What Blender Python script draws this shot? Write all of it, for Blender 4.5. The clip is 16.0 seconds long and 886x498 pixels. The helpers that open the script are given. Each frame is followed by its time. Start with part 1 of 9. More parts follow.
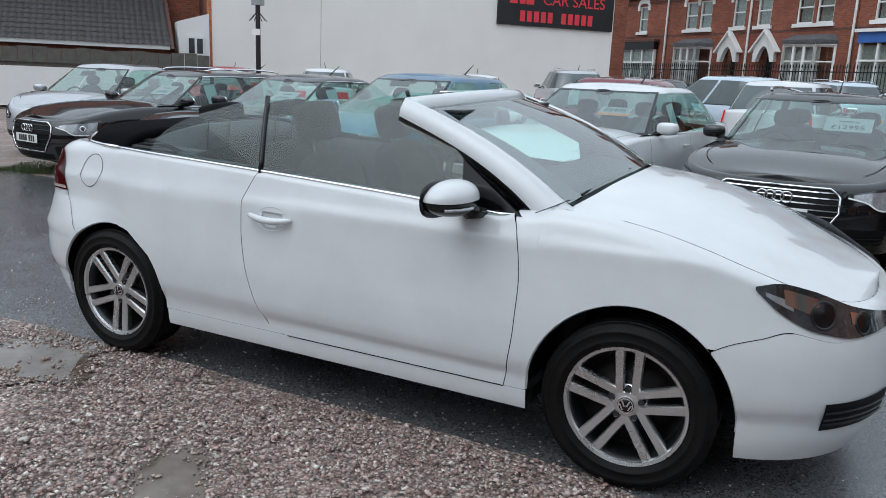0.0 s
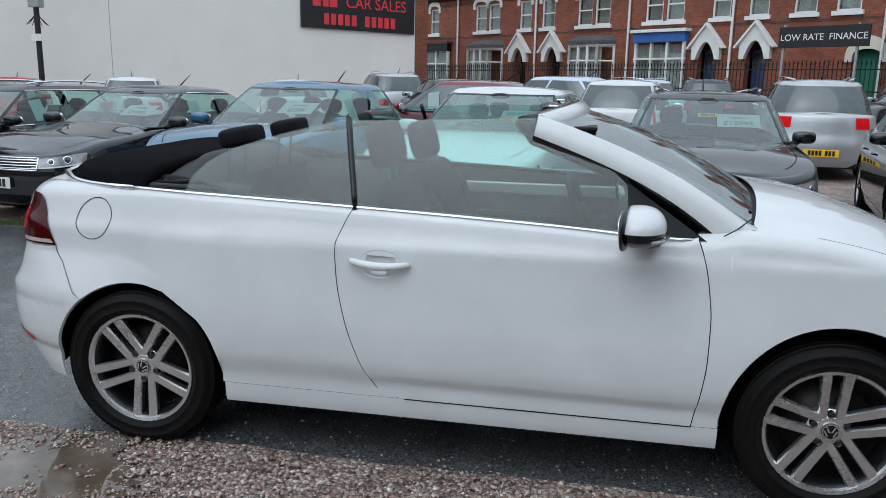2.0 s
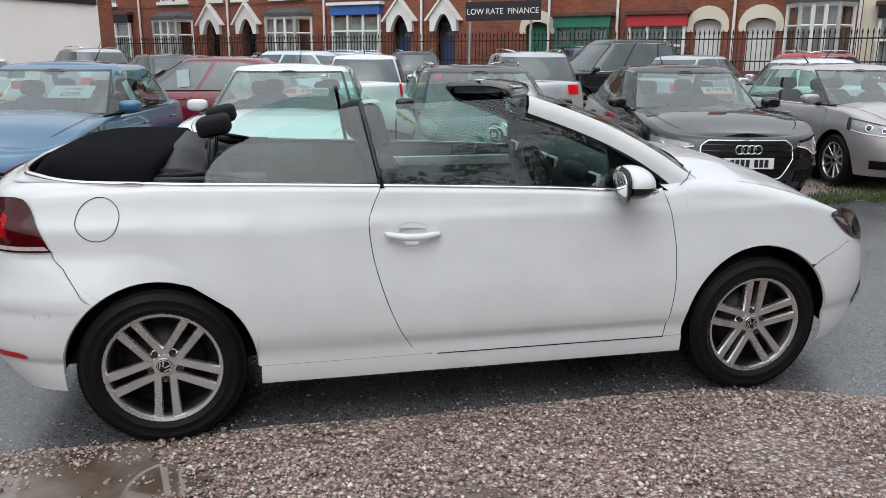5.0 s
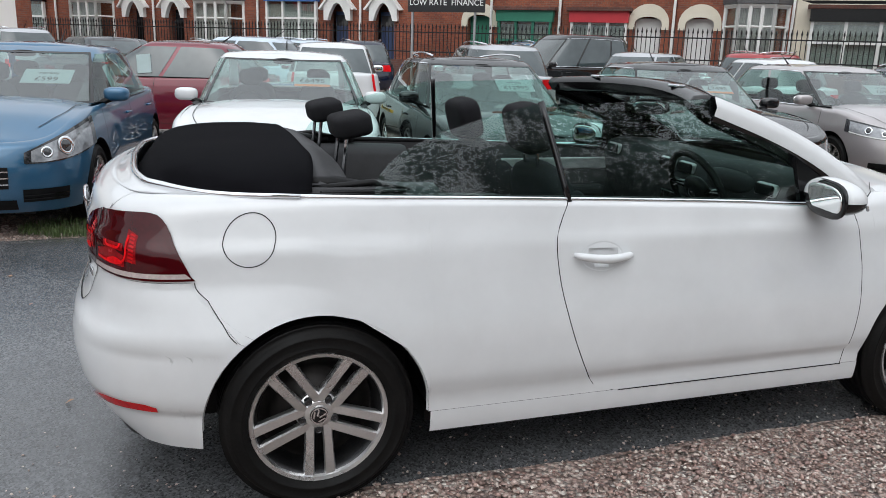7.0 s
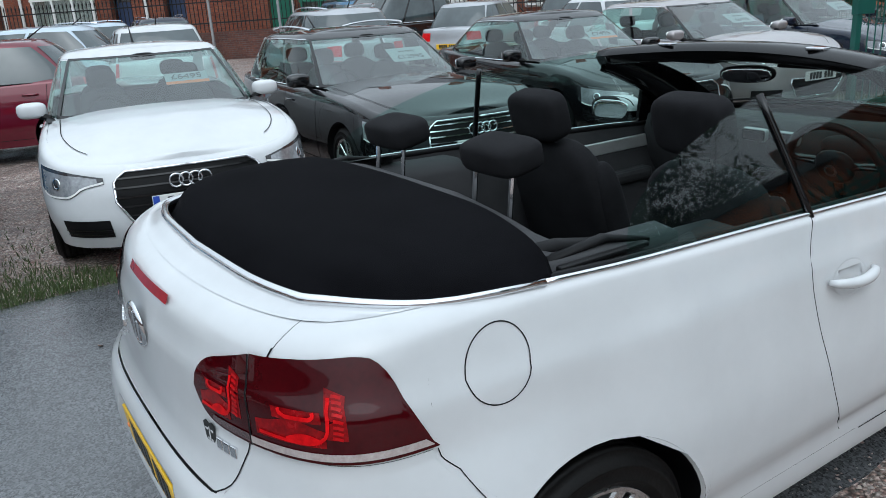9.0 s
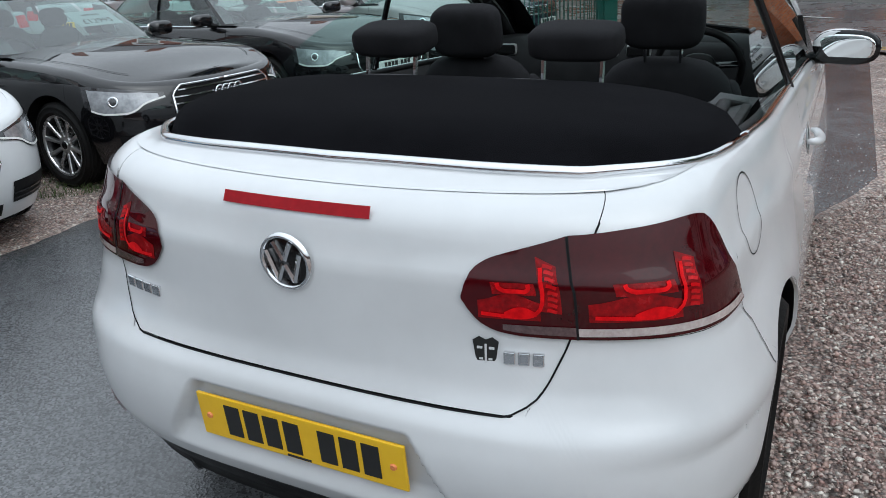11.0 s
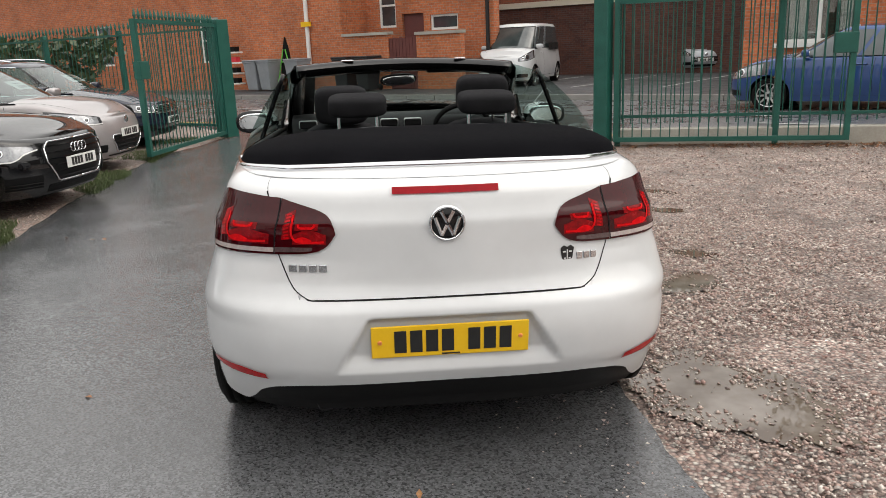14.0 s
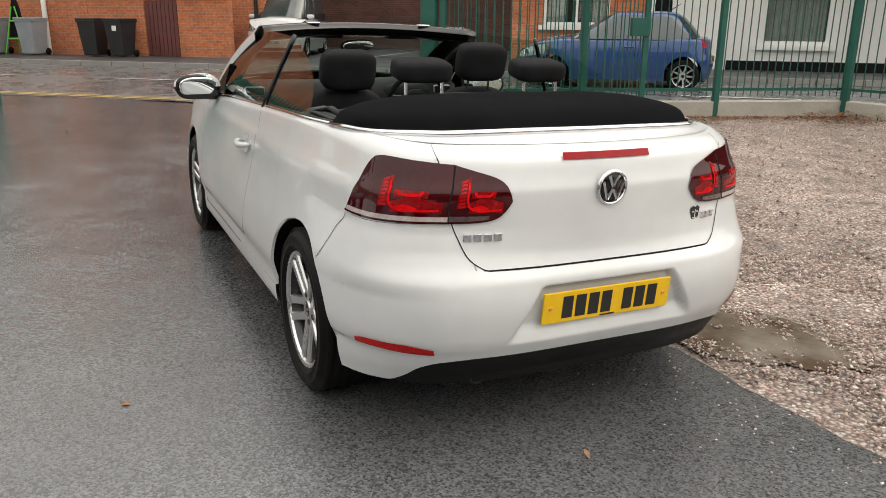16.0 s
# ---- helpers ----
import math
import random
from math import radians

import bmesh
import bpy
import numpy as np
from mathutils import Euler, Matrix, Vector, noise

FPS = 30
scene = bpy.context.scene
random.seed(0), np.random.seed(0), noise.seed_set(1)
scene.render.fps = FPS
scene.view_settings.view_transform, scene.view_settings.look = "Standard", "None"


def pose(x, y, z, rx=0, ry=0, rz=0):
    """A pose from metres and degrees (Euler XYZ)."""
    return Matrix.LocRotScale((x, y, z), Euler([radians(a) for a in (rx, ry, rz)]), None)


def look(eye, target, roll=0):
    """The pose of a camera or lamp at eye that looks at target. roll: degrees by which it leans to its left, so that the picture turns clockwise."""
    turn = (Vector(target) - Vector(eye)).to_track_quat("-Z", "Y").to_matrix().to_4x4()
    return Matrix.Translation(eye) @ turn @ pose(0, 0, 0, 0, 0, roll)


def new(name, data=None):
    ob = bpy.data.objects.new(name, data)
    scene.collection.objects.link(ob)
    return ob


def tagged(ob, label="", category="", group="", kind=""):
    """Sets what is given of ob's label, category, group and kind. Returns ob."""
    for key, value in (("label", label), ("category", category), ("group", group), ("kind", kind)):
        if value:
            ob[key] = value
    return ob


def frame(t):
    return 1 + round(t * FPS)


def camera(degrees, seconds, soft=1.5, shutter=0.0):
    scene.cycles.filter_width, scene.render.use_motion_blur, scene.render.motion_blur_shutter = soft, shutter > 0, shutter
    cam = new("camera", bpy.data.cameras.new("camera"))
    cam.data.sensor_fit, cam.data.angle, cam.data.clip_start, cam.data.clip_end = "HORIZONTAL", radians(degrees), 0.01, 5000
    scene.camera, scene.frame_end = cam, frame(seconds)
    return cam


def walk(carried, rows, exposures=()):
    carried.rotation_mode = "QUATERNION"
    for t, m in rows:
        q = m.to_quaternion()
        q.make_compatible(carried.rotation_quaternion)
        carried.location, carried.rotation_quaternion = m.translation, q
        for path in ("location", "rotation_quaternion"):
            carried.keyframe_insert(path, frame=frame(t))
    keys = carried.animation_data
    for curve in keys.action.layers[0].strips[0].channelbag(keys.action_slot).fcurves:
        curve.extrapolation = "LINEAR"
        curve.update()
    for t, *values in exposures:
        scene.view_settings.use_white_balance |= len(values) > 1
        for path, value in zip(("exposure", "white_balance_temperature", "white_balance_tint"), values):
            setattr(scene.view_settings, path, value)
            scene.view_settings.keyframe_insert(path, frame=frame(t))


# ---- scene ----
cam = camera(59.51, 16.0, 0.75)
PATH = [
    (0, (1.842, -3.461, 1.430), (0.971, -1.715, 0.992), 2.51),
    (0.5, (1.460, -3.423, 1.463), (0.675, -1.628, 1.062), 2.75),
    (1, (1.121, -3.494, 1.447), (0.464, -1.638, 1.093), 3.50),
    (1.5, (0.780, -3.570, 1.457), (0.262, -1.672, 1.095), 2.77),
    (2, (0.434, -3.498, 1.432), (0.071, -1.576, 1.017), 1.18),
    (2.5, (0.133, -3.444, 1.458), (0.014, -1.501, 0.999), 0.23),
    (3, (-0.230, -3.443, 1.457), (-0.111, -1.513, 0.947), 0.08),
    (3.5, (-0.471, -3.599, 1.443), (-0.181, -1.687, 0.931), 0.57),
    (4, (-0.680, -3.864, 1.466), (-0.300, -1.960, 0.988), 0.19),
    (6.3, (-1.174, -3.593, 1.476), (-0.708, -1.705, 1.008), 0.87),
    (6.5, (-1.385, -3.476, 1.453), (-0.835, -1.609, 0.991), 1.57),
    (7, (-1.661, -3.144, 1.458), (-1.042, -1.306, 0.967), 1.80),
    (7.5, (-1.774, -2.826, 1.414), (-1.080, -1.025, 0.888), 2.46),
    (8, (-1.928, -2.474, 1.420), (-1.193, -0.692, 0.887), 2.02),
    (8.5, (-2.187, -2.172, 1.493), (-1.291, -0.473, 0.936), -0.30),
    (9, (-2.340, -1.932, 1.586), (-1.309, -0.327, 0.985), -3.87),
    (9.5, (-2.439, -1.602, 1.517), (-1.336, -0.084, 0.827), -4.70),
    (10, (-2.681, -1.347, 1.401), (-1.367, -0.026, 0.673), -4.17),
    (12.3, (-3.803, -0.563, 1.416), (-1.935, -0.152, 0.831), -1.95),
    (12.5, (-3.955, -0.530, 1.425), (-2.070, -0.179, 0.856), -1.45),
    (13, (-4.208, -0.377, 1.436), (-2.289, -0.179, 0.907), -2.42),
    (13.5, (-4.330, -0.072, 1.428), (-2.397, -0.056, 0.914), -3.11),
    (14, (-4.423, 0.232, 1.428), (-2.496, 0.054, 0.923), -2.42),
    (14.5, (-4.577, 0.518, 1.420), (-2.675, 0.159, 0.916), -1.43),
    (15, (-4.516, 0.898, 1.408), (-2.661, 0.360, 0.887), -1.25),
    (15.5, (-4.329, 1.254, 1.436), (-2.533, 0.561, 0.892), -0.64),
    (16, (-4.027, 1.563, 1.419), (-2.299, 0.739, 0.840), 0.45),
]
walk(cam, [(t, look(eye, target, roll)) for t, eye, target, roll in PATH], [(0.0, 0.22, 5750, 5), (1.5, 0.14, 5750, 5), (2.5, 0.20, 5650, 4), (4.0, 0.36, 6100, 8), (6.5, 0.45, 6250, 9), (9.0, 0.30, 5700, 3), (10.0, 0.25, 5750, 4), (12.5, 0.5, 6200, 7), (13.0, 0.52, 6350, 8), (14.0, 0.66, 6900, 10), (16.0, 0.8, 7200, 8)])

# exposure and light: a bright overcast day, wet ground
scene.view_settings.exposure = 0.0
SUN_EL, SUN_ROT = 50.0, 205.0
world = bpy.data.worlds.new("overcast_sky")
scene.world = world
world.use_nodes = True
wn, wl = world.node_tree.nodes, world.node_tree.links
wn.clear()
w_out, w_bg = wn.new("ShaderNodeOutputWorld"), wn.new("ShaderNodeBackground")
w_sky, w_hsv = wn.new("ShaderNodeTexSky"), wn.new("ShaderNodeHueSaturation")
w_sky.sky_type, w_sky.sun_disc = "NISHITA", False
w_sky.sun_elevation, w_sky.sun_rotation = radians(SUN_EL), radians(SUN_ROT)
w_sky.air_density, w_sky.dust_density, w_sky.ozone_density = 2.0, 6.0, 1.0
w_hsv.inputs["Saturation"].default_value = 0.22
w_bg.inputs["Strength"].default_value = 0.15
wl.new(w_sky.outputs["Color"], w_hsv.inputs["Color"])
w_mix = wn.new("ShaderNodeMix")
w_mix.data_type = "RGBA"
w_mix.inputs[0].default_value = 0.80
w_tc, w_sep, w_ma, w_mul = (wn.new(k) for k in ("ShaderNodeTexCoord", "ShaderNodeSeparateXYZ", "ShaderNodeMath", "ShaderNodeVectorMath"))
# an overcast sky is about twice as bright overhead as at the horizon
w_ma.operation, w_ma.use_clamp, w_mul.operation = "MULTIPLY_ADD", False, "SCALE"
w_ma.inputs[1].default_value, w_ma.inputs[2].default_value = 0.94, 0.40
w_mul.inputs[0].default_value = (6.9, 7.0, 7.2)
wl.new(w_tc.outputs["Generated"], w_sep.inputs[0])
wl.new(w_sep.outputs["Z"], w_ma.inputs[0])
wl.new(w_ma.outputs[0], w_mul.inputs["Scale"])
wl.new(w_mul.outputs[0], w_mix.inputs[7])
wl.new(w_hsv.outputs["Color"], w_mix.inputs[6])
wl.new(w_mix.outputs[2], w_bg.inputs["Color"])
wl.new(w_bg.outputs["Background"], w_out.inputs["Surface"])
sun_data = bpy.data.lights.new("sun", "SUN")
sun_data.energy, sun_data.angle, sun_data.color = 0.5, radians(60), (1.0, 0.97, 0.93)
sun_lamp = new("sun", sun_data)
sun_lamp.matrix_world = look((0, 0, 0), (-math.sin(radians(SUN_ROT)) * math.cos(radians(SUN_EL)), -math.cos(radians(SUN_ROT)) * math.cos(radians(SUN_EL)), -math.sin(radians(SUN_EL))))

# ---- materials ----
def material(name):
    m = bpy.data.materials.new(name)
    m.use_nodes = True
    nt = m.node_tree
    bsdf = nt.nodes["Principled BSDF"]
    return m, nt, bsdf


def link(nt, a, b):
    nt.links.new(a, b)


def noise_node(nt, scale, detail=4.0, rough=0.6, coords=None):
    n = nt.nodes.new("ShaderNodeTexNoise")
    n.inputs["Scale"].default_value, n.inputs["Detail"].default_value, n.inputs["Roughness"].default_value = scale, detail, rough
    if coords is None:
        coords = nt.nodes.new("ShaderNodeTexCoord").outputs["Object"]
    link(nt, coords, n.inputs["Vector"])
    return n


def ramp(nt, fac, stops):
    r = nt.nodes.new("ShaderNodeValToRGB")
    el = r.color_ramp.elements
    while len(el) < len(stops):
        el.new(0.5)
    for e, (p, c) in zip(el, stops):
        e.position, e.color = p, (*c, 1) if len(c) == 3 else c
    link(nt, fac, r.inputs["Fac"])
    return r


def mixed(nt, fac, a, b, mode="MIX"):
    m = nt.nodes.new("ShaderNodeMix")
    m.data_type, m.blend_type = "RGBA", mode
    for sock, v in ((m.inputs[0], fac), (m.inputs[6], a), (m.inputs[7], b)):
        if isinstance(v, (int, float)):
            sock.default_value = v
        elif isinstance(v, tuple):
            sock.default_value = (*v, 1)
        else:
            link(nt, v, sock)
    return m.outputs[2]


def bump(nt, bsdf, height, strength=0.3, distance=0.01, normal=None):
    b = nt.nodes.new("ShaderNodeBump")
    b.inputs["Strength"].default_value, b.inputs["Distance"].default_value = strength, distance
    link(nt, height, b.inputs["Height"])
    if normal is not None:
        link(nt, normal, b.inputs["Normal"])
    if bsdf is not None:
        link(nt, b.outputs["Normal"], bsdf.inputs["Normal"])
    return b.outputs["Normal"]


def grey(v):
    return (v, v, v)


def surface(name, a, b, scale=6.0, rough=(0.5, 0.7), metal=0.0, relief=0.15, depth=0.004, fine=60.0, coat=0.0, spec=0.5):
    """A plain surface that varies between two colours at two scales."""
    m, nt, bsdf = material(name)
    n1, n2 = noise_node(nt, scale), noise_node(nt, fine, 2.0)
    both = mixed(nt, 0.35, n1.outputs["Fac"], n2.outputs["Fac"])
    r = ramp(nt, both, [(0.32, a), (0.68, b)])
    link(nt, r.outputs["Color"], bsdf.inputs["Base Color"])
    rr = ramp(nt, n1.outputs["Fac"], [(0.3, grey(rough[0])), (0.7, grey(rough[1]))])
    link(nt, rr.outputs["Color"], bsdf.inputs["Roughness"])
    bsdf.inputs["Metallic"].default_value = metal
    bsdf.inputs["Coat Weight"].default_value = coat
    bsdf.inputs["Specular IOR Level"].default_value = spec
    bsdf.inputs["Coat Roughness"].default_value = 0.04
    if relief:
        bump(nt, bsdf, n2.outputs["Fac"], relief, depth)
    return m


def car_paint(name, c, metallic=0.0, rough=0.35):
    """Lacquered paint: a light film of road dirt and faint unevenness under a clear coat."""
    m, nt, bsdf = material(name)
    n1, n2 = noise_node(nt, 2.5, 5.0), noise_node(nt, 420.0, 1.0)
    dirt = tuple(x * 0.88 + 0.002 for x in c)
    r = ramp(nt, n1.outputs["Fac"], [(0.35, c), (0.75, dirt)])
    if metallic:
        col = mixed(nt, 0.25, r.outputs["Color"], n2.outputs["Fac"], "SOFT_LIGHT")
    else:
        col = r.outputs["Color"]
    link(nt, col, bsdf.inputs["Base Color"])
    bsdf.inputs["Metallic"].default_value = metallic
    bsdf.inputs["Roughness"].default_value = rough
    bsdf.inputs["Specular IOR Level"].default_value = 0.06
    bsdf.inputs["Coat Weight"].default_value = 1.0
    bsdf.inputs["Coat IOR"].default_value = 1.62
    cr = ramp(nt, n1.outputs["Fac"], [(0.3, grey(0.012)), (0.8, grey(0.035))])
    link(nt, cr.outputs["Color"], bsdf.inputs["Coat Roughness"])
    return m


def see_through(name, tint, gloss=0.0, film=0.0, face=0.10):
    m, nt, bsdf = material(name)
    nt.nodes.remove(bsdf)
    out = nt.nodes["Material Output"]
    tr, gl, fr, mx = (nt.nodes.new(k) for k in ("ShaderNodeBsdfTransparent", "ShaderNodeBsdfGlossy", "ShaderNodeLayerWeight", "ShaderNodeMixShader"))
    pw, ma = nt.nodes.new("ShaderNodeMath"), nt.nodes.new("ShaderNodeMath")
    pw.operation, ma.operation = "POWER", "MULTIPLY_ADD"
    tr.inputs["Color"].default_value = (*tint, 1)
    gl.inputs["Roughness"].default_value = gloss
    gl.inputs["Color"].default_value = (0.95, 0.97, 0.97, 1)
    fr.inputs["Blend"].default_value = 0.5
    pw.inputs[1].default_value, ma.inputs[1].default_value, ma.inputs[2].default_value = 5.0, 1.0 - face, face
    link(nt, fr.outputs["Facing"], pw.inputs[0])
    link(nt, pw.outputs[0], ma.inputs[0])
    link(nt, ma.outputs[0], mx.inputs["Fac"])
    link(nt, tr.outputs["BSDF"], mx.inputs[1])
    link(nt, gl.outputs["BSDF"], mx.inputs[2])
    if film:
        # a thin film of rain and mist on the glass
        df, m2 = nt.nodes.new("ShaderNodeBsdfDiffuse"), nt.nodes.new("ShaderNodeMixShader")
        df.inputs["Color"].default_value = (0.80, 0.84, 0.84, 1)
        fn = noise_node(nt, 2.2, 5.0)
        fr_ = ramp(nt, fn.outputs["Fac"], [(0.3, grey(film * 0.55)), (0.7, grey(film * 1.3))])
        link(nt, fr_.outputs["Color"], m2.inputs["Fac"])
        link(nt, mx.outputs["Shader"], m2.inputs[1])
        link(nt, df.outputs["BSDF"], m2.inputs[2])
        mx = m2
    link(nt, mx.outputs["Shader"], out.inputs["Surface"])
    return m


def dark_glass(name, c, rough=0.03):
    m, nt, bsdf = material(name)
    n = noise_node(nt, 1.6, 3.0)
    r = ramp(nt, n.outputs["Fac"], [(0.35, c), (0.7, tuple(min(1, x * 1.5 + 0.01) for x in c))])
    link(nt, r.outputs["Color"], bsdf.inputs["Base Color"])
    bsdf.inputs["Roughness"].default_value = rough
    bsdf.inputs["Specular IOR Level"].default_value = 1.0
    return m


def brick_material(name, c1, c2, mortar, scale=1.0):
    m, nt, bsdf = material(name)
    tc = nt.nodes.new("ShaderNodeTexCoord")
    sep, add, comb = nt.nodes.new("ShaderNodeSeparateXYZ"), nt.nodes.new("ShaderNodeMath"), nt.nodes.new("ShaderNodeCombineXYZ")
    link(nt, tc.outputs["Object"], sep.inputs[0])
    link(nt, sep.outputs["X"], add.inputs[0])
    link(nt, sep.outputs["Y"], add.inputs[1])
    link(nt, add.outputs[0], comb.inputs[0])
    link(nt, sep.outputs["Z"], comb.inputs[1])
    br = nt.nodes.new("ShaderNodeTexBrick")
    link(nt, comb.outputs[0], br.inputs["Vector"])
    br.inputs["Scale"].default_value = 1.0
    br.inputs["Brick Width"].default_value, br.inputs["Row Height"].default_value = 0.225 * scale, 0.075 * scale
    br.inputs["Mortar Size"].default_value, br.inputs["Mortar Smooth"].default_value = 0.007, 0.3
    br.inputs["Color1"].default_value, br.inputs["Color2"].default_value, br.inputs["Mortar"].default_value = (*c1, 1), (*c2, 1), (*mortar, 1)
    n1, n2 = noise_node(nt, 0.8, 6.0), noise_node(nt, 14.0, 3.0)
    st = ramp(nt, n1.outputs["Fac"], [(0.3, grey(0.62)), (0.7, grey(1.0))])
    sp = ramp(nt, n2.outputs["Fac"], [(0.3, grey(0.72)), (0.7, grey(1.12))])
    col = mixed(nt, 1.0, br.outputs["Color"], st.outputs["Color"], "MULTIPLY")
    col = mixed(nt, 1.0, col, sp.outputs["Color"], "MULTIPLY")
    link(nt, col, bsdf.inputs["Base Color"])
    bsdf.inputs["Roughness"].default_value = 0.85
    bump(nt, bsdf, br.outputs["Fac"], 0.5, -0.006)
    return m


def asphalt_material(name, base, wet):
    m, nt, bsdf = material(name)
    big, mid, fine = noise_node(nt, 0.35, 6.0), noise_node(nt, 2.2, 5.0), noise_node(nt, 170.0, 2.0)
    vor = nt.nodes.new("ShaderNodeTexVoronoi")
    vor.inputs["Scale"].default_value = 130.0
    link(nt, nt.nodes.new("ShaderNodeTexCoord").outputs["Object"], vor.inputs["Vector"])
    stone = ramp(nt, vor.outputs["Color"], [(0.2, tuple(x * 0.55 for x in base)), (0.85, tuple(x * 1.7 for x in base))])
    tone = ramp(nt, mixed(nt, 0.5, big.outputs["Fac"], mid.outputs["Fac"]), [(0.36, grey(0.78)), (0.64, grey(1.16))])
    col = mixed(nt, 1.0, stone.outputs["Color"], tone.outputs["Color"], "MULTIPLY")
    link(nt, col, bsdf.inputs["Base Color"])
    rr = ramp(nt, mixed(nt, 0.45, big.outputs["Fac"], mid.outputs["Fac"]), [(0.4, grey(wet[0])), (0.6, grey(wet[1]))])
    link(nt, rr.outputs["Color"], bsdf.inputs["Roughness"])
    bsdf.inputs["Specular IOR Level"].default_value = 0.75
    nrm = bump(nt, None, vor.outputs["Distance"], 0.24, 0.004)
    bump(nt, bsdf, fine.outputs["Fac"], 0.16, 0.003, nrm)
    return m


def gravel_material(name, cols, scale=62.0, relief=0.9):
    m, nt, bsdf = material(name)
    tc = nt.nodes.new("ShaderNodeTexCoord").outputs["Object"]
    vor = nt.nodes.new("ShaderNodeTexVoronoi")
    vor.inputs["Scale"].default_value = scale
    link(nt, tc, vor.inputs["Vector"])
    sep = nt.nodes.new("ShaderNodeSeparateColor")
    link(nt, vor.outputs["Color"], sep.inputs[0])
    stone = ramp(nt, sep.outputs[0], [(i / (len(cols) - 1), c) for i, c in enumerate(cols)])
    big, mid = noise_node(nt, 0.5, 6.0), noise_node(nt, 3.0, 5.0)
    tone = ramp(nt, mixed(nt, 0.5, big.outputs["Fac"], mid.outputs["Fac"]), [(0.36, grey(0.55)), (0.62, grey(1.25))])
    # Stone colour dims towards each rim: crevice shade painted on the flat sheet.
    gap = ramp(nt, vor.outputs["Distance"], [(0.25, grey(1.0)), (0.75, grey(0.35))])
    col = mixed(nt, 1.0, stone.outputs["Color"], tone.outputs["Color"], "MULTIPLY")
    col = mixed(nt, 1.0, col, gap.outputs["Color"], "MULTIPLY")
    link(nt, col, bsdf.inputs["Base Color"])
    rr = ramp(nt, mid.outputs["Fac"], [(0.4, grey(0.35)), (0.6, grey(0.75))])
    link(nt, rr.outputs["Color"], bsdf.inputs["Roughness"])
    inv = nt.nodes.new("ShaderNodeInvert")
    link(nt, vor.outputs["Distance"], inv.inputs["Color"])
    bump(nt, bsdf, inv.outputs["Color"], relief, 0.01)
    return m


def stone_material(name, cols):
    """Loose stones: each island of the mesh has its own colour."""
    m, nt, bsdf = material(name)
    geo = nt.nodes.new("ShaderNodeNewGeometry")
    r = ramp(nt, geo.outputs["Random Per Island"], [(i / (len(cols) - 1), c) for i, c in enumerate(cols)])
    n = noise_node(nt, 140.0, 3.0)
    tone = ramp(nt, n.outputs["Fac"], [(0.3, grey(0.7)), (0.7, grey(1.15))])
    link(nt, mixed(nt, 1.0, r.outputs["Color"], tone.outputs["Color"], "MULTIPLY"), bsdf.inputs["Base Color"])
    bsdf.inputs["Roughness"].default_value = 0.42
    return m


STONES = [(0.085, 0.066, 0.061), (0.44, 0.33, 0.29), (0.25, 0.165, 0.14), (0.60, 0.51, 0.45), (0.33, 0.20, 0.17), (0.16, 0.13, 0.12), (0.76, 0.70, 0.63), (0.39, 0.26, 0.215), (0.53, 0.425, 0.38)]
M = {}
M["white"] = car_paint("white_paint", (0.63, 0.64, 0.65), 0.0, 0.4)
M["black"] = car_paint("black_paint", (0.003, 0.003, 0.004), 0.0, 0.4)
M["darkgrey"] = car_paint("dark_grey_paint", (0.012, 0.014, 0.019), 0.2, 0.4)
M["navy"] = car_paint("navy_paint", (0.007, 0.012, 0.030), 0.2, 0.4)
M["blue"] = car_paint("blue_paint", (0.035, 0.115, 0.21), 0.45, 0.35)
M["fiesta_blue"] = car_paint("deep_blue_paint", (0.020, 0.062, 0.20), 0.2, 0.4)
M["maroon"] = car_paint("maroon_paint", (0.14, 0.008, 0.022), 0.3, 0.3)
M["red"] = car_paint("red_paint", (0.30, 0.012, 0.016), 0.1, 0.3)
M["silver"] = car_paint("silver_paint", (0.42, 0.43, 0.45), 0.55, 0.4)
M["warm_silver"] = car_paint("warm_silver_paint", (0.40, 0.37, 0.37), 0.55, 0.4)
M["paleblue"] = car_paint("pale_blue_paint", (0.50, 0.58, 0.66), 0.3, 0.4)
M["glass"] = see_through("tinted_window_glass", (0.66, 0.86, 0.81), 0.0, 0.0, 0.065)
M["pane_glass"] = see_through("clear_window_pane", (0.84, 0.88, 0.87))
M["screen_glass"] = see_through("windscreen_glass", (0.80, 0.94, 0.90), 0.02, 0.0, 0.24)
M["car_screen"] = see_through("parked_car_windscreen", (0.60, 0.71, 0.68), 0.03, 0.0, 0.14)
M["carglass"] = dark_glass("car_window_glass", (0.030, 0.042, 0.045))
M["screen"] = dark_glass("car_windscreen_glass", (0.032, 0.040, 0.040))
M["houseglass"] = dark_glass("house_window_glass", (0.03, 0.035, 0.04), 0.05)
M["tyre"] = surface("tyre_rubber", (0.0028, 0.0028, 0.0031), (0.009, 0.0085, 0.008), 10, (0.45, 0.7), 0, 0.5, 0.002, 110, spec=0.14)
M["alloy"] = surface("alloy_wheel_metal", (0.54, 0.54, 0.545), (0.68, 0.675, 0.67), 5, (0.24, 0.34), 0.92, 0.05, 0.001, 120)
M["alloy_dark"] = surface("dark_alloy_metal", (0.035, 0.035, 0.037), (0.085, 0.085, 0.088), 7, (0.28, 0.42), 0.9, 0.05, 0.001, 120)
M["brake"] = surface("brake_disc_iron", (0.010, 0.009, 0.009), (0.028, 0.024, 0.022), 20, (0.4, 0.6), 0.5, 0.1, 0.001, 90)
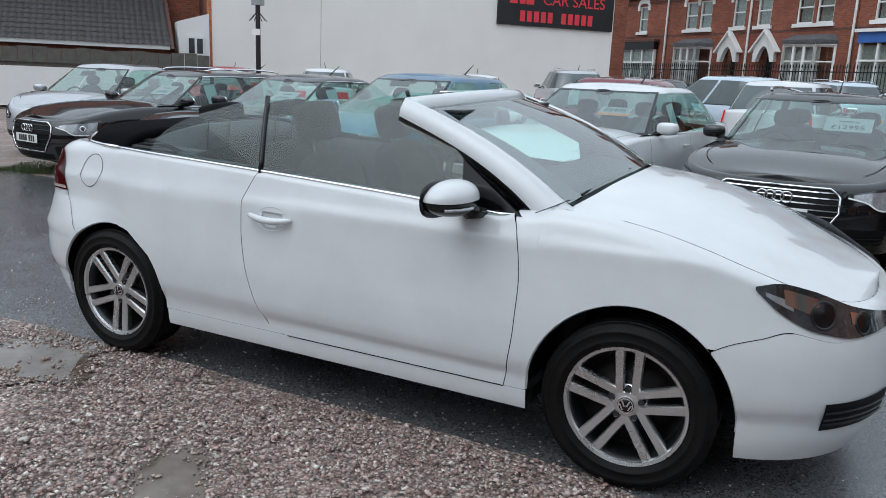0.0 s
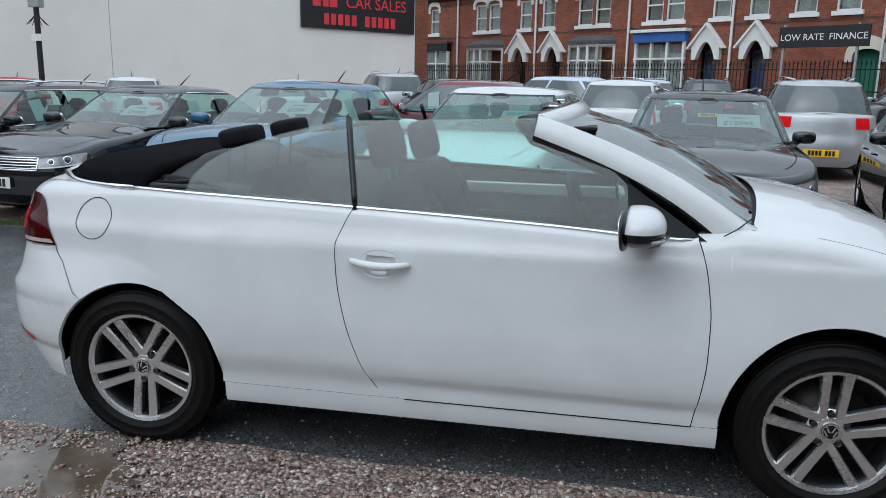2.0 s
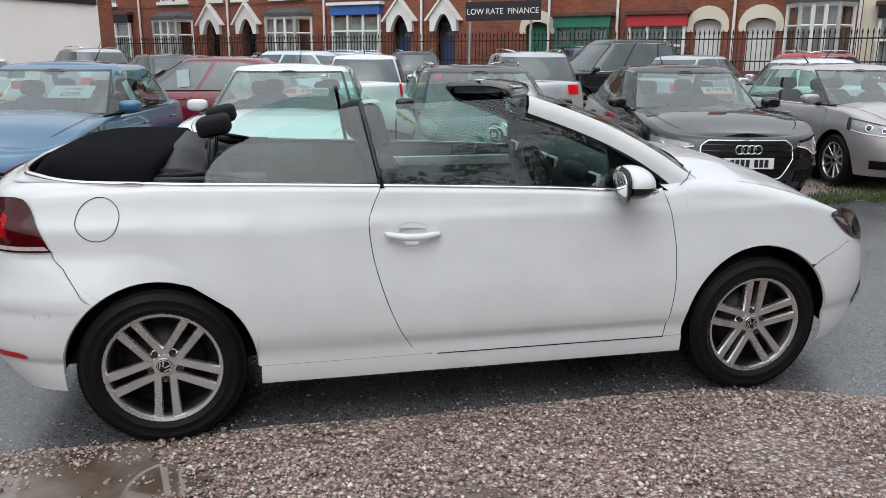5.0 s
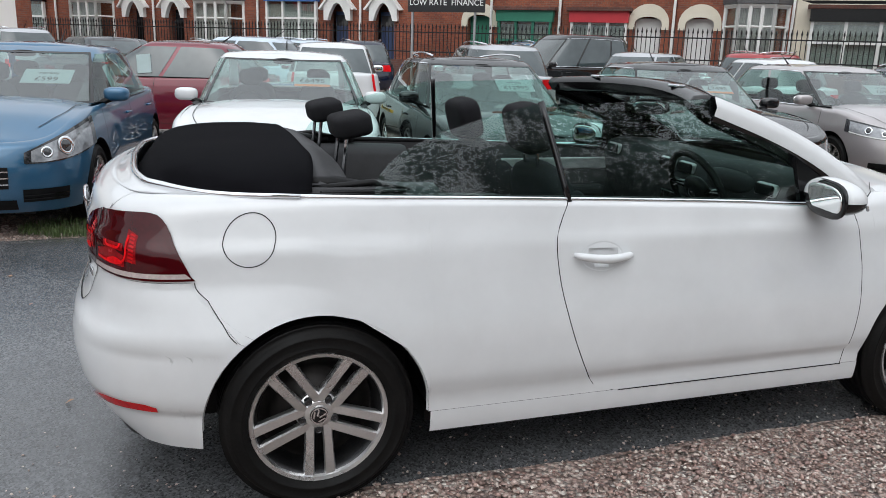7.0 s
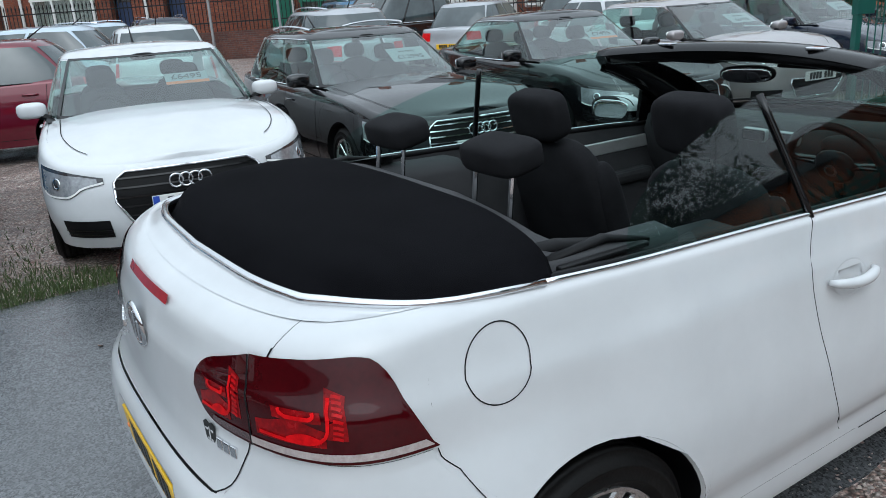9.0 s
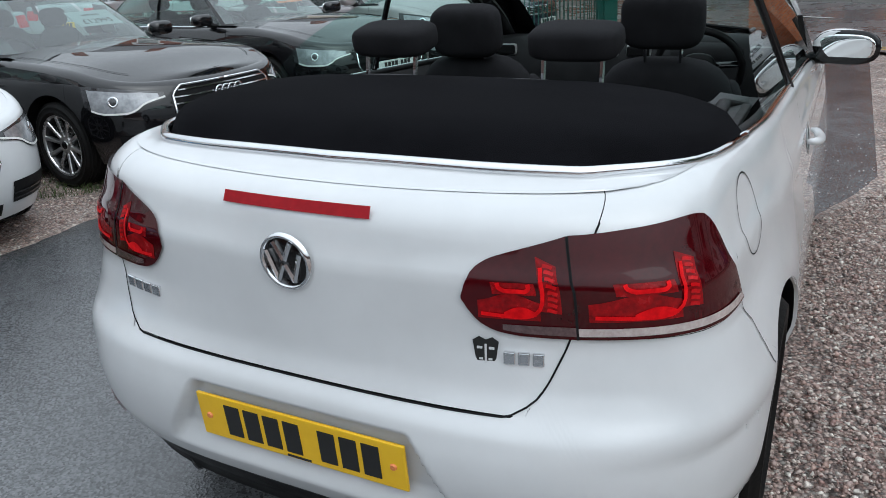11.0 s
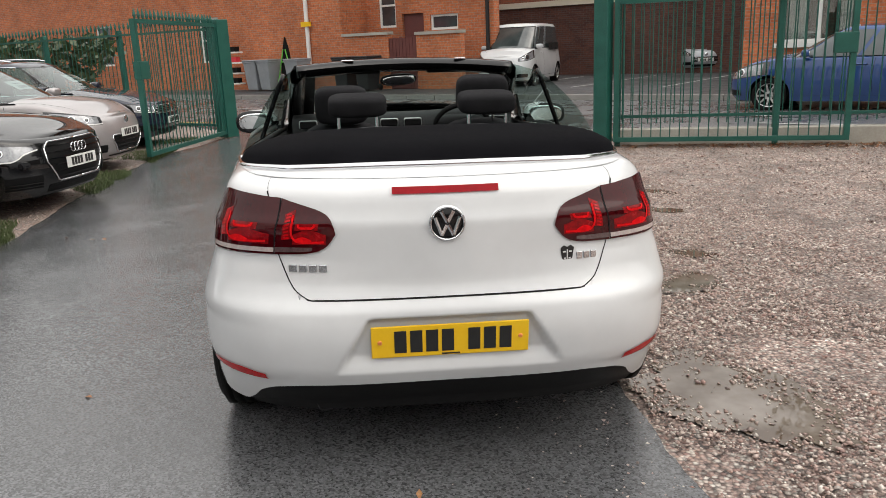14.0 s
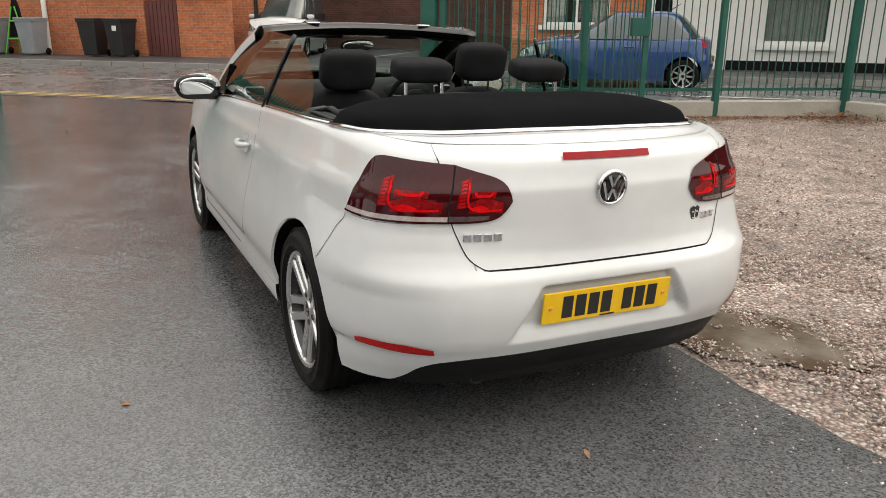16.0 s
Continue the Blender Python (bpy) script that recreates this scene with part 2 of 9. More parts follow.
M["chrome"] = surface("chrome_trim", (0.72, 0.73, 0.75), (0.82, 0.83, 0.85), 9, (0.08, 0.16), 1.0, 0.0)
M["black_plastic"] = surface("black_plastic", (0.004, 0.004, 0.0045), (0.009, 0.009, 0.0095), 9, (0.4, 0.55), 0, 0.2, 0.001, 300, spec=0.15)
M["gloss_black"] = surface("gloss_black_trim", (0.002, 0.002, 0.0025), (0.005, 0.005, 0.0055), 9, (0.10, 0.18), 0, 0.0)
M["seam"] = surface("panel_gap_rubber", (0.008, 0.008, 0.009), (0.014, 0.014, 0.015), 9, (0.7, 0.8), 0, 0.0, spec=0.1)
M["fabric"] = surface("folded_roof_fabric", (0.0035, 0.0035, 0.0044), (0.0080, 0.0080, 0.0096), 5, (0.85, 0.97), 0, 0.6, 0.002, 500, spec=0.03)
M["seat"] = surface("dark_seat_cloth", (0.006, 0.006, 0.007), (0.016, 0.016, 0.018), 10, (0.85, 0.95), 0, 0.5, 0.002, 420, spec=0.15)
M["seat_grey"] = surface("grey_seat_cloth", (0.020, 0.020, 0.022), (0.045, 0.045, 0.048), 10, (0.85, 0.95), 0, 0.3, 0.002, 300, spec=0.15)
M["dash"] = surface("dashboard_plastic", (0.015, 0.015, 0.016), (0.030, 0.030, 0.032), 9, (0.55, 0.7), 0, 0.35, 0.001, 350, spec=0.2)
M["shelf_grey"] = surface("grey_moulded_trim", (0.026, 0.026, 0.028), (0.046, 0.046, 0.049), 9, (0.55, 0.7), 0, 0.35, 0.001, 320, spec=0.3)
M["trim_silver"] = surface("satin_silver_trim", (0.42, 0.43, 0.43), (0.52, 0.53, 0.53), 8, (0.3, 0.4), 0.7, 0.0)
M["tail_red"] = surface("dark_red_lens", (0.030, 0.0007, 0.0020), (0.056, 0.0014, 0.0034), 5, (0.01, 0.03), 0, 0.0, spec=0.42)
M["tail_mid"] = surface("red_lamp_teeth", (0.30, 0.002, 0.004), (0.60, 0.004, 0.008), 50, (0.12, 0.2), 0, 0.0, spec=0.3)
M["tail_dim"] = surface("smoky_lens_strip", (0.055, 0.030, 0.032), (0.11, 0.07, 0.072), 60, (0.1, 0.18), 0, 0.3, 0.002, 160, coat=1.0)
M["tail_glow"] = surface("red_reflector_glow", (0.10, 0.0008, 0.002), (0.34, 0.002, 0.005), 40, (0.15, 0.3), 0, 0.3, 0.002, 130, spec=0.3)
M["tail_bright"] = surface("bright_red_lens", (0.42, 0.002, 0.005), (0.88, 0.006, 0.010), 34, (0.3, 0.4), 0, 0.0, spec=0.1)
M["brake_red"] = surface("red_brake_lens", (0.24, 0.003, 0.008), (0.33, 0.006, 0.012), 30, (0.15, 0.25), 0, 0.0, spec=0.18)
M["tail_clear"] = surface("clear_lens_strip", (0.34, 0.28, 0.27), (0.50, 0.44, 0.42), 60, (0.12, 0.2), 0, 0.3, 0.002, 160, coat=1.0)
M["lamp_clear"] = surface("headlamp_lens", (0.20, 0.21, 0.225), (0.46, 0.47, 0.49), 14, (0.05, 0.12), 0.35, 0.1, 0.002, 50, coat=1.0)
M["lamp_dark"] = surface("smoked_headlamp_lens", (0.015, 0.016, 0.018), (0.06, 0.06, 0.065), 6, (0.04, 0.08), 0.1, 0.0, coat=1.0)
M["amber"] = surface("amber_lens", (0.75, 0.20, 0.02), (0.85, 0.28, 0.04), 20, (0.15, 0.2), 0, 0.0)
M["plate_yellow"] = surface("yellow_number_plate", (0.80, 0.47, 0.010), (0.86, 0.53, 0.018), 7, (0.3, 0.4), 0, 0.0)
M["plate_white"] = surface("white_number_plate", (0.66, 0.66, 0.64), (0.76, 0.76, 0.74), 7, (0.3, 0.4), 0, 0.0)
M["ink"] = surface("black_ink", (0.010, 0.010, 0.010), (0.018, 0.018, 0.018), 9, (0.4, 0.5), 0, 0.0)
M["plate_blue"] = surface("blue_plate_band", (0.02, 0.06, 0.40), (0.03, 0.08, 0.46), 9, (0.4, 0.5), 0, 0.0)
M["card"] = surface("printed_price_card", (0.28, 0.36, 0.36), (0.34, 0.42, 0.42), 8, (0.5, 0.6), 0, 0.0)
M["orange"] = surface("orange_print", (0.66, 0.20, 0.06), (0.74, 0.26, 0.09), 9, (0.5, 0.6), 0, 0.0)
M["mirror"] = surface("mirror_glass", (0.86, 0.88, 0.88), (0.9, 0.92, 0.92), 3, (0.0, 0.01), 1.0, 0.0)
M["asphalt"] = asphalt_material("wet_tarmac", (0.080, 0.082, 0.086), (0.07, 0.27))
M["road"] = asphalt_material("road_tarmac", (0.105, 0.107, 0.110), (0.14, 0.40))
M["pavement"] = asphalt_material("footway_tarmac", (0.040, 0.041, 0.044), (0.4, 0.7))
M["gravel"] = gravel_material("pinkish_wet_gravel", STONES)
M["mud"] = gravel_material("muddy_ground", [(0.10, 0.08, 0.06), (0.16, 0.13, 0.10), (0.08, 0.07, 0.055), (0.20, 0.17, 0.14)], 45.0, 0.6)
M["stones"] = stone_material("loose_gravel_stones", STONES)
M["grass"] = surface("wet_grass", (0.030, 0.055, 0.012), (0.075, 0.105, 0.028), 30, (0.5, 0.7), 0, 0.0)
M["leaves"] = stone_material("fallen_brown_leaves", [(0.16, 0.055, 0.02), (0.26, 0.10, 0.03), (0.10, 0.04, 0.02), (0.32, 0.15, 0.05)])
M["brick"] = brick_material("red_house_brick", (0.36, 0.105, 0.050), (0.24, 0.066, 0.038), (0.20, 0.15, 0.12))
M["orange_brick"] = brick_material("orange_house_brick", (0.72, 0.22, 0.082), (0.54, 0.155, 0.064), (0.42, 0.32, 0.25))
M["dark_brick"] = brick_material("old_dark_brick", (0.17, 0.065, 0.045), (0.11, 0.045, 0.036), (0.13, 0.11, 0.10))
M["render"] = surface("cream_painted_render", (0.80, 0.775, 0.74), (0.88, 0.855, 0.82), 0.6, (0.8, 0.9), 0, 0.25, 0.004, 25)
M["white_render"] = surface("white_painted_render", (0.72, 0.71, 0.69), (0.80, 0.79, 0.77), 0.8, (0.7, 0.85), 0, 0.2, 0.003, 25)
M["cream"] = surface("cream_masonry_paint", (0.60, 0.55, 0.44), (0.70, 0.65, 0.54), 1.2, (0.7, 0.85), 0, 0.15, 0.003, 25)
M["white_wood"] = surface("white_painted_wood", (0.70, 0.70, 0.68), (0.80, 0.80, 0.78), 2.5, (0.45, 0.6), 0, 0.08, 0.002, 30)
M["blue_wood"] = surface("blue_painted_fascia", (0.03, 0.10, 0.34), (0.05, 0.14, 0.42), 2, (0.5, 0.6), 0, 0.0)
M["green_wood"] = surface("green_painted_wood", (0.02, 0.14, 0.09), (0.03, 0.19, 0.12), 2, (0.5, 0.6), 0, 0.0)
M["red_wood"] = surface("red_painted_wood", (0.40, 0.02, 0.03), (0.50, 0.03, 0.04), 2, (0.5, 0.6), 0, 0.0)
M["brown_door"] = surface("brown_boarded_wood", (0.10, 0.028, 0.025), (0.15, 0.045, 0.038), 3, (0.6, 0.75), 0, 0.2, 0.003, 30)
M["blue_door"] = surface("blue_door_paint", (0.03, 0.05, 0.12), (0.05, 0.08, 0.17), 3, (0.4, 0.5), 0, 0.0)
M["slate"] = surface("grey_slate", (0.055, 0.055, 0.060), (0.11, 0.11, 0.115), 5, (0.45, 0.65), 0, 0.3, 0.006, 20)
M["tile"] = surface("dark_concrete_roof_tile", (0.030, 0.028, 0.029), (0.065, 0.06, 0.06), 5, (0.55, 0.75), 0, 0.3, 0.005, 30)
M["curtain"] = surface("net_curtain_cloth", (0.40, 0.40, 0.38), (0.58, 0.58, 0.55), 5, (0.8, 0.9), 0, 0.0)
M["iron"] = surface("black_painted_iron", (0.010, 0.010, 0.011), (0.022, 0.022, 0.023), 8, (0.45, 0.6), 0.2, 0.0)
M["green_metal"] = surface("green_painted_steel", (0.006, 0.070, 0.055), (0.016, 0.115, 0.088), 4, (0.35, 0.55), 0.1, 0.1, 0.002, 60)
M["galv"] = surface("galvanised_steel", (0.30, 0.31, 0.32), (0.44, 0.45, 0.46), 6, (0.4, 0.55), 0.6, 0.0)
M["concrete"] = surface("stained_concrete", (0.30, 0.28, 0.24), (0.44, 0.42, 0.37), 2.0, (0.75, 0.9), 0, 0.3, 0.005, 40)
M["kerb"] = surface("kerb_stone", (0.20, 0.19, 0.18), (0.30, 0.29, 0.27), 3.0, (0.6, 0.8), 0, 0.2, 0.004, 40)
M["bin_grey"] = surface("grey_bin_plastic", (0.22, 0.24, 0.26), (0.30, 0.32, 0.34), 3, (0.45, 0.6), 0, 0.0)
M["bin_black"] = surface("black_bin_plastic", (0.014, 0.014, 0.016), (0.026, 0.026, 0.028), 3, (0.4, 0.55), 0, 0.0)
M["lime"] = surface("lime_green_paint", (0.10, 0.45, 0.06), (0.14, 0.55, 0.08), 3, (0.4, 0.5), 0, 0.0)
M["sign_black"] = surface("black_sign_board", (0.010, 0.010, 0.012), (0.018, 0.018, 0.020), 3, (0.35, 0.5), 0, 0.0)
M["sign_red"] = surface("red_sign_letters", (0.62, 0.03, 0.05), (0.74, 0.05, 0.07), 3, (0.4, 0.5), 0, 0.0)
M["sign_white"] = surface("white_sign_letters", (0.75, 0.75, 0.75), (0.82, 0.82, 0.82), 3, (0.4, 0.5), 0, 0.0)
M["road_yellow"] = surface("worn_yellow_road_paint", (0.38, 0.25, 0.07), (0.50, 0.34, 0.10), 9, (0.6, 0.75), 0, 0.2, 0.002, 90)
M["road_white"] = surface("worn_white_road_paint", (0.40, 0.40, 0.39), (0.58, 0.58, 0.56), 9, (0.6, 0.75), 0, 0.2, 0.002, 90)
M["weathered_wood"] = surface("weathered_fence_board", (0.075, 0.07, 0.062), (0.14, 0.13, 0.115), 4, (0.8, 0.9), 0, 0.3, 0.004, 30)
M["bark"] = surface("tree_bark", (0.045, 0.038, 0.03), (0.09, 0.075, 0.06), 8, (0.85, 0.95), 0, 0.6, 0.02, 25)
M["foliage"] = stone_material("dark_evergreen_leaves", [(0.020, 0.040, 0.012), (0.045, 0.075, 0.020), (0.030, 0.052, 0.018), (0.06, 0.085, 0.03)])
M["red_cap"] = surface("red_sign_plastic", (0.55, 0.03, 0.05), (0.65, 0.05, 0.06), 6, (0.4, 0.5), 0, 0.0)


def water_material():
    m, nt, bsdf = material("muddy_puddle_water")
    n = noise_node(nt, 3.0, 4.0)
    r = ramp(nt, n.outputs["Fac"], [(0.38, (0.085, 0.060, 0.043)), (0.5, (0.13, 0.105, 0.084)), (0.66, (0.20, 0.172, 0.15))])
    link(nt, r.outputs["Color"], bsdf.inputs["Base Color"])
    silt = noise_node(nt, 9.0, 4.0)
    link(nt, ramp(nt, silt.outputs["Fac"], [(0.55, grey(0.012)), (0.75, grey(0.22))]).outputs["Color"], bsdf.inputs["Roughness"])
    bsdf.inputs["IOR"].default_value = 1.33
    bsdf.inputs["Specular IOR Level"].default_value = 1.0
    rip = noise_node(nt, 35.0, 2.0)
    bump(nt, bsdf, rip.outputs["Fac"], 0.02, 0.002)
    return m


M["water"] = water_material()


# ---- building helpers ----
def part(name, bm, mat, parent=None, label="", smooth=False, kind=""):
    """Links a bmesh, or a (verts, faces) pair, as one mesh object under its thing."""
    me = bpy.data.meshes.new(name)
    if isinstance(bm, tuple):
        me.from_pydata(bm[0], [], bm[1])
    else:
        bm.to_mesh(me)
        bm.free()
    me.materials.append(M[mat])
    if smooth:
        me.polygons.foreach_set("use_smooth", [True] * len(me.polygons))
    ob = new(name, me)
    if parent is not None:
        ob.parent = parent
    if label or kind:
        tagged(ob, label, kind=kind)
    return ob


def again(ob, parent=None, m=None):
    """Another object on the same mesh."""
    o = new(ob.name.split(".")[0], ob.data)
    o.parent = parent if parent is not None else ob.parent
    if m is not None:
        o.matrix_local = m
    return o


def thing(name, m, label, category, group="", kind=""):
    e = new(name)
    e.empty_display_size = 0.2
    e.matrix_world = m
    return tagged(e, label, category, group, kind)


def box(bm, x0, x1, y0, y1, z0, z1, bev=0.0):
    vs = [bm.verts.new(p) for p in ((x0, y0, z0), (x1, y0, z0), (x1, y1, z0), (x0, y1, z0), (x0, y0, z1), (x1, y0, z1), (x1, y1, z1), (x0, y1, z1))]
    fs = [bm.faces.new([vs[i] for i in q]) for q in ((3, 2, 1, 0), (4, 5, 6, 7), (0, 1, 5, 4), (1, 2, 6, 5), (2, 3, 7, 6), (3, 0, 4, 7))]
    if bev:
        edges = list({e for f in fs for e in f.edges})
        bmesh.ops.bevel(bm, geom=edges, offset=bev, segments=2, profile=0.5, affect="EDGES")
    return bm


def boxed(*a, **k):
    return box(bmesh.new(), *a, **k)


def prism(bm, poly, y0, y1):
    """A polygon in x and z, drawn out along y."""
    a, b = [bm.verts.new((x, y0, z)) for x, z in poly], [bm.verts.new((x, y1, z)) for x, z in poly]
    bm.faces.new(a)
    bm.faces.new(b[::-1])
    n = len(poly)
    for i in range(n):
        j = (i + 1) % n
        bm.faces.new((a[j], a[i], b[i], b[j]))
    return bm


def tube(bm, pts, r, seg=8, cap=True, flat=1.0):
    """A round bar along points; r may be a list."""
    pts = [Vector(p) for p in pts]
    rs = r if isinstance(r, (list, tuple)) else [r] * len(pts)
    rings, up = [], Vector((0, 0, 1))
    for i, p in enumerate(pts):
        d = (pts[min(i + 1, len(pts) - 1)] - pts[max(i - 1, 0)]).normalized()
        ref = up if abs(d.z) < 0.95 else Vector((1, 0, 0))
        a = d.cross(ref).normalized()
        b = a.cross(d).normalized()
        rings.append([bm.verts.new(p + rs[i] * (math.cos(t) * a + flat * math.sin(t) * b)) for t in [2 * math.pi * k / seg for k in range(seg)]])
    for q, w in zip(rings, rings[1:]):
        for k in range(seg):
            bm.faces.new((q[k], q[(k + 1) % seg], w[(k + 1) % seg], w[k]))
    if cap:
        bm.faces.new(rings[0][::-1])
        bm.faces.new(rings[-1])
    return bm


def grid(rows):
    """Verts and faces of a sheet from rows of points."""
    w = len(rows[0])
    verts = [tuple(p) for r in rows for p in r]
    faces = [(i * w + j, i * w + j + 1, (i + 1) * w + j + 1, (i + 1) * w + j) for i in range(len(rows) - 1) for j in range(w - 1)]
    return verts, faces


def lathe(bm, prof, seg=32, axis="y"):
    """Turns (radius, offset) pairs about an axis."""
    rings = []
    for r, o in prof:
        ring = []
        for k in range(seg):
            t = 2 * math.pi * k / seg
            c, s = r * math.cos(t), r * math.sin(t)
            ring.append(bm.verts.new({"y": (c, o, s), "z": (c, s, o), "x": (o, c, s)}[axis]))
        rings.append(ring)
    for a, b in zip(rings, rings[1:]):
        for k in range(seg):
            bm.faces.new((a[k], a[(k + 1) % seg], b[(k + 1) % seg], b[k]))
    return bm


def curve_at(table, x):
    """A smooth line through a short table of (x, value)."""
    if x <= table[0][0]:
        return table[0][1]
    if x >= table[-1][0]:
        return table[-1][1]
    for i in range(len(table) - 1):
        (x0, y0), (x1, y1) = table[i], table[i + 1]
        if x0 <= x <= x1:
            h = x1 - x0
            d = (y1 - y0) / h
            def slope(e):
                return 0.0 if e * d <= 0 else 2 * e * d / (e + d)
            m0 = d if i == 0 else slope((y0 - table[i - 1][1]) / (x0 - table[i - 1][0]))
            m1 = d if i == len(table) - 2 else slope((table[i + 2][1] - y1) / (table[i + 2][0] - x1))
            t = (x - x0) / h
            return (2 * t**3 - 3 * t**2 + 1) * y0 + (t**3 - 2 * t**2 + t) * h * m0 + (3 * t**2 - 2 * t**3) * y1 + (t**3 - t**2) * h * m1


def letters(name, body, size, mat, parent, m, depth=0.004, align="CENTER"):
    """Raised letters in the built-in font, as a mesh."""
    cu = bpy.data.curves.new(name, "FONT")
    cu.body, cu.size, cu.extrude, cu.align_x, cu.align_y = body, size, depth, align, "CENTER"
    tmp = bpy.data.objects.new(name, cu)
    me = bpy.data.meshes.new_from_object(tmp)
    bpy.data.objects.remove(tmp)
    bpy.data.curves.remove(cu)
    me.materials.clear()
    me.materials.append(M[mat])
    ob = new(name, me)
    ob.parent = parent
    ob.matrix_local = m
    return ob


# street directions: the side road runs along S, the terrace across it along N
S2, N2 = Vector((0.640, 0.768)), Vector((0.768, -0.640))


def SN(s, n, z=0.0):
    p = s * S2 + n * N2
    return Vector((p.x, p.y, z))


def axes_at(origin, xd, yd):
    m = Matrix.Identity(4)
    for i in range(2):
        m[i][0], m[i][1] = xd[i], yd[i]
    m.translation = origin
    return m


M_T = axes_at((0, 0, 0), N2, S2)      # terrace: x = n, y = s
M_F = axes_at((0, 0, 0), -S2, N2)     # far side of the side road: x = -s, y = n
M_W = axes_at((0, 0, 0), S2, -N2)     # white gable wall: x = s, y = -n

# ---- ground, roads and yard ----
rng = np.random.default_rng(7)


def wobble(x, k, a):
    return a * noise.noise((x * k, 3.1, 0.7)) + 0.4 * a * noise.noise((x * k * 3.3, 9.1, 2.7))


def sheet(name, rows, mat, label, category, kind="structure"):
    ob = part(name, grid(rows), mat, None, smooth=True)
    return tagged(ob, label, category, kind=kind)


def gz(x, y):
    """The yard falls gently to the west and rises towards the terrace."""
    return -0.014 - 0.020 * min(max(0.0, -x - 3.0), 12.0) + 0.016 * min(max(0.0, y - 6.0), 10.0) * min(1.0, max(0.0, (14.0 - x) / 6.0))


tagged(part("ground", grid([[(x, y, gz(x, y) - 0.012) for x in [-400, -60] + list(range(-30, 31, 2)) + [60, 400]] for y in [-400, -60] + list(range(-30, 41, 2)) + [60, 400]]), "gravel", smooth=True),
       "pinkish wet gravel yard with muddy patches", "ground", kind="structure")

def crossfall(y):
    """The drive leans towards the gravel and flattens out again beyond its middle."""
    return 0.0202 * min(y, 0.9) * min(1.0, max(0.0, (3.2 - y) / 2.3)) + 0.004


EDGE_S = [(-30, -0.9), (-3, -0.85), (1.0, -0.86), (2.0, -1.25), (4.0, -1.98), (6.2, -3.0), (7.2, -3.4)]
EDGE_N = [(-30, 3.25), (2.0, 3.3), (5.0, 3.42), (7.2, 3.42), (10.2, 2.80), (11.0, 2.9), (12.8, 3.9)]
rows = []
for i in range(560):
    x = -30 + i * 0.0766
    a = max(curve_at(EDGE_S, x) + wobble(x, 1.6, 0.035) + wobble(x, 9.0, 0.018), (0.768 * x - 7.42) / 0.64)
    b = curve_at(EDGE_N, x) + wobble(x + 40, 1.3, 0.06) + wobble(x + 50, 8.0, 0.02)
    if b > a + 0.01:
        rows.append([(x, a + (b - a) * k / 24, gz(x, 0) + crossfall(a + (b - a) * k / 24) + (0.008 if 0 < k < 24 else -0.006)) for k in range(25)])
sheet("tarmac_drive", rows, "asphalt", "wet dark tarmac drive with a ragged gravel edge", "driveway")


def fence_n(s):
    return 6.64 + (1.55 - s) * 0.366


rows = []
for s in [-160, -60, -20, -4.4, -2, 0, 0.9, 1.0, 4, 8, 20, 60, 160]:
    n0 = 7.4 if s > 0.95 else fence_n(max(s, -4.4)) + 0.16
    rows.append([SN(s, n0 + (13.4 - n0) * k / 8, 0.012 + 0.09 * max(0.0, (n0 + (13.4 - n0) * k / 8 - 8.5) / 4.9)) for k in range(9)])
sheet("road", rows, "road", "grey tarmac side road beyond the gates", "road")
sheet("footway", [[SN(s, n, 0.2) for n in (13.56, 14.8, 16.6, 40)] for s in (-160, -5, 0, 10, 20, 160)], "pavement", "dark tarmac footway and parking area across the road", "pavement")
bm = bmesh.new()
for i in range(90):
    s0 = -36 + i * 0.92
    vs = [SN(s0, 13.4), SN(s0 + 0.90, 13.4), SN(s0 + 0.90, 13.56), SN(s0, 13.56)]
    top = [bm.verts.new((v.x, v.y, 0.215)) for v in vs]
    bot = [bm.verts.new((v.x, v.y, 0.0)) for v in vs]
    bm.faces.new(top)
    for k in range(4):
        bm.faces.new((bot[k], bot[(k + 1) % 4], top[(k + 1) % 4], top[k]))
tagged(part("kerb", bm, "kerb"), "grey stone kerb along the far footway", "kerb", kind="structure")


def stripe(name, a, b, width, z, mat, label):
    (s0, n0), (s1, n1) = a, b
    p, q = SN(s0, n0), SN(s1, n1)
    d = (q - p).normalized()
    w = Vector((-d.y, d.x, 0)) * width / 2
    rows = []
    for k in range(9):
        c = p.lerp(q, k / 8)
        rows.append([(c.x - w.x, c.y - w.y, z), (c.x + w.x, c.y + w.y, z)])
    return tagged(part(name, grid(rows), mat), label, "road marking", kind="structure")


for n in (7.62, 7.80):
    stripe("road_marking_yellow", (1.6, n), (60, n), 0.085, 0.018, "road_yellow", "worn double yellow line at the road edge")
for i in range(14):
    stripe("road_marking_centre", (-12 + i * 4, 10.6), (-10 + i * 4, 10.6), 0.09, 0.062, "road_white", "worn white dashes along the road's middle")
stripe("road_marking_edge", (-14, 9.6), (0.2, 9.6), 0.09, 0.045, "road_white", "worn white line along the road")
for s in (9.2, 6.6, 4.0):
    stripe("road_marking_bay", (s, 16.4), (s - 0.3, 22.5), 0.09, 0.206, "road_white", "worn white parking bay line")


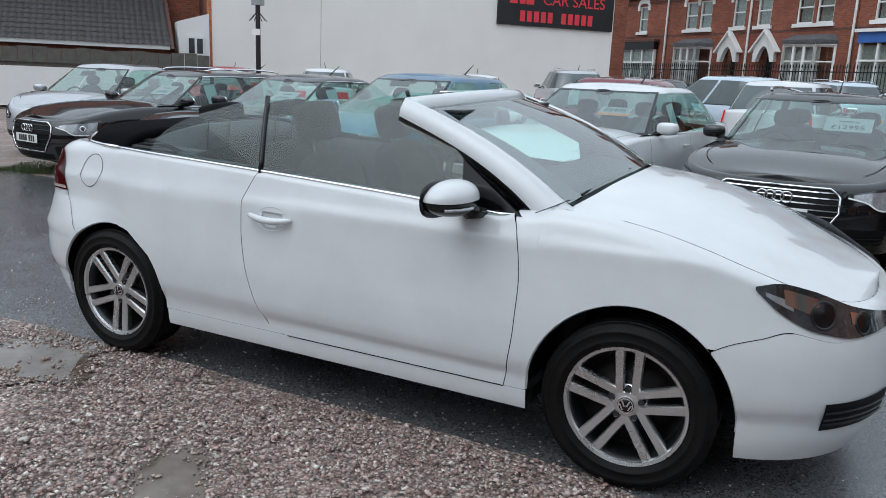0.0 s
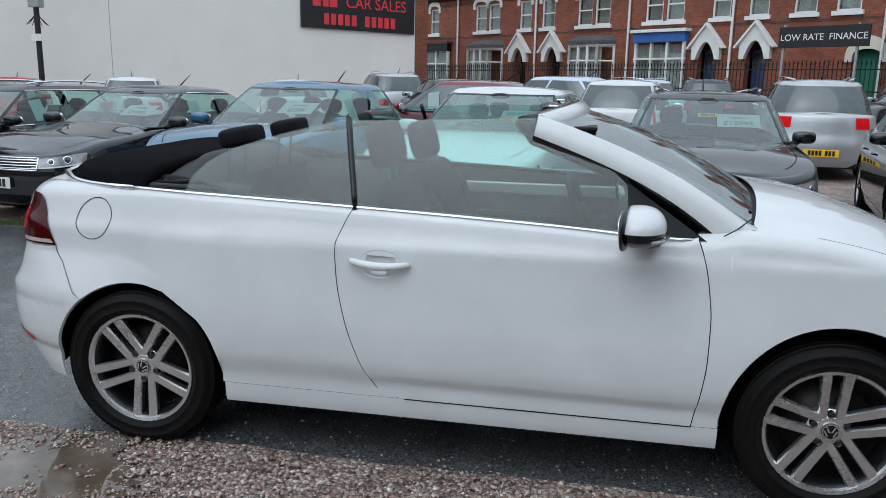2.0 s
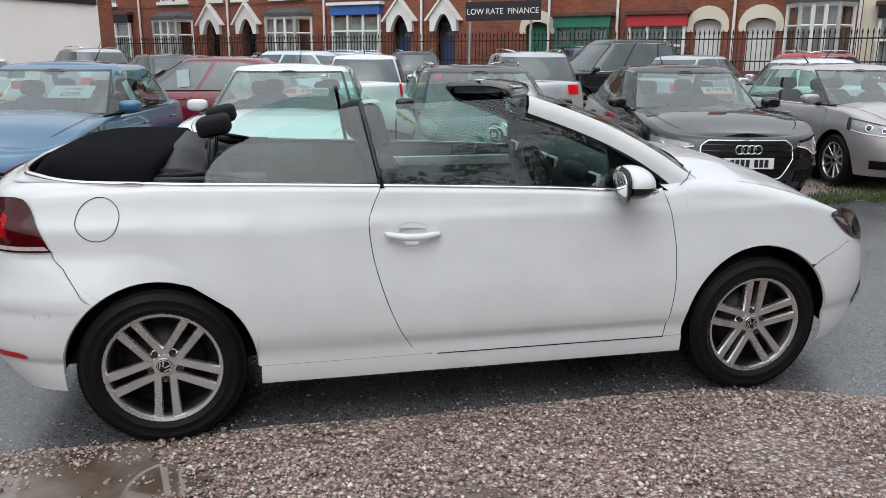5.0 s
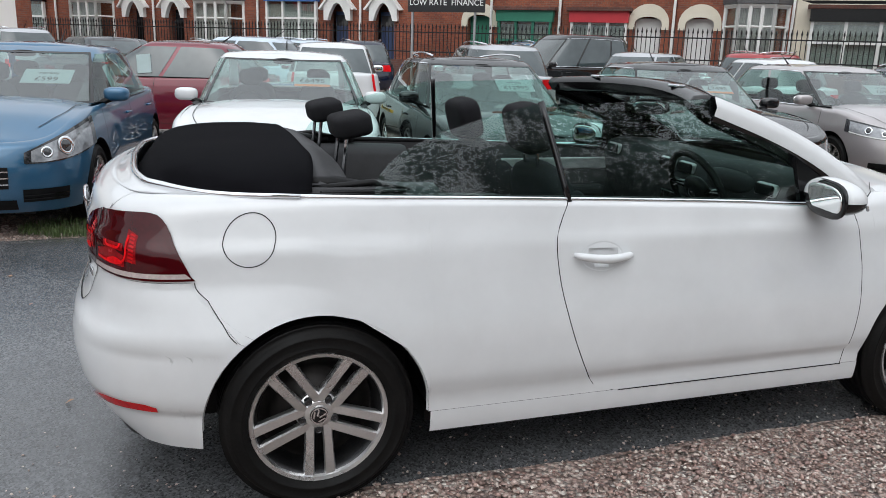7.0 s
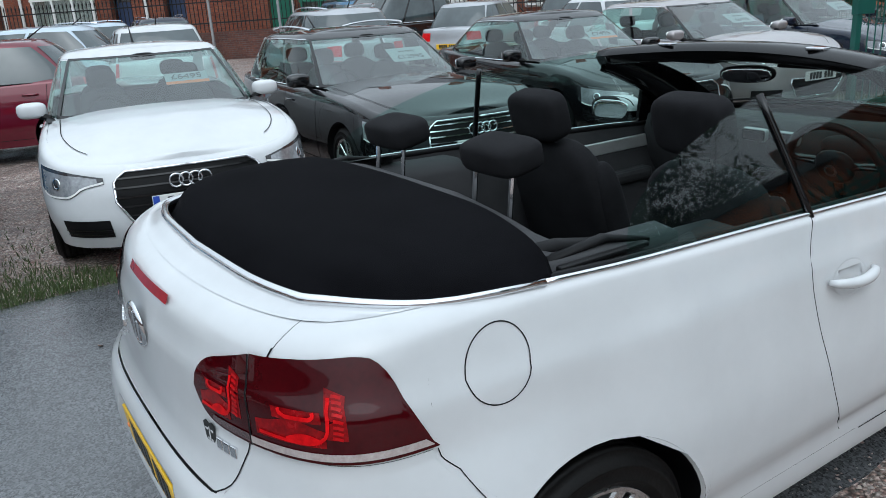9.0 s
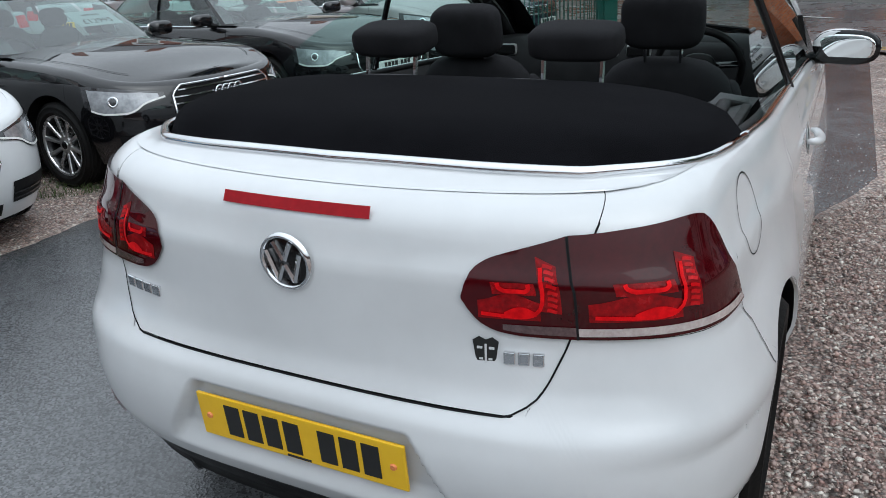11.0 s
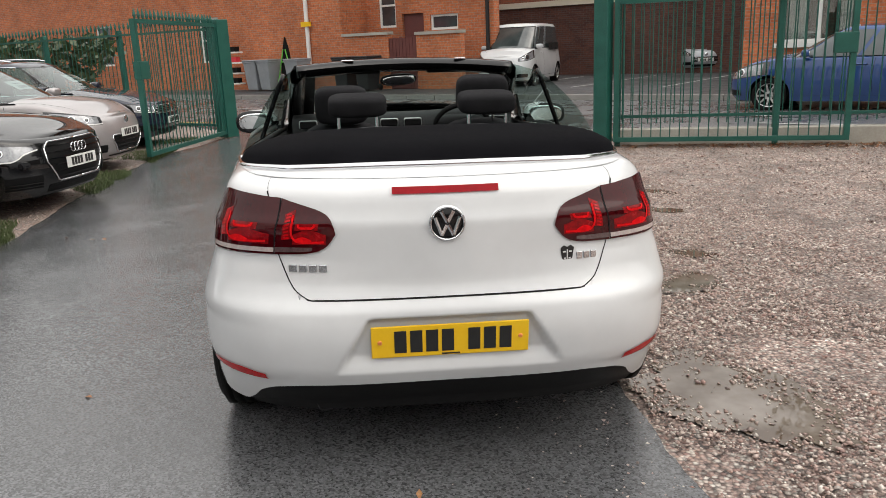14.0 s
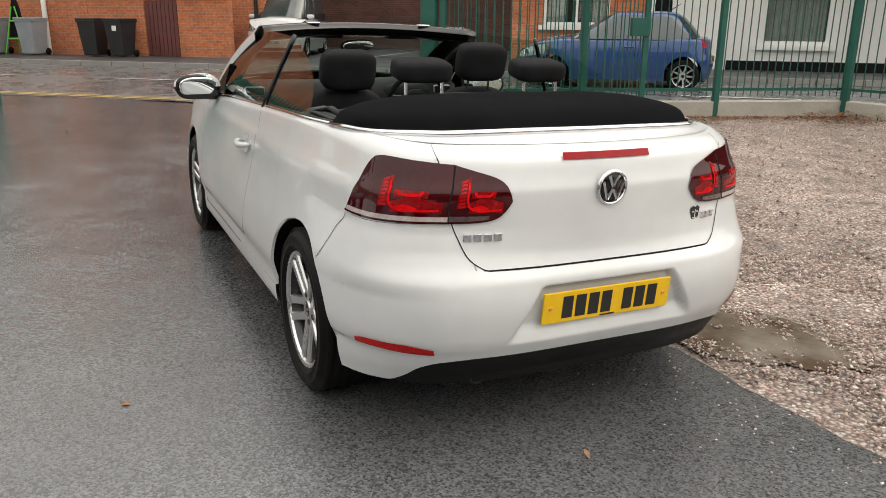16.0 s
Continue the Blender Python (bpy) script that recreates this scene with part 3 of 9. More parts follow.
def puddle(name, cx, cy, rx, ry, turn, seed, z=-0.021, label="shallow muddy puddle reflecting the pale sky"):
    vs = [(cx, cy, z)]
    for k in range(240):
        t = 2 * math.pi * k / 240
        r = 1 + 0.38 * noise.noise((math.cos(t) * 1.6 + seed, math.sin(t) * 1.6, seed)) + 0.20 * noise.noise((math.cos(t) * 4 + seed, math.sin(t) * 5, seed)) + 0.10 * noise.noise((math.cos(t) * 17, math.sin(t) * 17, seed))
        x, y = rx * r * math.cos(t), ry * r * math.sin(t)
        vs.append((cx + x * math.cos(turn) - y * math.sin(turn), cy + x * math.sin(turn) + y * math.cos(turn), z))
    return tagged(part(name, (vs, [(0, 1 + k, 1 + (k + 1) % 240) for k in range(240)]), "water"), label, "puddle", kind="structure")


PUDDLES = [(-1.60, -1.21, 0.47, 0.29, 0.35, 1.0), (-0.10, -1.66, 0.30, 0.13, -0.95, 4.0), (0.52, -1.96, 0.19, 0.10, 0.9, 7.0), (2.84, -2.46, 0.30, 0.10, 0.9, 9.0), (1.98, -2.26, 0.26, 0.09, 0.9, 12.0), (3.69, -1.92, 0.22, 0.12, 0.3, 15.0)]
for i, p in enumerate(PUDDLES):
    puddle("puddle", *p, -0.014 if i == 0 else -0.016 if i < 3 else -0.021)


# ---- houses ----
def wall_with_holes(bm, x0, x1, z0, z1, holes, y0, y1):
    xs = sorted({x0, x1, *[min(max(v, x0), x1) for h in holes for v in h[:2]]})
    zs = sorted({z0, z1, *[min(max(v, z0), z1) for h in holes for v in h[2:]]})
    for xa, xb in zip(xs, xs[1:]):
        for za, zb in zip(zs, zs[1:]):
            cx, cz = (xa + xb) / 2, (za + zb) / 2
            if not any(h[0] < cx < h[1] and h[2] < cz < h[3] for h in holes):
                box(bm, xa, xb, y0, y1, za, zb)
    bmesh.ops.remove_doubles(bm, verts=list(bm.verts), dist=1e-4)
    return bm


def folds(x0, x1, y, z0, z1, n=14):
    return grid([[(x0 + (x1 - x0) * k / (2 * n), y + 0.02 * (-1) ** k, z) for k in range(2 * n + 1)] for z in (z0, z1)])


def sash_window(house, x0, x1, z0, z1, y, curtain=True, bars=1, frame_mat="white_wood"):
    """A window set into the wall at y: frame, panes and a curtain behind."""
    bm = bmesh.new()
    w = 0.07
    for a in ((x0, x0 + w, z0, z1), (x1 - w, x1, z0, z1), (x0 + w, x1 - w, z0, z0 + w), (x0 + w, x1 - w, z1 - w, z1)):
        box(bm, a[0], a[1], y + 0.06, y + 0.14, a[2], a[3])
    for k in range(bars):
        zz = z0 + (z1 - z0) * (0.5 if bars == 1 else (k + 1) / (bars + 1))
        box(bm, x0 + w, x1 - w, y + 0.05, y + 0.13, zz - 0.03, zz + 0.03)
    win = part("window", bm, frame_mat, house)
    part("pane", boxed(x0 + w, x1 - w, y + 0.10, y + 0.112, z0 + w, z1 - w), "houseglass" if not curtain else "pane_glass", win)
    if curtain:
        part("curtain", folds(x0 + w, x1 - w, y + 0.24, z0 + w, z1 - w), "curtain", win)
    return win


def arched_head(house, x0, x1, z, rise, y, mat="white_wood", t=0.16):
    """A painted segmental arch with shoulders over a window."""
    c, h = (x0 + x1) / 2, (x1 - x0) / 2
    outer, inner = [], []
    for k in range(13):
        a = math.pi * k / 12
        outer.append((c - (h + t) * math.cos(a), z + (rise + t) * math.sin(a)))
        inner.append((c - h * math.cos(a), z + rise * 0.55 * math.sin(a)))
    poly = [(c - h - t, z - 0.22)] + outer + [(c + h + t, z - 0.22), (c + h, z - 0.22)] + inner[::-1] + [(c - h, z - 0.22)]
    bm = bmesh.new()
    prism(bm, poly, y - 0.06, y + 0.05)
    return part("window_head", bm, mat, house)


def sill(house, x0, x1, z, y, mat="white_wood"):
    return part("window_sill", boxed(x0 - 0.12, x1 + 0.12, y - 0.10, y + 0.05, z - 0.16, z), mat, house)


def bay_window(house, xc, w, z0, z1, y, mat="white_wood", roof_mat="slate", out=0.7):
    """A canted bay with four lights, a cornice and a lean-to roof."""
    h = w / 2
    pts = [(xc - h, y), (xc - h + 0.45, y - out), (xc + h - 0.45, y - out), (xc + h, y)]
    bay = part("bay_window", bmesh.new(), mat, house)
    bm = bmesh.new()
    for (xa, ya), (xb, yb) in zip(pts, pts[1:]):
        n = 3 if abs(xb - xa) > 1 else 1
        for k in range(n + 1):
            f = k / n
            px, py = xa + (xb - xa) * f, ya + (yb - ya) * f
            tube(bm, [(px, py, z0), (px, py, z1)], 0.075, 6)
        for zz, t in ((z1 - 0.05, 0.10), (z0 + 0.05, 0.08), (z0 + (z1 - z0) * 0.64, 0.04)):
            tube(bm, [(xa, ya, zz), (xb, yb, zz)], t, 4)
    part("frame", bm, mat, bay)
    for (xa, ya), (xb, yb) in zip(pts, pts[1:]):
        part("pane", ([(xa, ya + 0.02, z0), (xb, yb + 0.02, z0), (xb, yb + 0.02, z1), (xa, ya + 0.02, z1)], [(0, 1, 2, 3)]), "pane_glass", bay)
    part("curtain", folds(xc - h + 0.35, xc + h - 0.35, y - out + 0.22, z0, z1, 22), "curtain", bay)
    bm = bmesh.new()
    ring0 = [bm.verts.new((x, yy, z1)) for x, yy in ((xc - h - 0.12, y), (xc - h + 0.38, y - out - 0.14), (xc + h - 0.38, y - out - 0.14), (xc + h + 0.12, y))]
    ring1 = [bm.verts.new((v.co.x, v.co.y, z1 + 0.16)) for v in ring0]
    ring2 = [bm.verts.new((x, yy, z1 + 0.42)) for x, yy in ((xc - h + 0.1, y), (xc - h + 0.55, y - 0.12), (xc + h - 0.55, y - 0.12), (xc + h - 0.1, y))]
    for a, b in ((ring0, ring1), (ring1, ring2)):
        for k in range(3):
            bm.faces.new((a[k], a[k + 1], b[k + 1], b[k]))
    bm.faces.new(ring2)
    bm.faces.new(ring0[::-1])
    part("bay_roof", bm, roof_mat if roof_mat == "slate" else mat, bay)
    part("bay_wall", prism_xy(pts, 0.2, z0), "brick", bay)
    return bay


def prism_xy(pts, z0, z1):
    bm = bmesh.new()
    a, b = [bm.verts.new((x, y, z0)) for x, y in pts], [bm.verts.new((x, y, z1)) for x, y in pts]
    for k in range(len(pts) - 1):
        bm.faces.new((a[k], a[k + 1], b[k + 1], b[k]))
    bm.faces.new(b)
    return bm


def gabled_porch(house, xc, y, apex, w=1.55, door="blue_door"):
    """A white gabled surround with a pointed arch over a recessed door."""
    h = w / 2
    zs, zk = apex - 0.82, apex - 1.35
    bm = bmesh.new()
    inner = [(xc - 0.45, zk - 0.05)] + [(xc - 0.45 + 0.45 * k / 6, zk - 0.05 + 0.72 * math.sin(math.pi / 2 * k / 6) ** 0.8) for k in range(1, 7)]
    inner += [(2 * xc - x, z) for x, z in inner[-2::-1]]
    outer = [(xc - h + 0.12, zk - 0.05), (xc - h + 0.12, zs), (xc - h - 0.02, zs - 0.05), (xc, apex), (xc + h + 0.02, zs - 0.05), (xc + h - 0.12, zs), (xc + h - 0.12, zk - 0.05)]
    prism(bm, outer + inner[::-1], y - 0.22, y + 0.02)
    porch = part("porch_gable", bm, "white_wood", house)
    bm = bmesh.new()
    for sx in (-1, 1):
        prism(bm, [(xc + sx * (h + 0.10), zs - 0.12), (xc, apex + 0.10), (xc, apex - 0.02), (xc + sx * (h + 0.02), zs - 0.16)][::sx], y - 0.34, y)
    part("barge_board", bm, "white_wood", porch)
    d = part("door", boxed(xc - 0.45, xc + 0.45, y + 0.55, y + 0.60, 0.6, zk + 0.35), door, house)
    part("fanlight", boxed(xc - 0.42, xc + 0.42, y + 0.53, y + 0.545, zk - 0.25, zk + 0.2), "houseglass", d)
    return porch


def terrace_house(n0, n1, wins, bays=(), porches=(), arches=(), shop=None, wall_mat="brick", label="red brick terraced house with white sash windows", eaves=6.3, chimney=True):
    """One house of the terrace, in the terrace's own axes (x = n, y = s)."""
    y = 27.5
    house = thing("terraced_house", M_T, label, "house", "terrace")
    holes = [(a, b, 4.36, 5.78) for a, b in wins]
    holes += [(c - 0.45, c + 0.45, 0.3, 3.35) for c in porches] + [(c - 0.5, c + 0.5, 0.3, 3.0) for c in arches]
    part("wall", wall_with_holes(bmesh.new(), n0, n1, -0.1, eaves, holes, y, y + 0.3), wall_mat, house)
    part("back_wall", boxed(n0, n1, y + 7.5, y + 7.8, -0.1, eaves), wall_mat, house)
    for a, b in wins:
        sash_window(house, a, b, 4.36, 5.78, y)
        if wall_mat == "brick":
            arched_head(house, a, b, 5.78, 0.30, y)
        sill(house, a, b, 4.36, y)
    for c, w in bays:
        bay_window(house, c, w, 1.3, 3.45, y)
    for c in porches:
        gabled_porch(house, c, y, 4.08, door="blue_door" if c > -20 else "black_plastic")
    for c in arches:
        arched_head(house, c - 0.5, c + 0.5, 2.75, 0.45, y, "cream", 0.26)
        part("door", boxed(c - 0.5, c + 0.5, y + 0.3, y + 0.35, 0.3, 2.95), "green_wood" if c < -8 else "white_wood", house)
    if shop:
        a, b, fascia, z = shop
        front = part("shopfront", boxed(a, b, y - 0.34, y - 0.04, z, z + 0.42), fascia, house)
        part("cornice", boxed(a - 0.1, b + 0.1, y - 0.46, y - 0.02, z + 0.42, z + 0.55), "white_wood" if fascia == "blue_wood" else "dark_brick", front)
        bm = bmesh.new()
        k = 3
        for i in range(k + 1):
            x = a + 0.05 + (b - a - 0.2) * i / k
            box(bm, x, x + 0.1, y - 0.26, y - 0.10, 1.2, z)
        box(bm, a, b, y - 0.25, y - 0.12, 1.1, 1.35)
        box(bm, a, b, y - 0.25, y - 0.12, z - 0.75, z - 0.67)
        part("frame", bm, "green_wood" if fascia == "green_wood" else "white_wood", front)
        part("pane", boxed(a + 0.1, b - 0.1, y - 0.18, y - 0.165, 1.35, z), "pane_glass", front)
        part("curtain", folds(a + 0.1, b - 0.1, y - 0.08, 1.35, z - 0.1, 24), "curtain", front)
    bm = bmesh.new()
    for k in range(int((n1 - n0) / 0.24)):
        box(bm, n0 + 0.05 + 0.24 * k, n0 + 0.17 + 0.24 * k, y - 0.09, y, eaves - 0.14, eaves - 0.02)
    box(bm, n0, n1, y - 0.05, y, eaves - 0.42, eaves - 0.30)
    part("dentil_course", bm, "dark_brick", house)
    part("string_course", boxed(n0, n1, y - 0.012, y, 4.02, 4.12), "dark_brick", house)
    bm = bmesh.new()
    for k in range(26):
        ya, za = y - 0.25 + k * 0.163, eaves - 0.02 + k * 0.10
        vs = [bm.verts.new(p) for p in ((n0, ya, za), (n1, ya, za), (n1, ya + 0.175, za + 0.108), (n0, ya + 0.175, za + 0.108), (n0, ya, za - 0.02), (n1, ya, za - 0.02))]
        bm.faces.new(vs[:4])
        bm.faces.new((vs[4], vs[5], vs[1], vs[0]))
    bmesh.ops.remove_doubles(bm, verts=list(bm.verts), dist=0.022)
    roof = part("roof", bm, "slate", house)
    part("gutter", tube(bmesh.new(), [(n0, y - 0.28, eaves), (n1, y - 0.28, eaves)], 0.06, 6), "iron", house)
    part("roof_back", ([(n0, y + 4, eaves + 2.6), (n1, y + 4, eaves + 2.6), (n1, y + 8, eaves), (n0, y + 8, eaves)], [(0, 1, 2, 3)]), "slate", house)
    if chimney:
        ch = part("chimney", boxed(n1 - 0.9, n1 - 0.1, y + 3.4, y + 4.4, eaves + 1.5, eaves + 4.2, bev=0.03), "brick", roof)
    part("drainpipe", tube(bmesh.new(), [(n1 - 0.06, y - 0.10, 0.2), (n1 - 0.06, y - 0.10, eaves)], 0.055, 6), "white_wood" if wall_mat == "brick" else "iron", house)
    return house


def double(c):
    return [(c - 1.0, c - 0.08), (c + 0.08, c + 1.0)]


terrace_house(-38.2, -32.62, [(-35.3, -34.5)], shop=(-36.6, -33.3, "gloss_black", 3.35), label="brick corner shop with a black fascia")
terrace_house(-32.6, -26.42, double(-30.25) + [(-27.75, -26.9)], bays=[(-30.25, 2.5)], porches=[-27.65])
terrace_house(-26.4, -20.52, double(-22.75) + [(-26.15, -25.25)], bays=[(-22.7, 2.6)], porches=[-25.25])
terrace_house(-20.5, -15.32, double(-18.75) + [(-16.4, -15.55)], shop=(-20.1, -17.4, "blue_wood", 3.45), porches=[-16.45], label="red brick terraced house with a blue shopfront fascia")
terrace_house(-15.3, -9.42, [(-14.75, -13.9), (-12.9, -12.0), (-11.3, -10.4)], porches=[-14.25], arches=[-10.0], label="red brick terraced house with a white gabled porch")
terrace_house(-9.4, -6.62, [(-8.9, -8.0), (-7.9, -7.0)], shop=(-9.2, -6.9, "green_wood", 2.75), label="red brick house with a green painted shopfront")
terrace_house(-6.6, -2.32, [(-6.0, -5.1), (-4.0, -3.1)], shop=(-6.25, -4.0, "red_wood", 2.75), arches=[-3.3], label="red brick house with a red and white shopfront")
terrace_house(-2.3, 1.72, [(-1.9, -1.0), (-0.2, 0.7)], arches=[-1.45], bays=[(0.45, 2.1)], label="red brick terraced house with a white bay")
terrace_house(1.74, 8.4, [(3.0, 4.0), (5.0, 6.0)], shop=(2.2, 5.6, "gloss_black", 2.9), wall_mat="cream", label="cream rendered corner shop with a dark awning")
bm = bmesh.new()
prism(bm, [(1.85, 3.55), (2.2, 3.45)] * 1 + [(5.6, 3.45), (5.9, 3.55)], 26.6, 26.7)
tagged(part("shop_awning", bm, "black_plastic"), "dark shop awning on the cream house", "awning").matrix_world = M_T

# railings with spear heads before the terrace
rail_thing = thing("iron_railing", M_T, "black iron railings with spear heads before the terrace", "railing", kind="structure")
part("dwarf_wall", boxed(-38, 8.4, 25.85, 26.1, -0.05, 1.15), "dark_brick", rail_thing)
for z in (1.45, 2.2):
    part("rail", boxed(-38, 8.4, 25.96, 25.99, z, z + 0.045), "iron", rail_thing)
bm = bmesh.new()
tube(bm, [(0, 25.975, 1.15), (0, 25.975, 2.36)], 0.016, 5)
tube(bm, [(0, 25.975, 2.34), (0, 25.975, 2.42), (0, 25.975, 2.56)], [0.014, 0.034, 0.004], 5)
bar0 = part("bar", bm, "iron", rail_thing)
bar0.location = (-37.9, 0, 0)
for k in range(1, 290):
    again(bar0, rail_thing, Matrix.Translation((-37.9 + k * 0.1595, 0, 0)))

# sign on two posts before the terrace
fin = thing("finance_sign", axes_at(SN(25.2, -10.57), N2, S2), "black board on posts with white LOW RATE FINANCE letters", "sign")
part("board", boxed(-1.57, 1.57, -0.03, 0.03, 2.96, 3.68, bev=0.01), "sign_black", fin)
for x in (-1.45, 1.12):
    part("post", boxed(x, x + 0.08, 0.031, 0.11, -0.02, 3.75), "galv", fin)
letters("lettering", "LOW RATE  FINANCE", 0.31, "sign_white", fin, pose(0, -0.036, 3.30, 90), 0.004)

# ---- the white gable wall and the yard's western corner ----
wb = thing("gable_building", M_W, "tall cream rendered gable wall with a black sales board", "building")
part("wall", boxed(2.03, 18.5, 25.0, 25.35, -0.6, 8.6), "render", wb)
part("front_wall", boxed(18.5, 19.2, 25.02, 33.5, -0.1, 8.6), "brick", wb)
part("back_wall", boxed(2.03, 18.5, 33.2, 33.5, -0.1, 8.6), "brick", wb)
part("side_wall", boxed(2.03, 2.35, 25.36, 33.1, -0.1, 8.6), "brick", wb)
part("quoin", boxed(1.93, 2.03, 24.98, 25.4, -0.1, 8.4), "orange_brick", wb)
part("roof", boxed(1.8, 19.4, 24.9, 33.8, 8.6, 8.9), "slate", wb)
part("vertical_joint", boxed(5.85, 5.87, 24.995, 25.0, 0, 8.4), "concrete", wb)
ss = thing("sales_sign", M_W, "black wall board with red CAR SALES letters", "sign")
part("board", boxed(12.95, 18.4, 24.9, 24.99, 3.5, 4.98, bev=0.01), "sign_black", ss)
letters("lettering", "CAR SALES", 0.62, "sign_red", ss, pose(16.45, 24.89, 4.55, 90), 0.006)
for x0, x1 in ((13.45, 13.8), (13.9, 14.15), (14.2, 14.55)):
    part("plain_bar", boxed(x0, x1, 24.885, 24.9, 4.33, 4.78), "sign_red", ss)
for k in range(11):
    if k != 5:
        part("plain_bar", boxed(13.95 + k * 0.32, 14.17 + k * 0.32, 24.885, 24.9, 3.66, 4.08), "sign_red", ss)

lean = thing("lean_to", M_W, "small white painted lean-to with a window", "outbuilding")
bm = bmesh.new()
prism(bm, [(0.92, -0.05), (1.93, -0.05), (1.93, 3.12), (0.92, 2.82)], 24.9, 26.4)
part("wall", bm, "white_render", lean)
w = part("window", boxed(1.18, 1.75, 24.85, 24.9, 1.7, 2.35), "white_wood", lean)
for x in (1.24, 1.51):
    part("pane", boxed(x, x + 0.19, 24.84, 24.852, 1.78, 2.28), "houseglass", w)

bh = thing("brick_house", M_W, "red brick house with a dark tiled lower roof", "house")
part("wall", wall_with_holes(bmesh.new(), -14, 1.92, -0.1, 7.5, [(-4.9, -4.2, 2.9, 4.0), (-9.5, -8.5, 3.2, 4.4), (0.4, 0.9, 3.8, 4.8)], 27.6, 27.9), "brick", bh)
part("roof", ([(-14.3, 27.3, 7.4), (2.1, 27.3, 7.4), (2.1, 33, 10.5), (-14.3, 33, 10.5)], [(0, 1, 2, 3)]), "tile", bh)
sash_window(bh, -4.9, -4.2, 2.9, 4.0, 27.6)
sash_window(bh, -9.5, -8.5, 3.2, 4.4, 27.6)
sash_window(bh, 0.4, 0.9, 3.8, 4.8, 27.6, False)
low = part("low_wall", boxed(-4.6, 0.6, 24.9, 27.59, -0.1, 1.95), "brick", bh)
part("fascia", boxed(-4.7, 0.62, 24.6, 24.66, 1.86, 2.0), "white_wood", bh)
bm = bmesh.new()
for j in range(12):
    for k in range(27):
        x0, y0, z0 = -4.75 + k * 0.2, 24.55 + j * 0.255, 1.98 + j * 0.165
        vs = [bm.verts.new((x0 + 0.2 * i / 4, y0 + dy, z0 + dz + 0.035 * math.sin(math.pi * i / 4))) for dy, dz in ((0, 0), (0.29, 0.165)) for i in range(5)]
        for i in range(4):
            bm.faces.new((vs[i], vs[i + 1], vs[i + 6], vs[i + 5]))
part("roof_tiles", bm, "tile", bh, "dark ridged roof tiles", kind="stuff")
part("verge", ([(0.64, 24.5, 1.9), (0.75, 24.5, 1.9), (0.75, 27.6, 3.95), (0.64, 27.6, 3.95)], [(0, 1, 2, 3)]), "dark_brick", bh)

yw = thing("yard_wall", M_W, "white painted yard wall topped with weathered boards", "wall", kind="structure")
part("wall", boxed(-16, 1.9, 23.9, 24.1, -0.05, 1.15), "white_render", yw)
for k in range(44):
    x = -16 + k * 0.405
    part("fence_board", boxed(x, x + 0.39, 23.96, 24.0, 1.16, 1.74 + 0.03 * math.sin(k * 1.7)), "weathered_wood", yw)
part("fence_rail", boxed(-16, 1.8, 23.9, 23.955, 1.28, 1.36), "weathered_wood", yw)

lp = thing("lamp_post", Matrix.Translation(SN(3.3, -23.3)), "dark post with a grey box and bird spikes", "post")
part("pole", tube(bmesh.new(), [(0, 0, -0.01), (0, 0, 7.0)], [0.085, 0.075], 10), "iron", lp)
part("box", boxed(-0.18, 0.18, -0.13, 0.13, 3.4, 3.85, bev=0.02), "galv", lp)
part("notice", boxed(-0.17, 0.17, -0.11, -0.09, 2.45, 2.65), "white_render", lp)
bm = bmesh.new()
for k in range(7):
    a = k * 0.9
    tube(bm, [(0.07 * math.cos(a), 0.07 * math.sin(a), 3.15), (0.3 * math.cos(a), 0.3 * math.sin(a), 2.9)], 0.012, 4)
part("spikes", bm, "iron", lp)

# ---- far side of the side road ----
ob_ = thing("brick_building", M_F, "orange brick building with a garden wall and gate", "building")
part("wall", wall_with_holes(bmesh.new(), -46, -14.55, 0.15, 7.5, [(-21.5, -20.4, 1.2, 2.8), (-28, -27, 1.2, 2.8)], 16.2, 16.5), "orange_brick", ob_)
part("return_wall", boxed(-14.85, -14.55, 16.51, 17.49, 0.15, 7.5), "orange_brick", ob_)
part("rear_wall", wall_with_holes(bmesh.new(), -14.84, -9.6, 0.15, 7.5, [(-14.0, -13.3, 2.1, 3.5), (-11.95, -10.9, 1.95, 2.42), (-13.05, -12.2, 0.2, 2.5)], 17.5, 17.8), "orange_brick", ob_)
part("end_wall", boxed(-14.5, -14.2, 17.81, 24.4, 0.15, 7.5), "dark_brick", ob_)
part("roof", boxed(-46.3, -9.4, 15.9, 18.2, 7.5, 7.8), "slate", ob_)
sash_window(ob_, -14.0, -13.3, 2.1, 3.5, 17.5, False)
sash_window(ob_, -11.95, -10.9, 1.95, 2.42, 17.5, False, 0)
sash_window(ob_, -21.5, -20.4, 1.2, 2.8, 16.2, False)
sash_window(ob_, -28, -27, 1.2, 2.8, 16.2, False)
part("back_door", boxed(-13.05, -12.2, 17.6, 17.66, 0.2, 2.5), "brown_door", ob_)
gw = part("garden_wall", boxed(-14.54, -12.68, 16.2, 16.42, 0.15, 1.86), "orange_brick", ob_)
part("garden_wall", boxed(-11.6, -10.0, 16.2, 16.42, 0.15, 1.80), "orange_brick", ob_)
part("coping", boxed(-14.54, -12.66, 16.15, 16.47, 1.86, 1.95), "concrete", gw)
part("coping", boxed(-11.62, -9.98, 16.15, 16.47, 1.80, 1.89), "concrete", gw)
gt = part("garden_gate", boxed(-12.66, -11.62, 16.26, 16.28, 0.2, 1.74), "brown_door", ob_, "brown boarded garden gate")
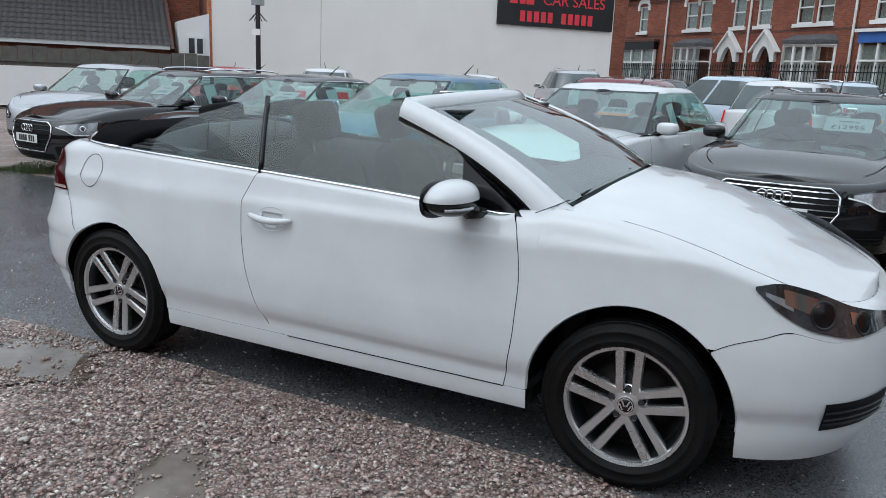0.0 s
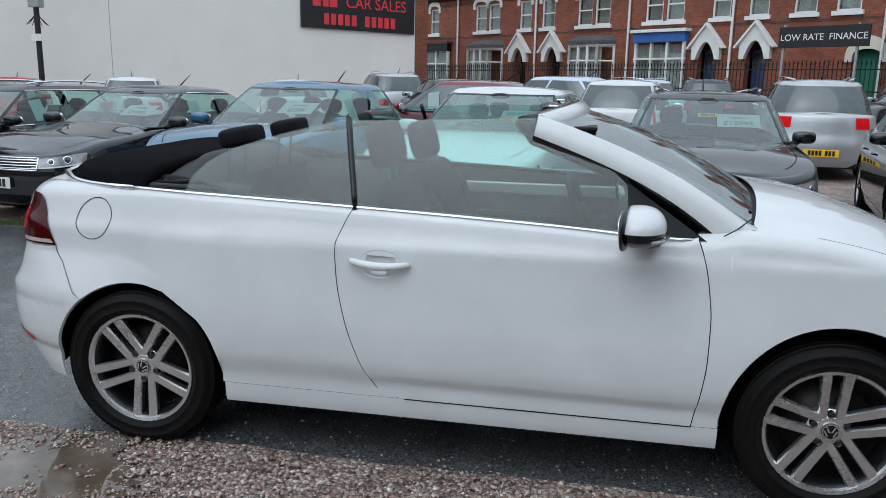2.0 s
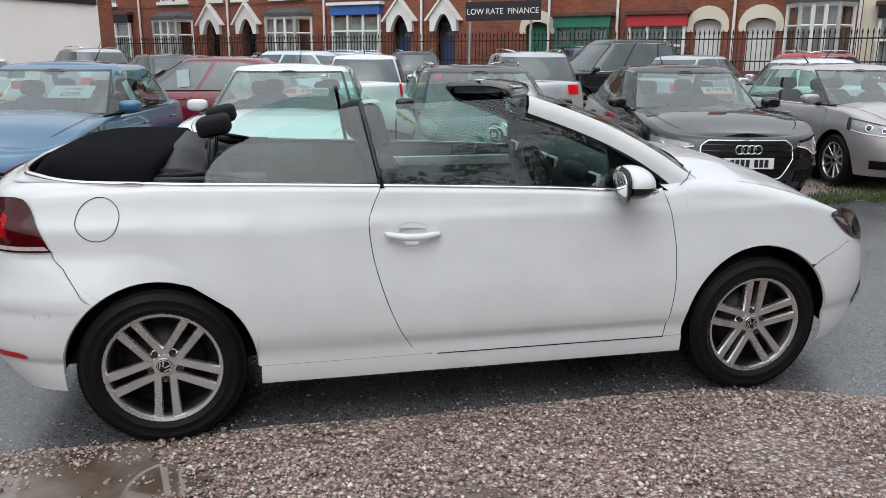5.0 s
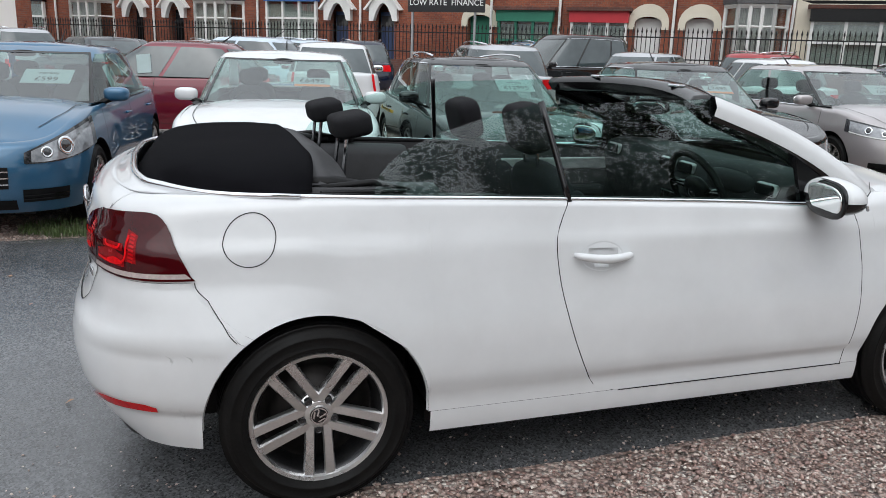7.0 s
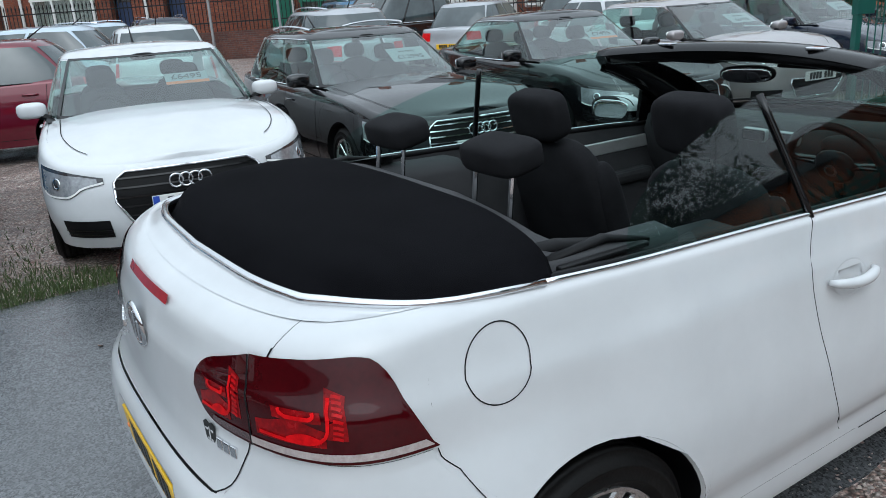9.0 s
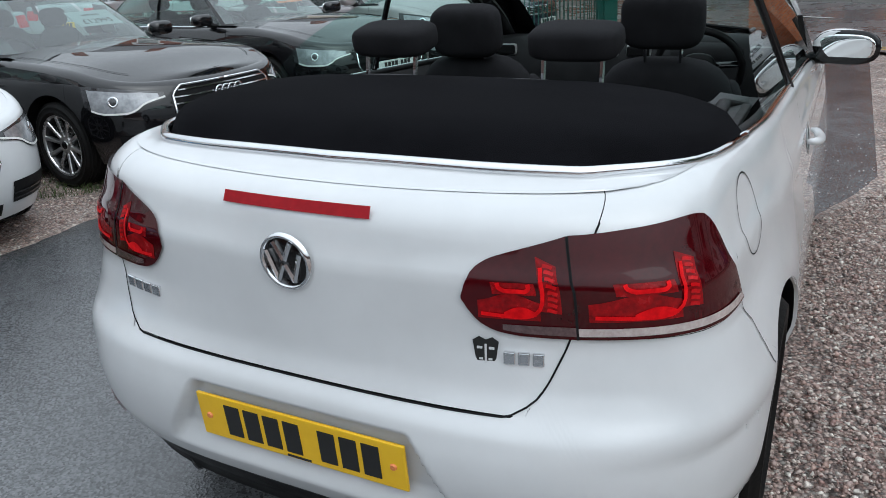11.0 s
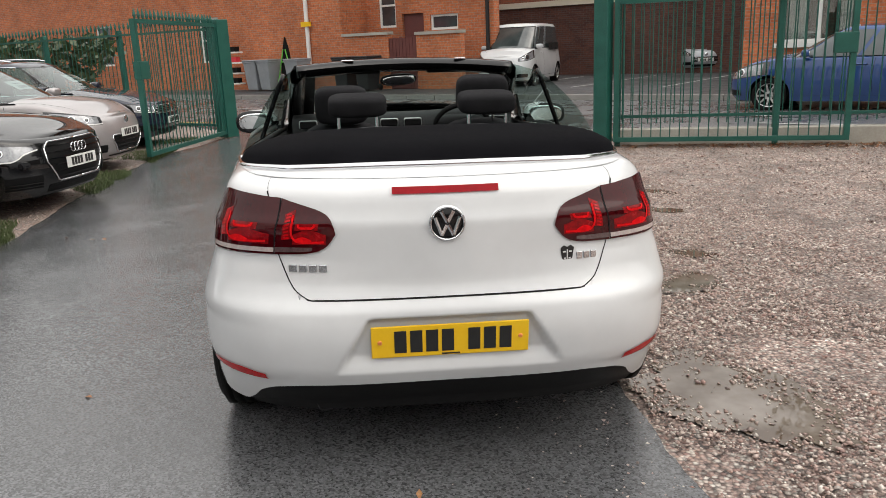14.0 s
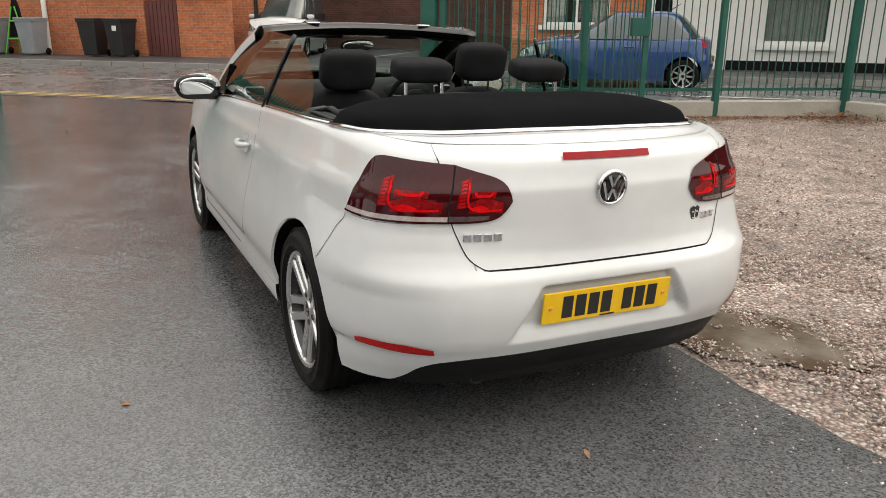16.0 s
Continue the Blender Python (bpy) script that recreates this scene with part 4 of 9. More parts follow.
for k in range(8):
    part("board", boxed(-12.655 + k * 0.129, -12.545 + k * 0.129, 16.24, 16.259, 0.22, 1.74 + 0.015 * (k % 2)), "brown_door", gt)
part("drainpipe", tube(bmesh.new(), [(-15.95, 16.1, 0.2), (-15.95, 16.1, 7.4)], 0.07, 8), "white_wood", ob_, "white painted drainpipe")
part("soil_pipe", tube(bmesh.new(), [(-9.78, 17.4, 0.2), (-9.78, 17.4, 7.4)], 0.06, 8), "iron", ob_, "dark soil pipe")
part("cable_box", boxed(-16.15, -15.75, 16.02, 16.1, 2.25, 2.4), "plate_yellow", ob_)

pw = thing("parking_wall", M_F, "old brick wall with a pale coping behind the parking area", "wall", kind="structure")
part("wall", boxed(-14.19, -3.0, 24.0, 24.3, 0.15, 2.72), "dark_brick", pw)
part("coping", boxed(-14.19, -2.9, 23.93, 24.4, 2.72, 2.92), "cream", pw)
part("upper_wall", wall_with_holes(bmesh.new(), -14.19, -2.2, 2.92, 7.5, [(-6.9, -6.3, 2.95, 3.9)], 24.45, 24.7), "brick", pw)
part("fence_panel", boxed(-3.0, -2.05, 24.0, 24.06, 0.15, 2.0), "weathered_wood", pw)

hb = thing("brick_house", M_F, "brick house with a white framed window by the road", "house")
part("wall", wall_with_holes(bmesh.new(), -2.05, 1.28, 0.15, 4.3, [(-1.25, 0.38, 1.18, 2.5)], 16.2, 16.5), "orange_brick", hb)
part("side_wall", boxed(-2.05, -1.75, 16.51, 26, 0.15, 4.3), "dark_brick", hb)
part("roof", boxed(-2.2, 1.28, 16.0, 26.2, 4.3, 4.55), "slate", hb)
bm = bmesh.new()
for a in ((-1.25, -1.16, 1.18, 2.5), (0.29, 0.38, 1.18, 2.5), (-0.47, -0.40, 1.25, 2.5), (-1.16, 0.29, 1.18, 1.26), (-1.16, 0.29, 2.42, 2.5)):
    box(bm, a[0], a[1], 16.25, 16.33, a[2], a[3])
w = part("window", bm, "white_wood", hb)
part("pane", boxed(-1.16, 0.29, 16.29, 16.30, 1.26, 2.42), "pane_glass", w)
part("curtain", folds(-1.16, -0.75, 16.45, 1.26, 2.42, 6), "curtain", w)
part("curtain", folds(-0.05, 0.29, 16.45, 1.26, 2.42, 6), "curtain", w)
part("room_back", boxed(-1.2, 0.33, 16.9, 16.95, 1.2, 2.5), "dark_brick", w)
part("window_sill", boxed(-1.35, 0.48, 16.08, 16.3, 1.08, 1.18), "white_wood", hb)

hw = thing("white_house", M_F, "white rendered house with a dark plinth and arched door", "house")
part("wall", wall_with_holes(bmesh.new(), 1.29, 14, 0.15, 4.3, [(1.45, 1.85, 0.3, 1.95), (3.9, 5.45, 0.78, 2.05), (8, 9.4, 0.78, 2.05)], 16.18, 16.5), "white_render", hw)
part("plinth", boxed(3.2, 14, 16.1, 16.179, 0.15, 0.42), "black_plastic", hw)
part("roof", boxed(1.29, 14.2, 16.0, 26.2, 4.3, 4.55), "slate", hw)
d = bmesh.new()
prism(d, [(1.45, 0.3), (1.85, 0.3), (1.85, 1.75)] + [(1.65 + 0.2 * math.cos(math.pi * k / 8), 1.75 + 0.2 * math.sin(math.pi * k / 8)) for k in range(1, 8)] + [(1.45, 1.75)], 16.3, 16.34)
part("door", d, "black_plastic", hw)
for a in (3.9, 8.0):
    b = a + 1.5
    bm = bmesh.new()
    for q in ((a, a + 0.1, 0.78, 2.05), (b - 0.05, b + 0.05, 0.78, 2.05), (a + 0.1, b - 0.05, 0.78, 0.88), (a + 0.1, b - 0.05, 1.97, 2.05)):
        box(bm, q[0], q[1], 16.22, 16.3, q[2], q[3])
    w = part("window", bm, "white_wood", hw)
    part("pane", boxed(a + 0.1, b - 0.05, 16.25, 16.26, 0.88, 1.97), "pane_glass", w)
    part("curtain", folds(a + 0.1, b - 0.05, 16.4, 0.88, 1.97, 16), "curtain", w)
    part("window_sill", boxed(a - 0.1, b + 0.12, 16.05, 16.2, 0.68, 0.775), "white_wood", hw)

# ---- gates and fence round the yard ----
def spear(bm, x, y, z):
    tube(bm, [(x, y, z), (x, y, z + 0.05), (x, y, z + 0.15)], [0.012, 0.026, 0.003], 5)


def gate_leaf(name, p, q, height, label, braces=True, lock=False):
    """A framed steel leaf from its hinge p to its free end q."""
    p, q = Vector((*p, 0)), Vector((*q, 0))
    d = (q - p).normalized()
    L = (q - p).length
    leaf = thing(name, axes_at(p, d, Vector((-d.y, d.x, 0))), label, "gate", "yard gates")
    for x in (0.0, L - 0.07):
        part("stile", boxed(x, x + 0.07, -0.035, 0.035, 0.06, height), "green_metal", leaf)
    part("top_rail", boxed(0.07, L - 0.07, -0.03, 0.03, height - 0.06, height), "green_metal", leaf)
    part("bottom_rail", boxed(0.07, L - 0.07, -0.03, 0.03, 0.06, 0.12), "green_metal", leaf)
    bm = bmesh.new()
    tube(bm, [(0, 0, 0.12), (0, 0, height - 0.06)], 0.0085, 6)
    spear(bm, 0, 0, height)
    n = int((L - 0.2) / 0.115)
    bar = part("bar", bm, "green_metal", leaf)
    bar.location = (0.13, 0, 0)
    for k in range(1, n):
        again(bar, leaf, Matrix.Translation((0.13 + k * (L - 0.24) / (n - 1), 0, 0)))
    if lock:
        part("lock_box", boxed(L - 0.26, L + 0.01, -0.05, 0.05, 1.15, 1.40, bev=0.008), "green_metal", leaf)
    return leaf


def square_post(name, x, y, size, h, label):
    ob = part(name, boxed(-size, size, -size, size, -0.01, h, bev=0.012), "green_metal", None)
    ob.matrix_world = Matrix.Translation((x, y, 0)) @ Matrix.Rotation(math.atan2(S2.y, S2.x), 4, "Z")
    return tagged(ob, label, "gate post", "yard gates")


GPL, GPR = (10.15, 2.72), (6.08, -3.02)
square_post("gate_post", *GPL, 0.13, 2.05, "thick green steel gate post beside the drive")
square_post("gate_post", *GPR, 0.10, 2.0, "green steel gate post with a hinge bracket")
gate_leaf("steel_gate", (GPL[0] - 0.15, GPL[1] + 0.03), (7.12, 3.36), 1.98, "green barred steel gate leaf standing open", lock=True)
gate_leaf("steel_gate", (GPR[0] - 0.07, GPR[1] - 0.13), (4.98, -5.92), 1.93, "green barred steel gate leaf folded back along the fence", lock=True)


def bar_fence(name, p, q, z0, h, label, wall=0.0, post_step=2.6, gap=0.115):
    p, q = Vector((*p, 0)), Vector((*q, 0))
    d = (q - p).normalized()
    L = (q - p).length
    f = thing(name, axes_at(p, d, Vector((-d.y, d.x, 0))), label, "fence", kind="structure")
    if wall:
        part("dwarf_wall", boxed(0, L, -0.12, 0.10, -0.05, wall, bev=0.01), "concrete", f, "stained concrete kerb wall")
    for z in (z0 + 0.08, h - 0.12):
        part("rail", boxed(0, L, -0.02, 0.02, z, z + 0.04), "green_metal", f)
    k = 0
    while k * post_step < L + 0.05:
        part("post", boxed(k * post_step - 0.04, k * post_step + 0.04, -0.125, -0.021, -0.02, h, bev=0.008), "green_metal", f)
        k += 1
    bm = bmesh.new()
    tube(bm, [(0, 0, z0), (0, 0, h)], 0.0085, 6)
    spear(bm, 0, 0, h)
    n = int(L / gap)
    bar = part("bar", bm, "green_metal", f)
    bar.location = (0.06, 0, 0)
    for k in range(1, n):
        again(bar, f, Matrix.Translation((0.06 + k * L / n, 0, 0)))
    return f


CORNER = (4.02, -9.0)
FD = (Vector(CORNER) - Vector(GPR)).normalized()
FP = Vector(GPR) + Vector((-FD.y, FD.x)) * 0.22 + FD * 0.2
bar_fence("bar_fence", FP, Vector(CORNER) + Vector((-FD.y, FD.x)) * 0.22, 0.28, 2.15, "green barred steel fence on a concrete kerb wall", 0.21, 2.05)
bar_fence("bar_fence", (4.1, -9.1), (-3.5, -10.6), 0.28, 2.15, "green barred steel fence along the yard's side", 0.21, 2.5, 0.13)
bar_fence("bar_fence", (10.32, 2.95), SN(26.0, 6.2).to_2d(), 0.1, 2.0, "green barred steel fence beside the parked cars", 0.0, 2.75, 0.14)

# ---- cars: a shared way of shaping bodies ----
class Shell:
    """A car's sides and ends: at each height a plan outline, straight along the sides and rounded at both ends."""

    def __init__(self, b, F, R, cf, cr, front=(4.0, 2.6), rear=(5.0, 2.4), tail=None):
        self.b, self.F, self.R, self.cf, self.cr, self.front, self.rear = b, F, R, cf, cr, front, rear
        self.tail = tail    # squareness across and along, narrowing and bow of the tail, low down and high up

    def at_tail(self, t, z, b):
        """A tail whose sides draw in a little before a tight corner, with a gently bowed face."""
        (z0, lo), (z1, hi) = self.tail
        f = min(1.0, max(0.0, (z - z0) / (z1 - z0)))
        p, q, draw, bow = (u + (w - u) * f for u, w in zip(lo, hi))
        a = (1 - (1 - max(t, 0.0)) ** 5) * math.pi / 2
        along = max(math.cos(a), 0.0) ** (2 / p)
        s = min(1.0, along / 0.7)
        across = math.sin(a) ** (2 / q)
        back = curve_at(self.R, z) + bow
        return self.cr - (self.cr - back) * along - bow * (1 - across ** 2) * along, -(b + draw * s * s * (3 - 2 * s)) * across

    def at(self, t, z):
        """Right side (y below zero): t 0 to 1 round the tail, 1 to 2 along the side, 2 to 3 round the nose."""
        b = curve_at(self.b, z)
        if t < 1 and self.tail:
            return self.at_tail(t, z, b)
        if t < 1:
            p, q = self.rear
            a = max(t, 0.0) * math.pi / 2
            return self.cr - (self.cr - curve_at(self.R, z)) * max(math.cos(a), 0.0) ** (2 / p), -b * math.sin(a) ** (2 / q)
        if t <= 2:
            return self.cr + (self.cf - self.cr) * (t - 1), -b
        p, q = self.front
        a = max(3 - t, 0.0) * math.pi / 2
        return self.cf + (curve_at(self.F, z) - self.cf) * max(math.cos(a), 0.0) ** (2 / p), -b * math.sin(a) ** (2 / q)

    def of_x(self, x, z=0.5):
        lo, hi = 0.0, 3.0
        for _ in range(40):
            mid = (lo + hi) / 2
            if self.at(mid, z)[0] < x:
                lo = mid
            else:
                hi = mid
        return (lo + hi) / 2

    def of_y(self, y, z, front):
        """t at which an end is |y| off the middle."""
        if self.tail and not front:
            lo, hi = 0.0, 1.0
            for _ in range(40):
                mid = (lo + hi) / 2
                lo, hi = (mid, hi) if -self.at(mid, z)[1] < abs(y) else (lo, mid)
            return (lo + hi) / 2
        p, q = self.front if front else self.rear
        a = math.asin(min(1.0, (abs(y) / curve_at(self.b, z)) ** (q / 2))) / (math.pi / 2)
        return 3 - a if front else a

    def normal(self, t, z):
        e = 0.0015 if self.tail else 0.004
        x0, y0 = self.at(max(t - e, 0), z)
        x1, y1 = self.at(min(t + e, 3), z)
        d = Vector((x1 - x0, y1 - y0, 0))
        xa, ya = self.at(t, z - 0.01)
        xb, yb = self.at(t, z + 0.01)
        u = Vector((xb - xa, yb - ya, 0.02))
        n = d.cross(u)
        if n.length < 1e-9:
            return Vector((1 if t > 1.5 else -1, 0, 0))
        n.normalize()
        x, y = self.at(t, z)
        out = Vector((x - (self.cf if t > 2 else self.cr if t < 1 else x), y, 0))
        return n if n.dot(out) >= 0 else -n

    def inner(self, t, z, d, side=1):
        """A point moved level inwards from the outside."""
        x, y = self.at(t, z)
        n = self.normal(t, z)
        h = Vector((n.x, n.y, 0)).normalized()
        return Vector((x - h.x * d, (y - h.y * d) * side, z))

    def point(self, t, z, off=0.0, side=1):
        x, y = self.at(t, z)
        v = Vector((x, y, z))
        if off:
            v += off * self.normal(t, z)
        return Vector((v.x, v.y * side, v.z))


def spaced(a, b, n):
    return [a + (b - a) * k / n for k in range(n + 1)]


def columns(shell, t0, t1, step=0.03, arches=(), z=0.45):
    """Places along a side, closer where the outline runs fast, with a pair at each edge of an arch."""
    ts, t = [t0], t0
    while t < t1:
        lo, hi = t, min(t + 0.25, t1)
        x0, y0 = shell.at(t, z)
        for _ in range(24):
            mid = (lo + hi) / 2
            x1, y1 = shell.at(mid, z)
            if math.hypot(x1 - x0, y1 - y0) < step:
                lo = mid
            else:
                hi = mid
        t = max(hi, t + 1e-4)
        ts.append(min(t, t1))
    for xc, r, *_ in arches:
        for x in [xc + q * (r + 0.06 - 0.005 * k) for k in range(22) for q in (-1, 1)] + [xc - r - 0.0005, xc - r + 0.0005, xc + r - 0.0005, xc + r + 0.0005, xc - r + 0.006, xc + r - 0.006, xc - r + 0.02, xc + r - 0.02]:
            tt = shell.of_x(x, 0.35)
            if t0 < tt < t1:
                ts.append(tt)
    ts.sort()
    return [t for i, t in enumerate(ts) if i == 0 or t - ts[i - 1] > 1.5e-4]


ARCH_UP = 0.002


def arch_floor(x, base, arches, zc):
    for xc, r, *up in arches:
        if abs(x - xc) < r:
            return max(base, zc + (r + (up[0] if up else ARCH_UP)) * math.sqrt(1 - ((x - xc) / r) ** 2))
    return base


def arch_at(shell, t, base, arches, zc):
    """The lowest height at which a column of the body clears the wheel arch."""
    x0 = shell.at(t, 0.4)[0]
    for xc, r, *up in arches:
        rise = r + (up[0] if up else ARCH_UP)
        if abs(x0 - xc) > r + 0.13:
            continue

        def inside(z):
            x = shell.at(t, z)[0]
            return abs(x - xc) < r and z < zc + rise * math.sqrt(1 - ((x - xc) / r) ** 2)

        z = zc + rise
        while z > base and not inside(z):
            z -= 0.012
        if z <= base:
            return base
        lo, hi = z, z + 0.012
        for _ in range(7):
            m_ = (lo + hi) / 2
            lo, hi = (m_, hi) if inside(m_) else (lo, m_)
        return max(base, hi)
    return base


def rounding(z, top, r):
    d = max(0.0, z - (top - r)) / r
    return r * (1 - math.sqrt(max(0.0, 1 - min(d, 1.0) ** 2)))


def body_patch(shell, ts, zl, zh, nz=18, side=1, left=None, right=None, reach=0.35, r=0.0, off=0.0):
    """Rows of points over part of a side. left and right bend its upright edges."""
    rows = []
    for t in ts:
        z0, z1 = zl(t), zh(t)
        col = []
        rr = r(t) if callable(r) else r
        turn = 6 if rr and nz > 12 and z1 - rr > z0 + 0.05 else 0    # rows spent on the rounded upper edge
        for k in range(nz + 1):
            if turn and k > nz - turn:
                z = z1 - rr + rr * math.sin(math.pi / 2 * (k - nz + turn) / turn)
            else:
                z = z0 + (z1 - (rr if turn else 0.0) - z0) * k / (nz - turn)
            tt = t
            if left:
                w = max(0.0, 1 - (t - ts[0]) / reach) ** 2
                tt += w * (left(z) - ts[0])
            if right:
                w = max(0.0, 1 - (ts[-1] - t) / reach) ** 2
                tt += w * (right(z) - ts[-1])
            inset = rounding(z, z1, rr) if rr else 0.0
            col.append(shell.inner(tt, z, inset, side) if inset else shell.point(tt, z, off, side))
        rows.append(col)
    v, f = grid(rows)
    return (v, f) if side > 0 else (v, [q[::-1] for q in f])


def joined(*pieces):
    vs, fs = [], []
    for v, f in pieces:
        n = len(vs)
        vs += v
        fs += [tuple(i + n for i in q) for q in f]
    return vs, fs


def ribbon(pts, normals, w, lift=0.0015):
    """A thin dark line that lies on a surface."""
    vs, n = [], len(pts)
    for i, (p, nn) in enumerate(zip(pts, normals)):
        d = (pts[min(i + 1, n - 1)] - pts[max(i - 1, 0)]).normalized()
        a = d.cross(nn).normalized() * w / 2
        vs += [tuple(p + nn * lift + a), tuple(p + nn * lift - a)]
    return vs, [(2 * i, 2 * i + 2, 2 * i + 3, 2 * i + 1) for i in range(n - 1)]


def shell_line(shell, tz, w, side=1, lift=0.0015):
    pts, ns = [], []
    for t, z in tz:
        pts.append(shell.point(t, z, 0, side))
        nn = shell.normal(t, z)
        ns.append(Vector((nn.x, nn.y * side, nn.z)))
    return ribbon(pts, ns, w, lift)


def polyline(pts, n=8):
    out = []
    for a, b in zip(pts, pts[1:]):
        out += [tuple(a[i] + (b[i] - a[i]) * k / n for i in range(len(a))) for k in range(n)]
    return out + [pts[-1]]


def blob(bm, c, r, seg=16, rings=10, e=2.4):
    """A rounded block: a superellipsoid."""
    def f(v):
        return math.copysign(abs(v) ** (2 / e), v)
    vs = []
    for i in range(rings + 1):
        ph = -math.pi / 2 + math.pi * i / rings
        vs.append([bm.verts.new((c[0] + r[0] * f(math.cos(ph)) * f(math.cos(2 * math.pi * k / seg)), c[1] + r[1] * f(math.cos(ph)) * f(math.sin(2 * math.pi * k / seg)), c[2] + r[2] * f(math.sin(ph)))) for k in range(seg)])
    for a, b in zip(vs, vs[1:]):
        for k in range(seg):
            bm.faces.new((a[k], a[(k + 1) % seg], b[(k + 1) % seg], b[k]))
    bmesh.ops.remove_doubles(bm, verts=list(bm.verts), dist=1e-5)
    return bm


WHEELS = {}


def wheel_meshes(style, R=0.316, rim=0.225, width=0.2):
    """Tyre and rim meshes, outer face towards -y, centred on the axle."""
    key = (style, R, rim)
    if key in WHEELS:
        return WHEELS[key]
    h = width / 2
    bm = bmesh.new()
    prof = [(rim - 0.012, -h + 0.03), (rim + 0.006, -h + 0.012), (rim + 0.014, -h + 0.004), (rim + 0.024, -h - 0.002), (rim + 0.026, -h - 0.0045), (rim + 0.030, -h - 0.0045), (rim + 0.032, -h - 0.003), (R - 0.036, -h - 0.003), (R - 0.034, -h - 0.0045), (R - 0.030, -h - 0.003), (R - 0.018, -h + 0.010), (R - 0.006, -h + 0.026)]
    for k in range(5):
        y = -h + 0.03 + k * (2 * h - 0.06) / 4
        prof += [(R, y - 0.012), (R, y + 0.012), (R - 0.007, y + 0.0135), (R - 0.007, y + 0.018)]
    prof += [(R - 0.006, h - 0.01), (R - 0.04, h + 0.002), (rim, h - 0.02), (rim - 0.012, h - 0.03)]
    tyre = lathe(bm, prof, 48)
    bm = bmesh.new()
    lathe(bm, [(rim - 0.03, h - 0.02), (rim - 0.026, -h + 0.05), (rim - 0.014, -h + 0.024), (rim - 0.004, -h + 0.012), (rim + 0.004, -h + 0.010), (rim + 0.006, -h + 0.018)], 48)
    barrel = bm
    bm = bmesh.new()
    n = {"twin": 5, "five": 5, "ten": 10, "multi": 9}[style]
    for k in range(n):
        a0 = 2 * math.pi * k / n + math.pi / 2
        offs = (-0.0355, 0.0355) if style == "twin" else (0.0,)
        for o in offs:
            w0, w1 = {"twin": (0.0175, 0.0195), "five": (0.034, 0.044), "ten": (0.014, 0.018), "multi": (0.018, 0.015)}[style]
            sec = []
            for r, w, y in ((0.030 if style == "twin" else 0.045, w0, -h + 0.040), (0.075, w0 * 0.97, -h + 0.033), (0.13, w0, -h + 0.026), (rim - 0.02, w1, -h + 0.018), (rim - 0.006, w1 * 1.15, -h + 0.016)):
                oo = o * (0.74 + 0.28 * r / rim) if style == "twin" else 0.0
                sec.append([(r, oo - w, y + 0.008), (r, oo - w * 0.75, y), (r, oo + w * 0.75, y), (r, oo + w, y + 0.008), (r, oo + w * 0.8, y + 0.035), (r, oo - w * 0.8, y + 0.035)])
            rings = [[bm.verts.new((r * math.cos(a0) - s * math.sin(a0), y, r * math.sin(a0) + s * math.cos(a0))) for r, s, y in ring] for ring in sec]
            for p, q in zip(rings, rings[1:]):
                for i in range(6):
                    bm.faces.new((p[i], p[(i + 1) % 6], q[(i + 1) % 6], q[i]))
            bm.faces.new(rings[0])
            bm.faces.new(rings[-1][::-1])
    lathe(bm, [(rim - 0.016, -h + 0.030), (rim - 0.008, -h + 0.012), (rim + 0.004, -h + 0.008), (rim + 0.007, -h + 0.016)], 48)
    lathe(bm, [(0.001, -h + 0.030), (0.032, -h + 0.030), (0.034, -h + 0.036), (0.046, -h + 0.038), (0.072, -h + 0.058), (0.078, -h + 0.09)] if style == "twin" else [(0.001, -h + 0.030), (0.032, -h + 0.030), (0.034, -h + 0.036), (0.066, -h + 0.038), (0.076, -h + 0.048), (0.078, -h + 0.09)], 24)
    bmesh.ops.recalc_face_normals(bm, faces=list(bm.faces))
    spokes = bm
    bm = bmesh.new()
    lathe(bm, [(0.001, -h + 0.085), (0.150, -h + 0.085), (0.147, -h + 0.11), (rim - 0.03, -h + 0.115)], 32)
    disc = bm
    out = []
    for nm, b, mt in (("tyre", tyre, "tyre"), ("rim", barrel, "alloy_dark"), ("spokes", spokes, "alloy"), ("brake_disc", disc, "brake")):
        me = bpy.data.meshes.new(nm)
        b.to_mesh(me)
        b.free()
        me.materials.append(M[mt])
        me.polygons.foreach_set("use_smooth", [nm != "spokes"] * len(me.polygons))
        out.append((nm, me))
    WHEELS[key] = out
    return out


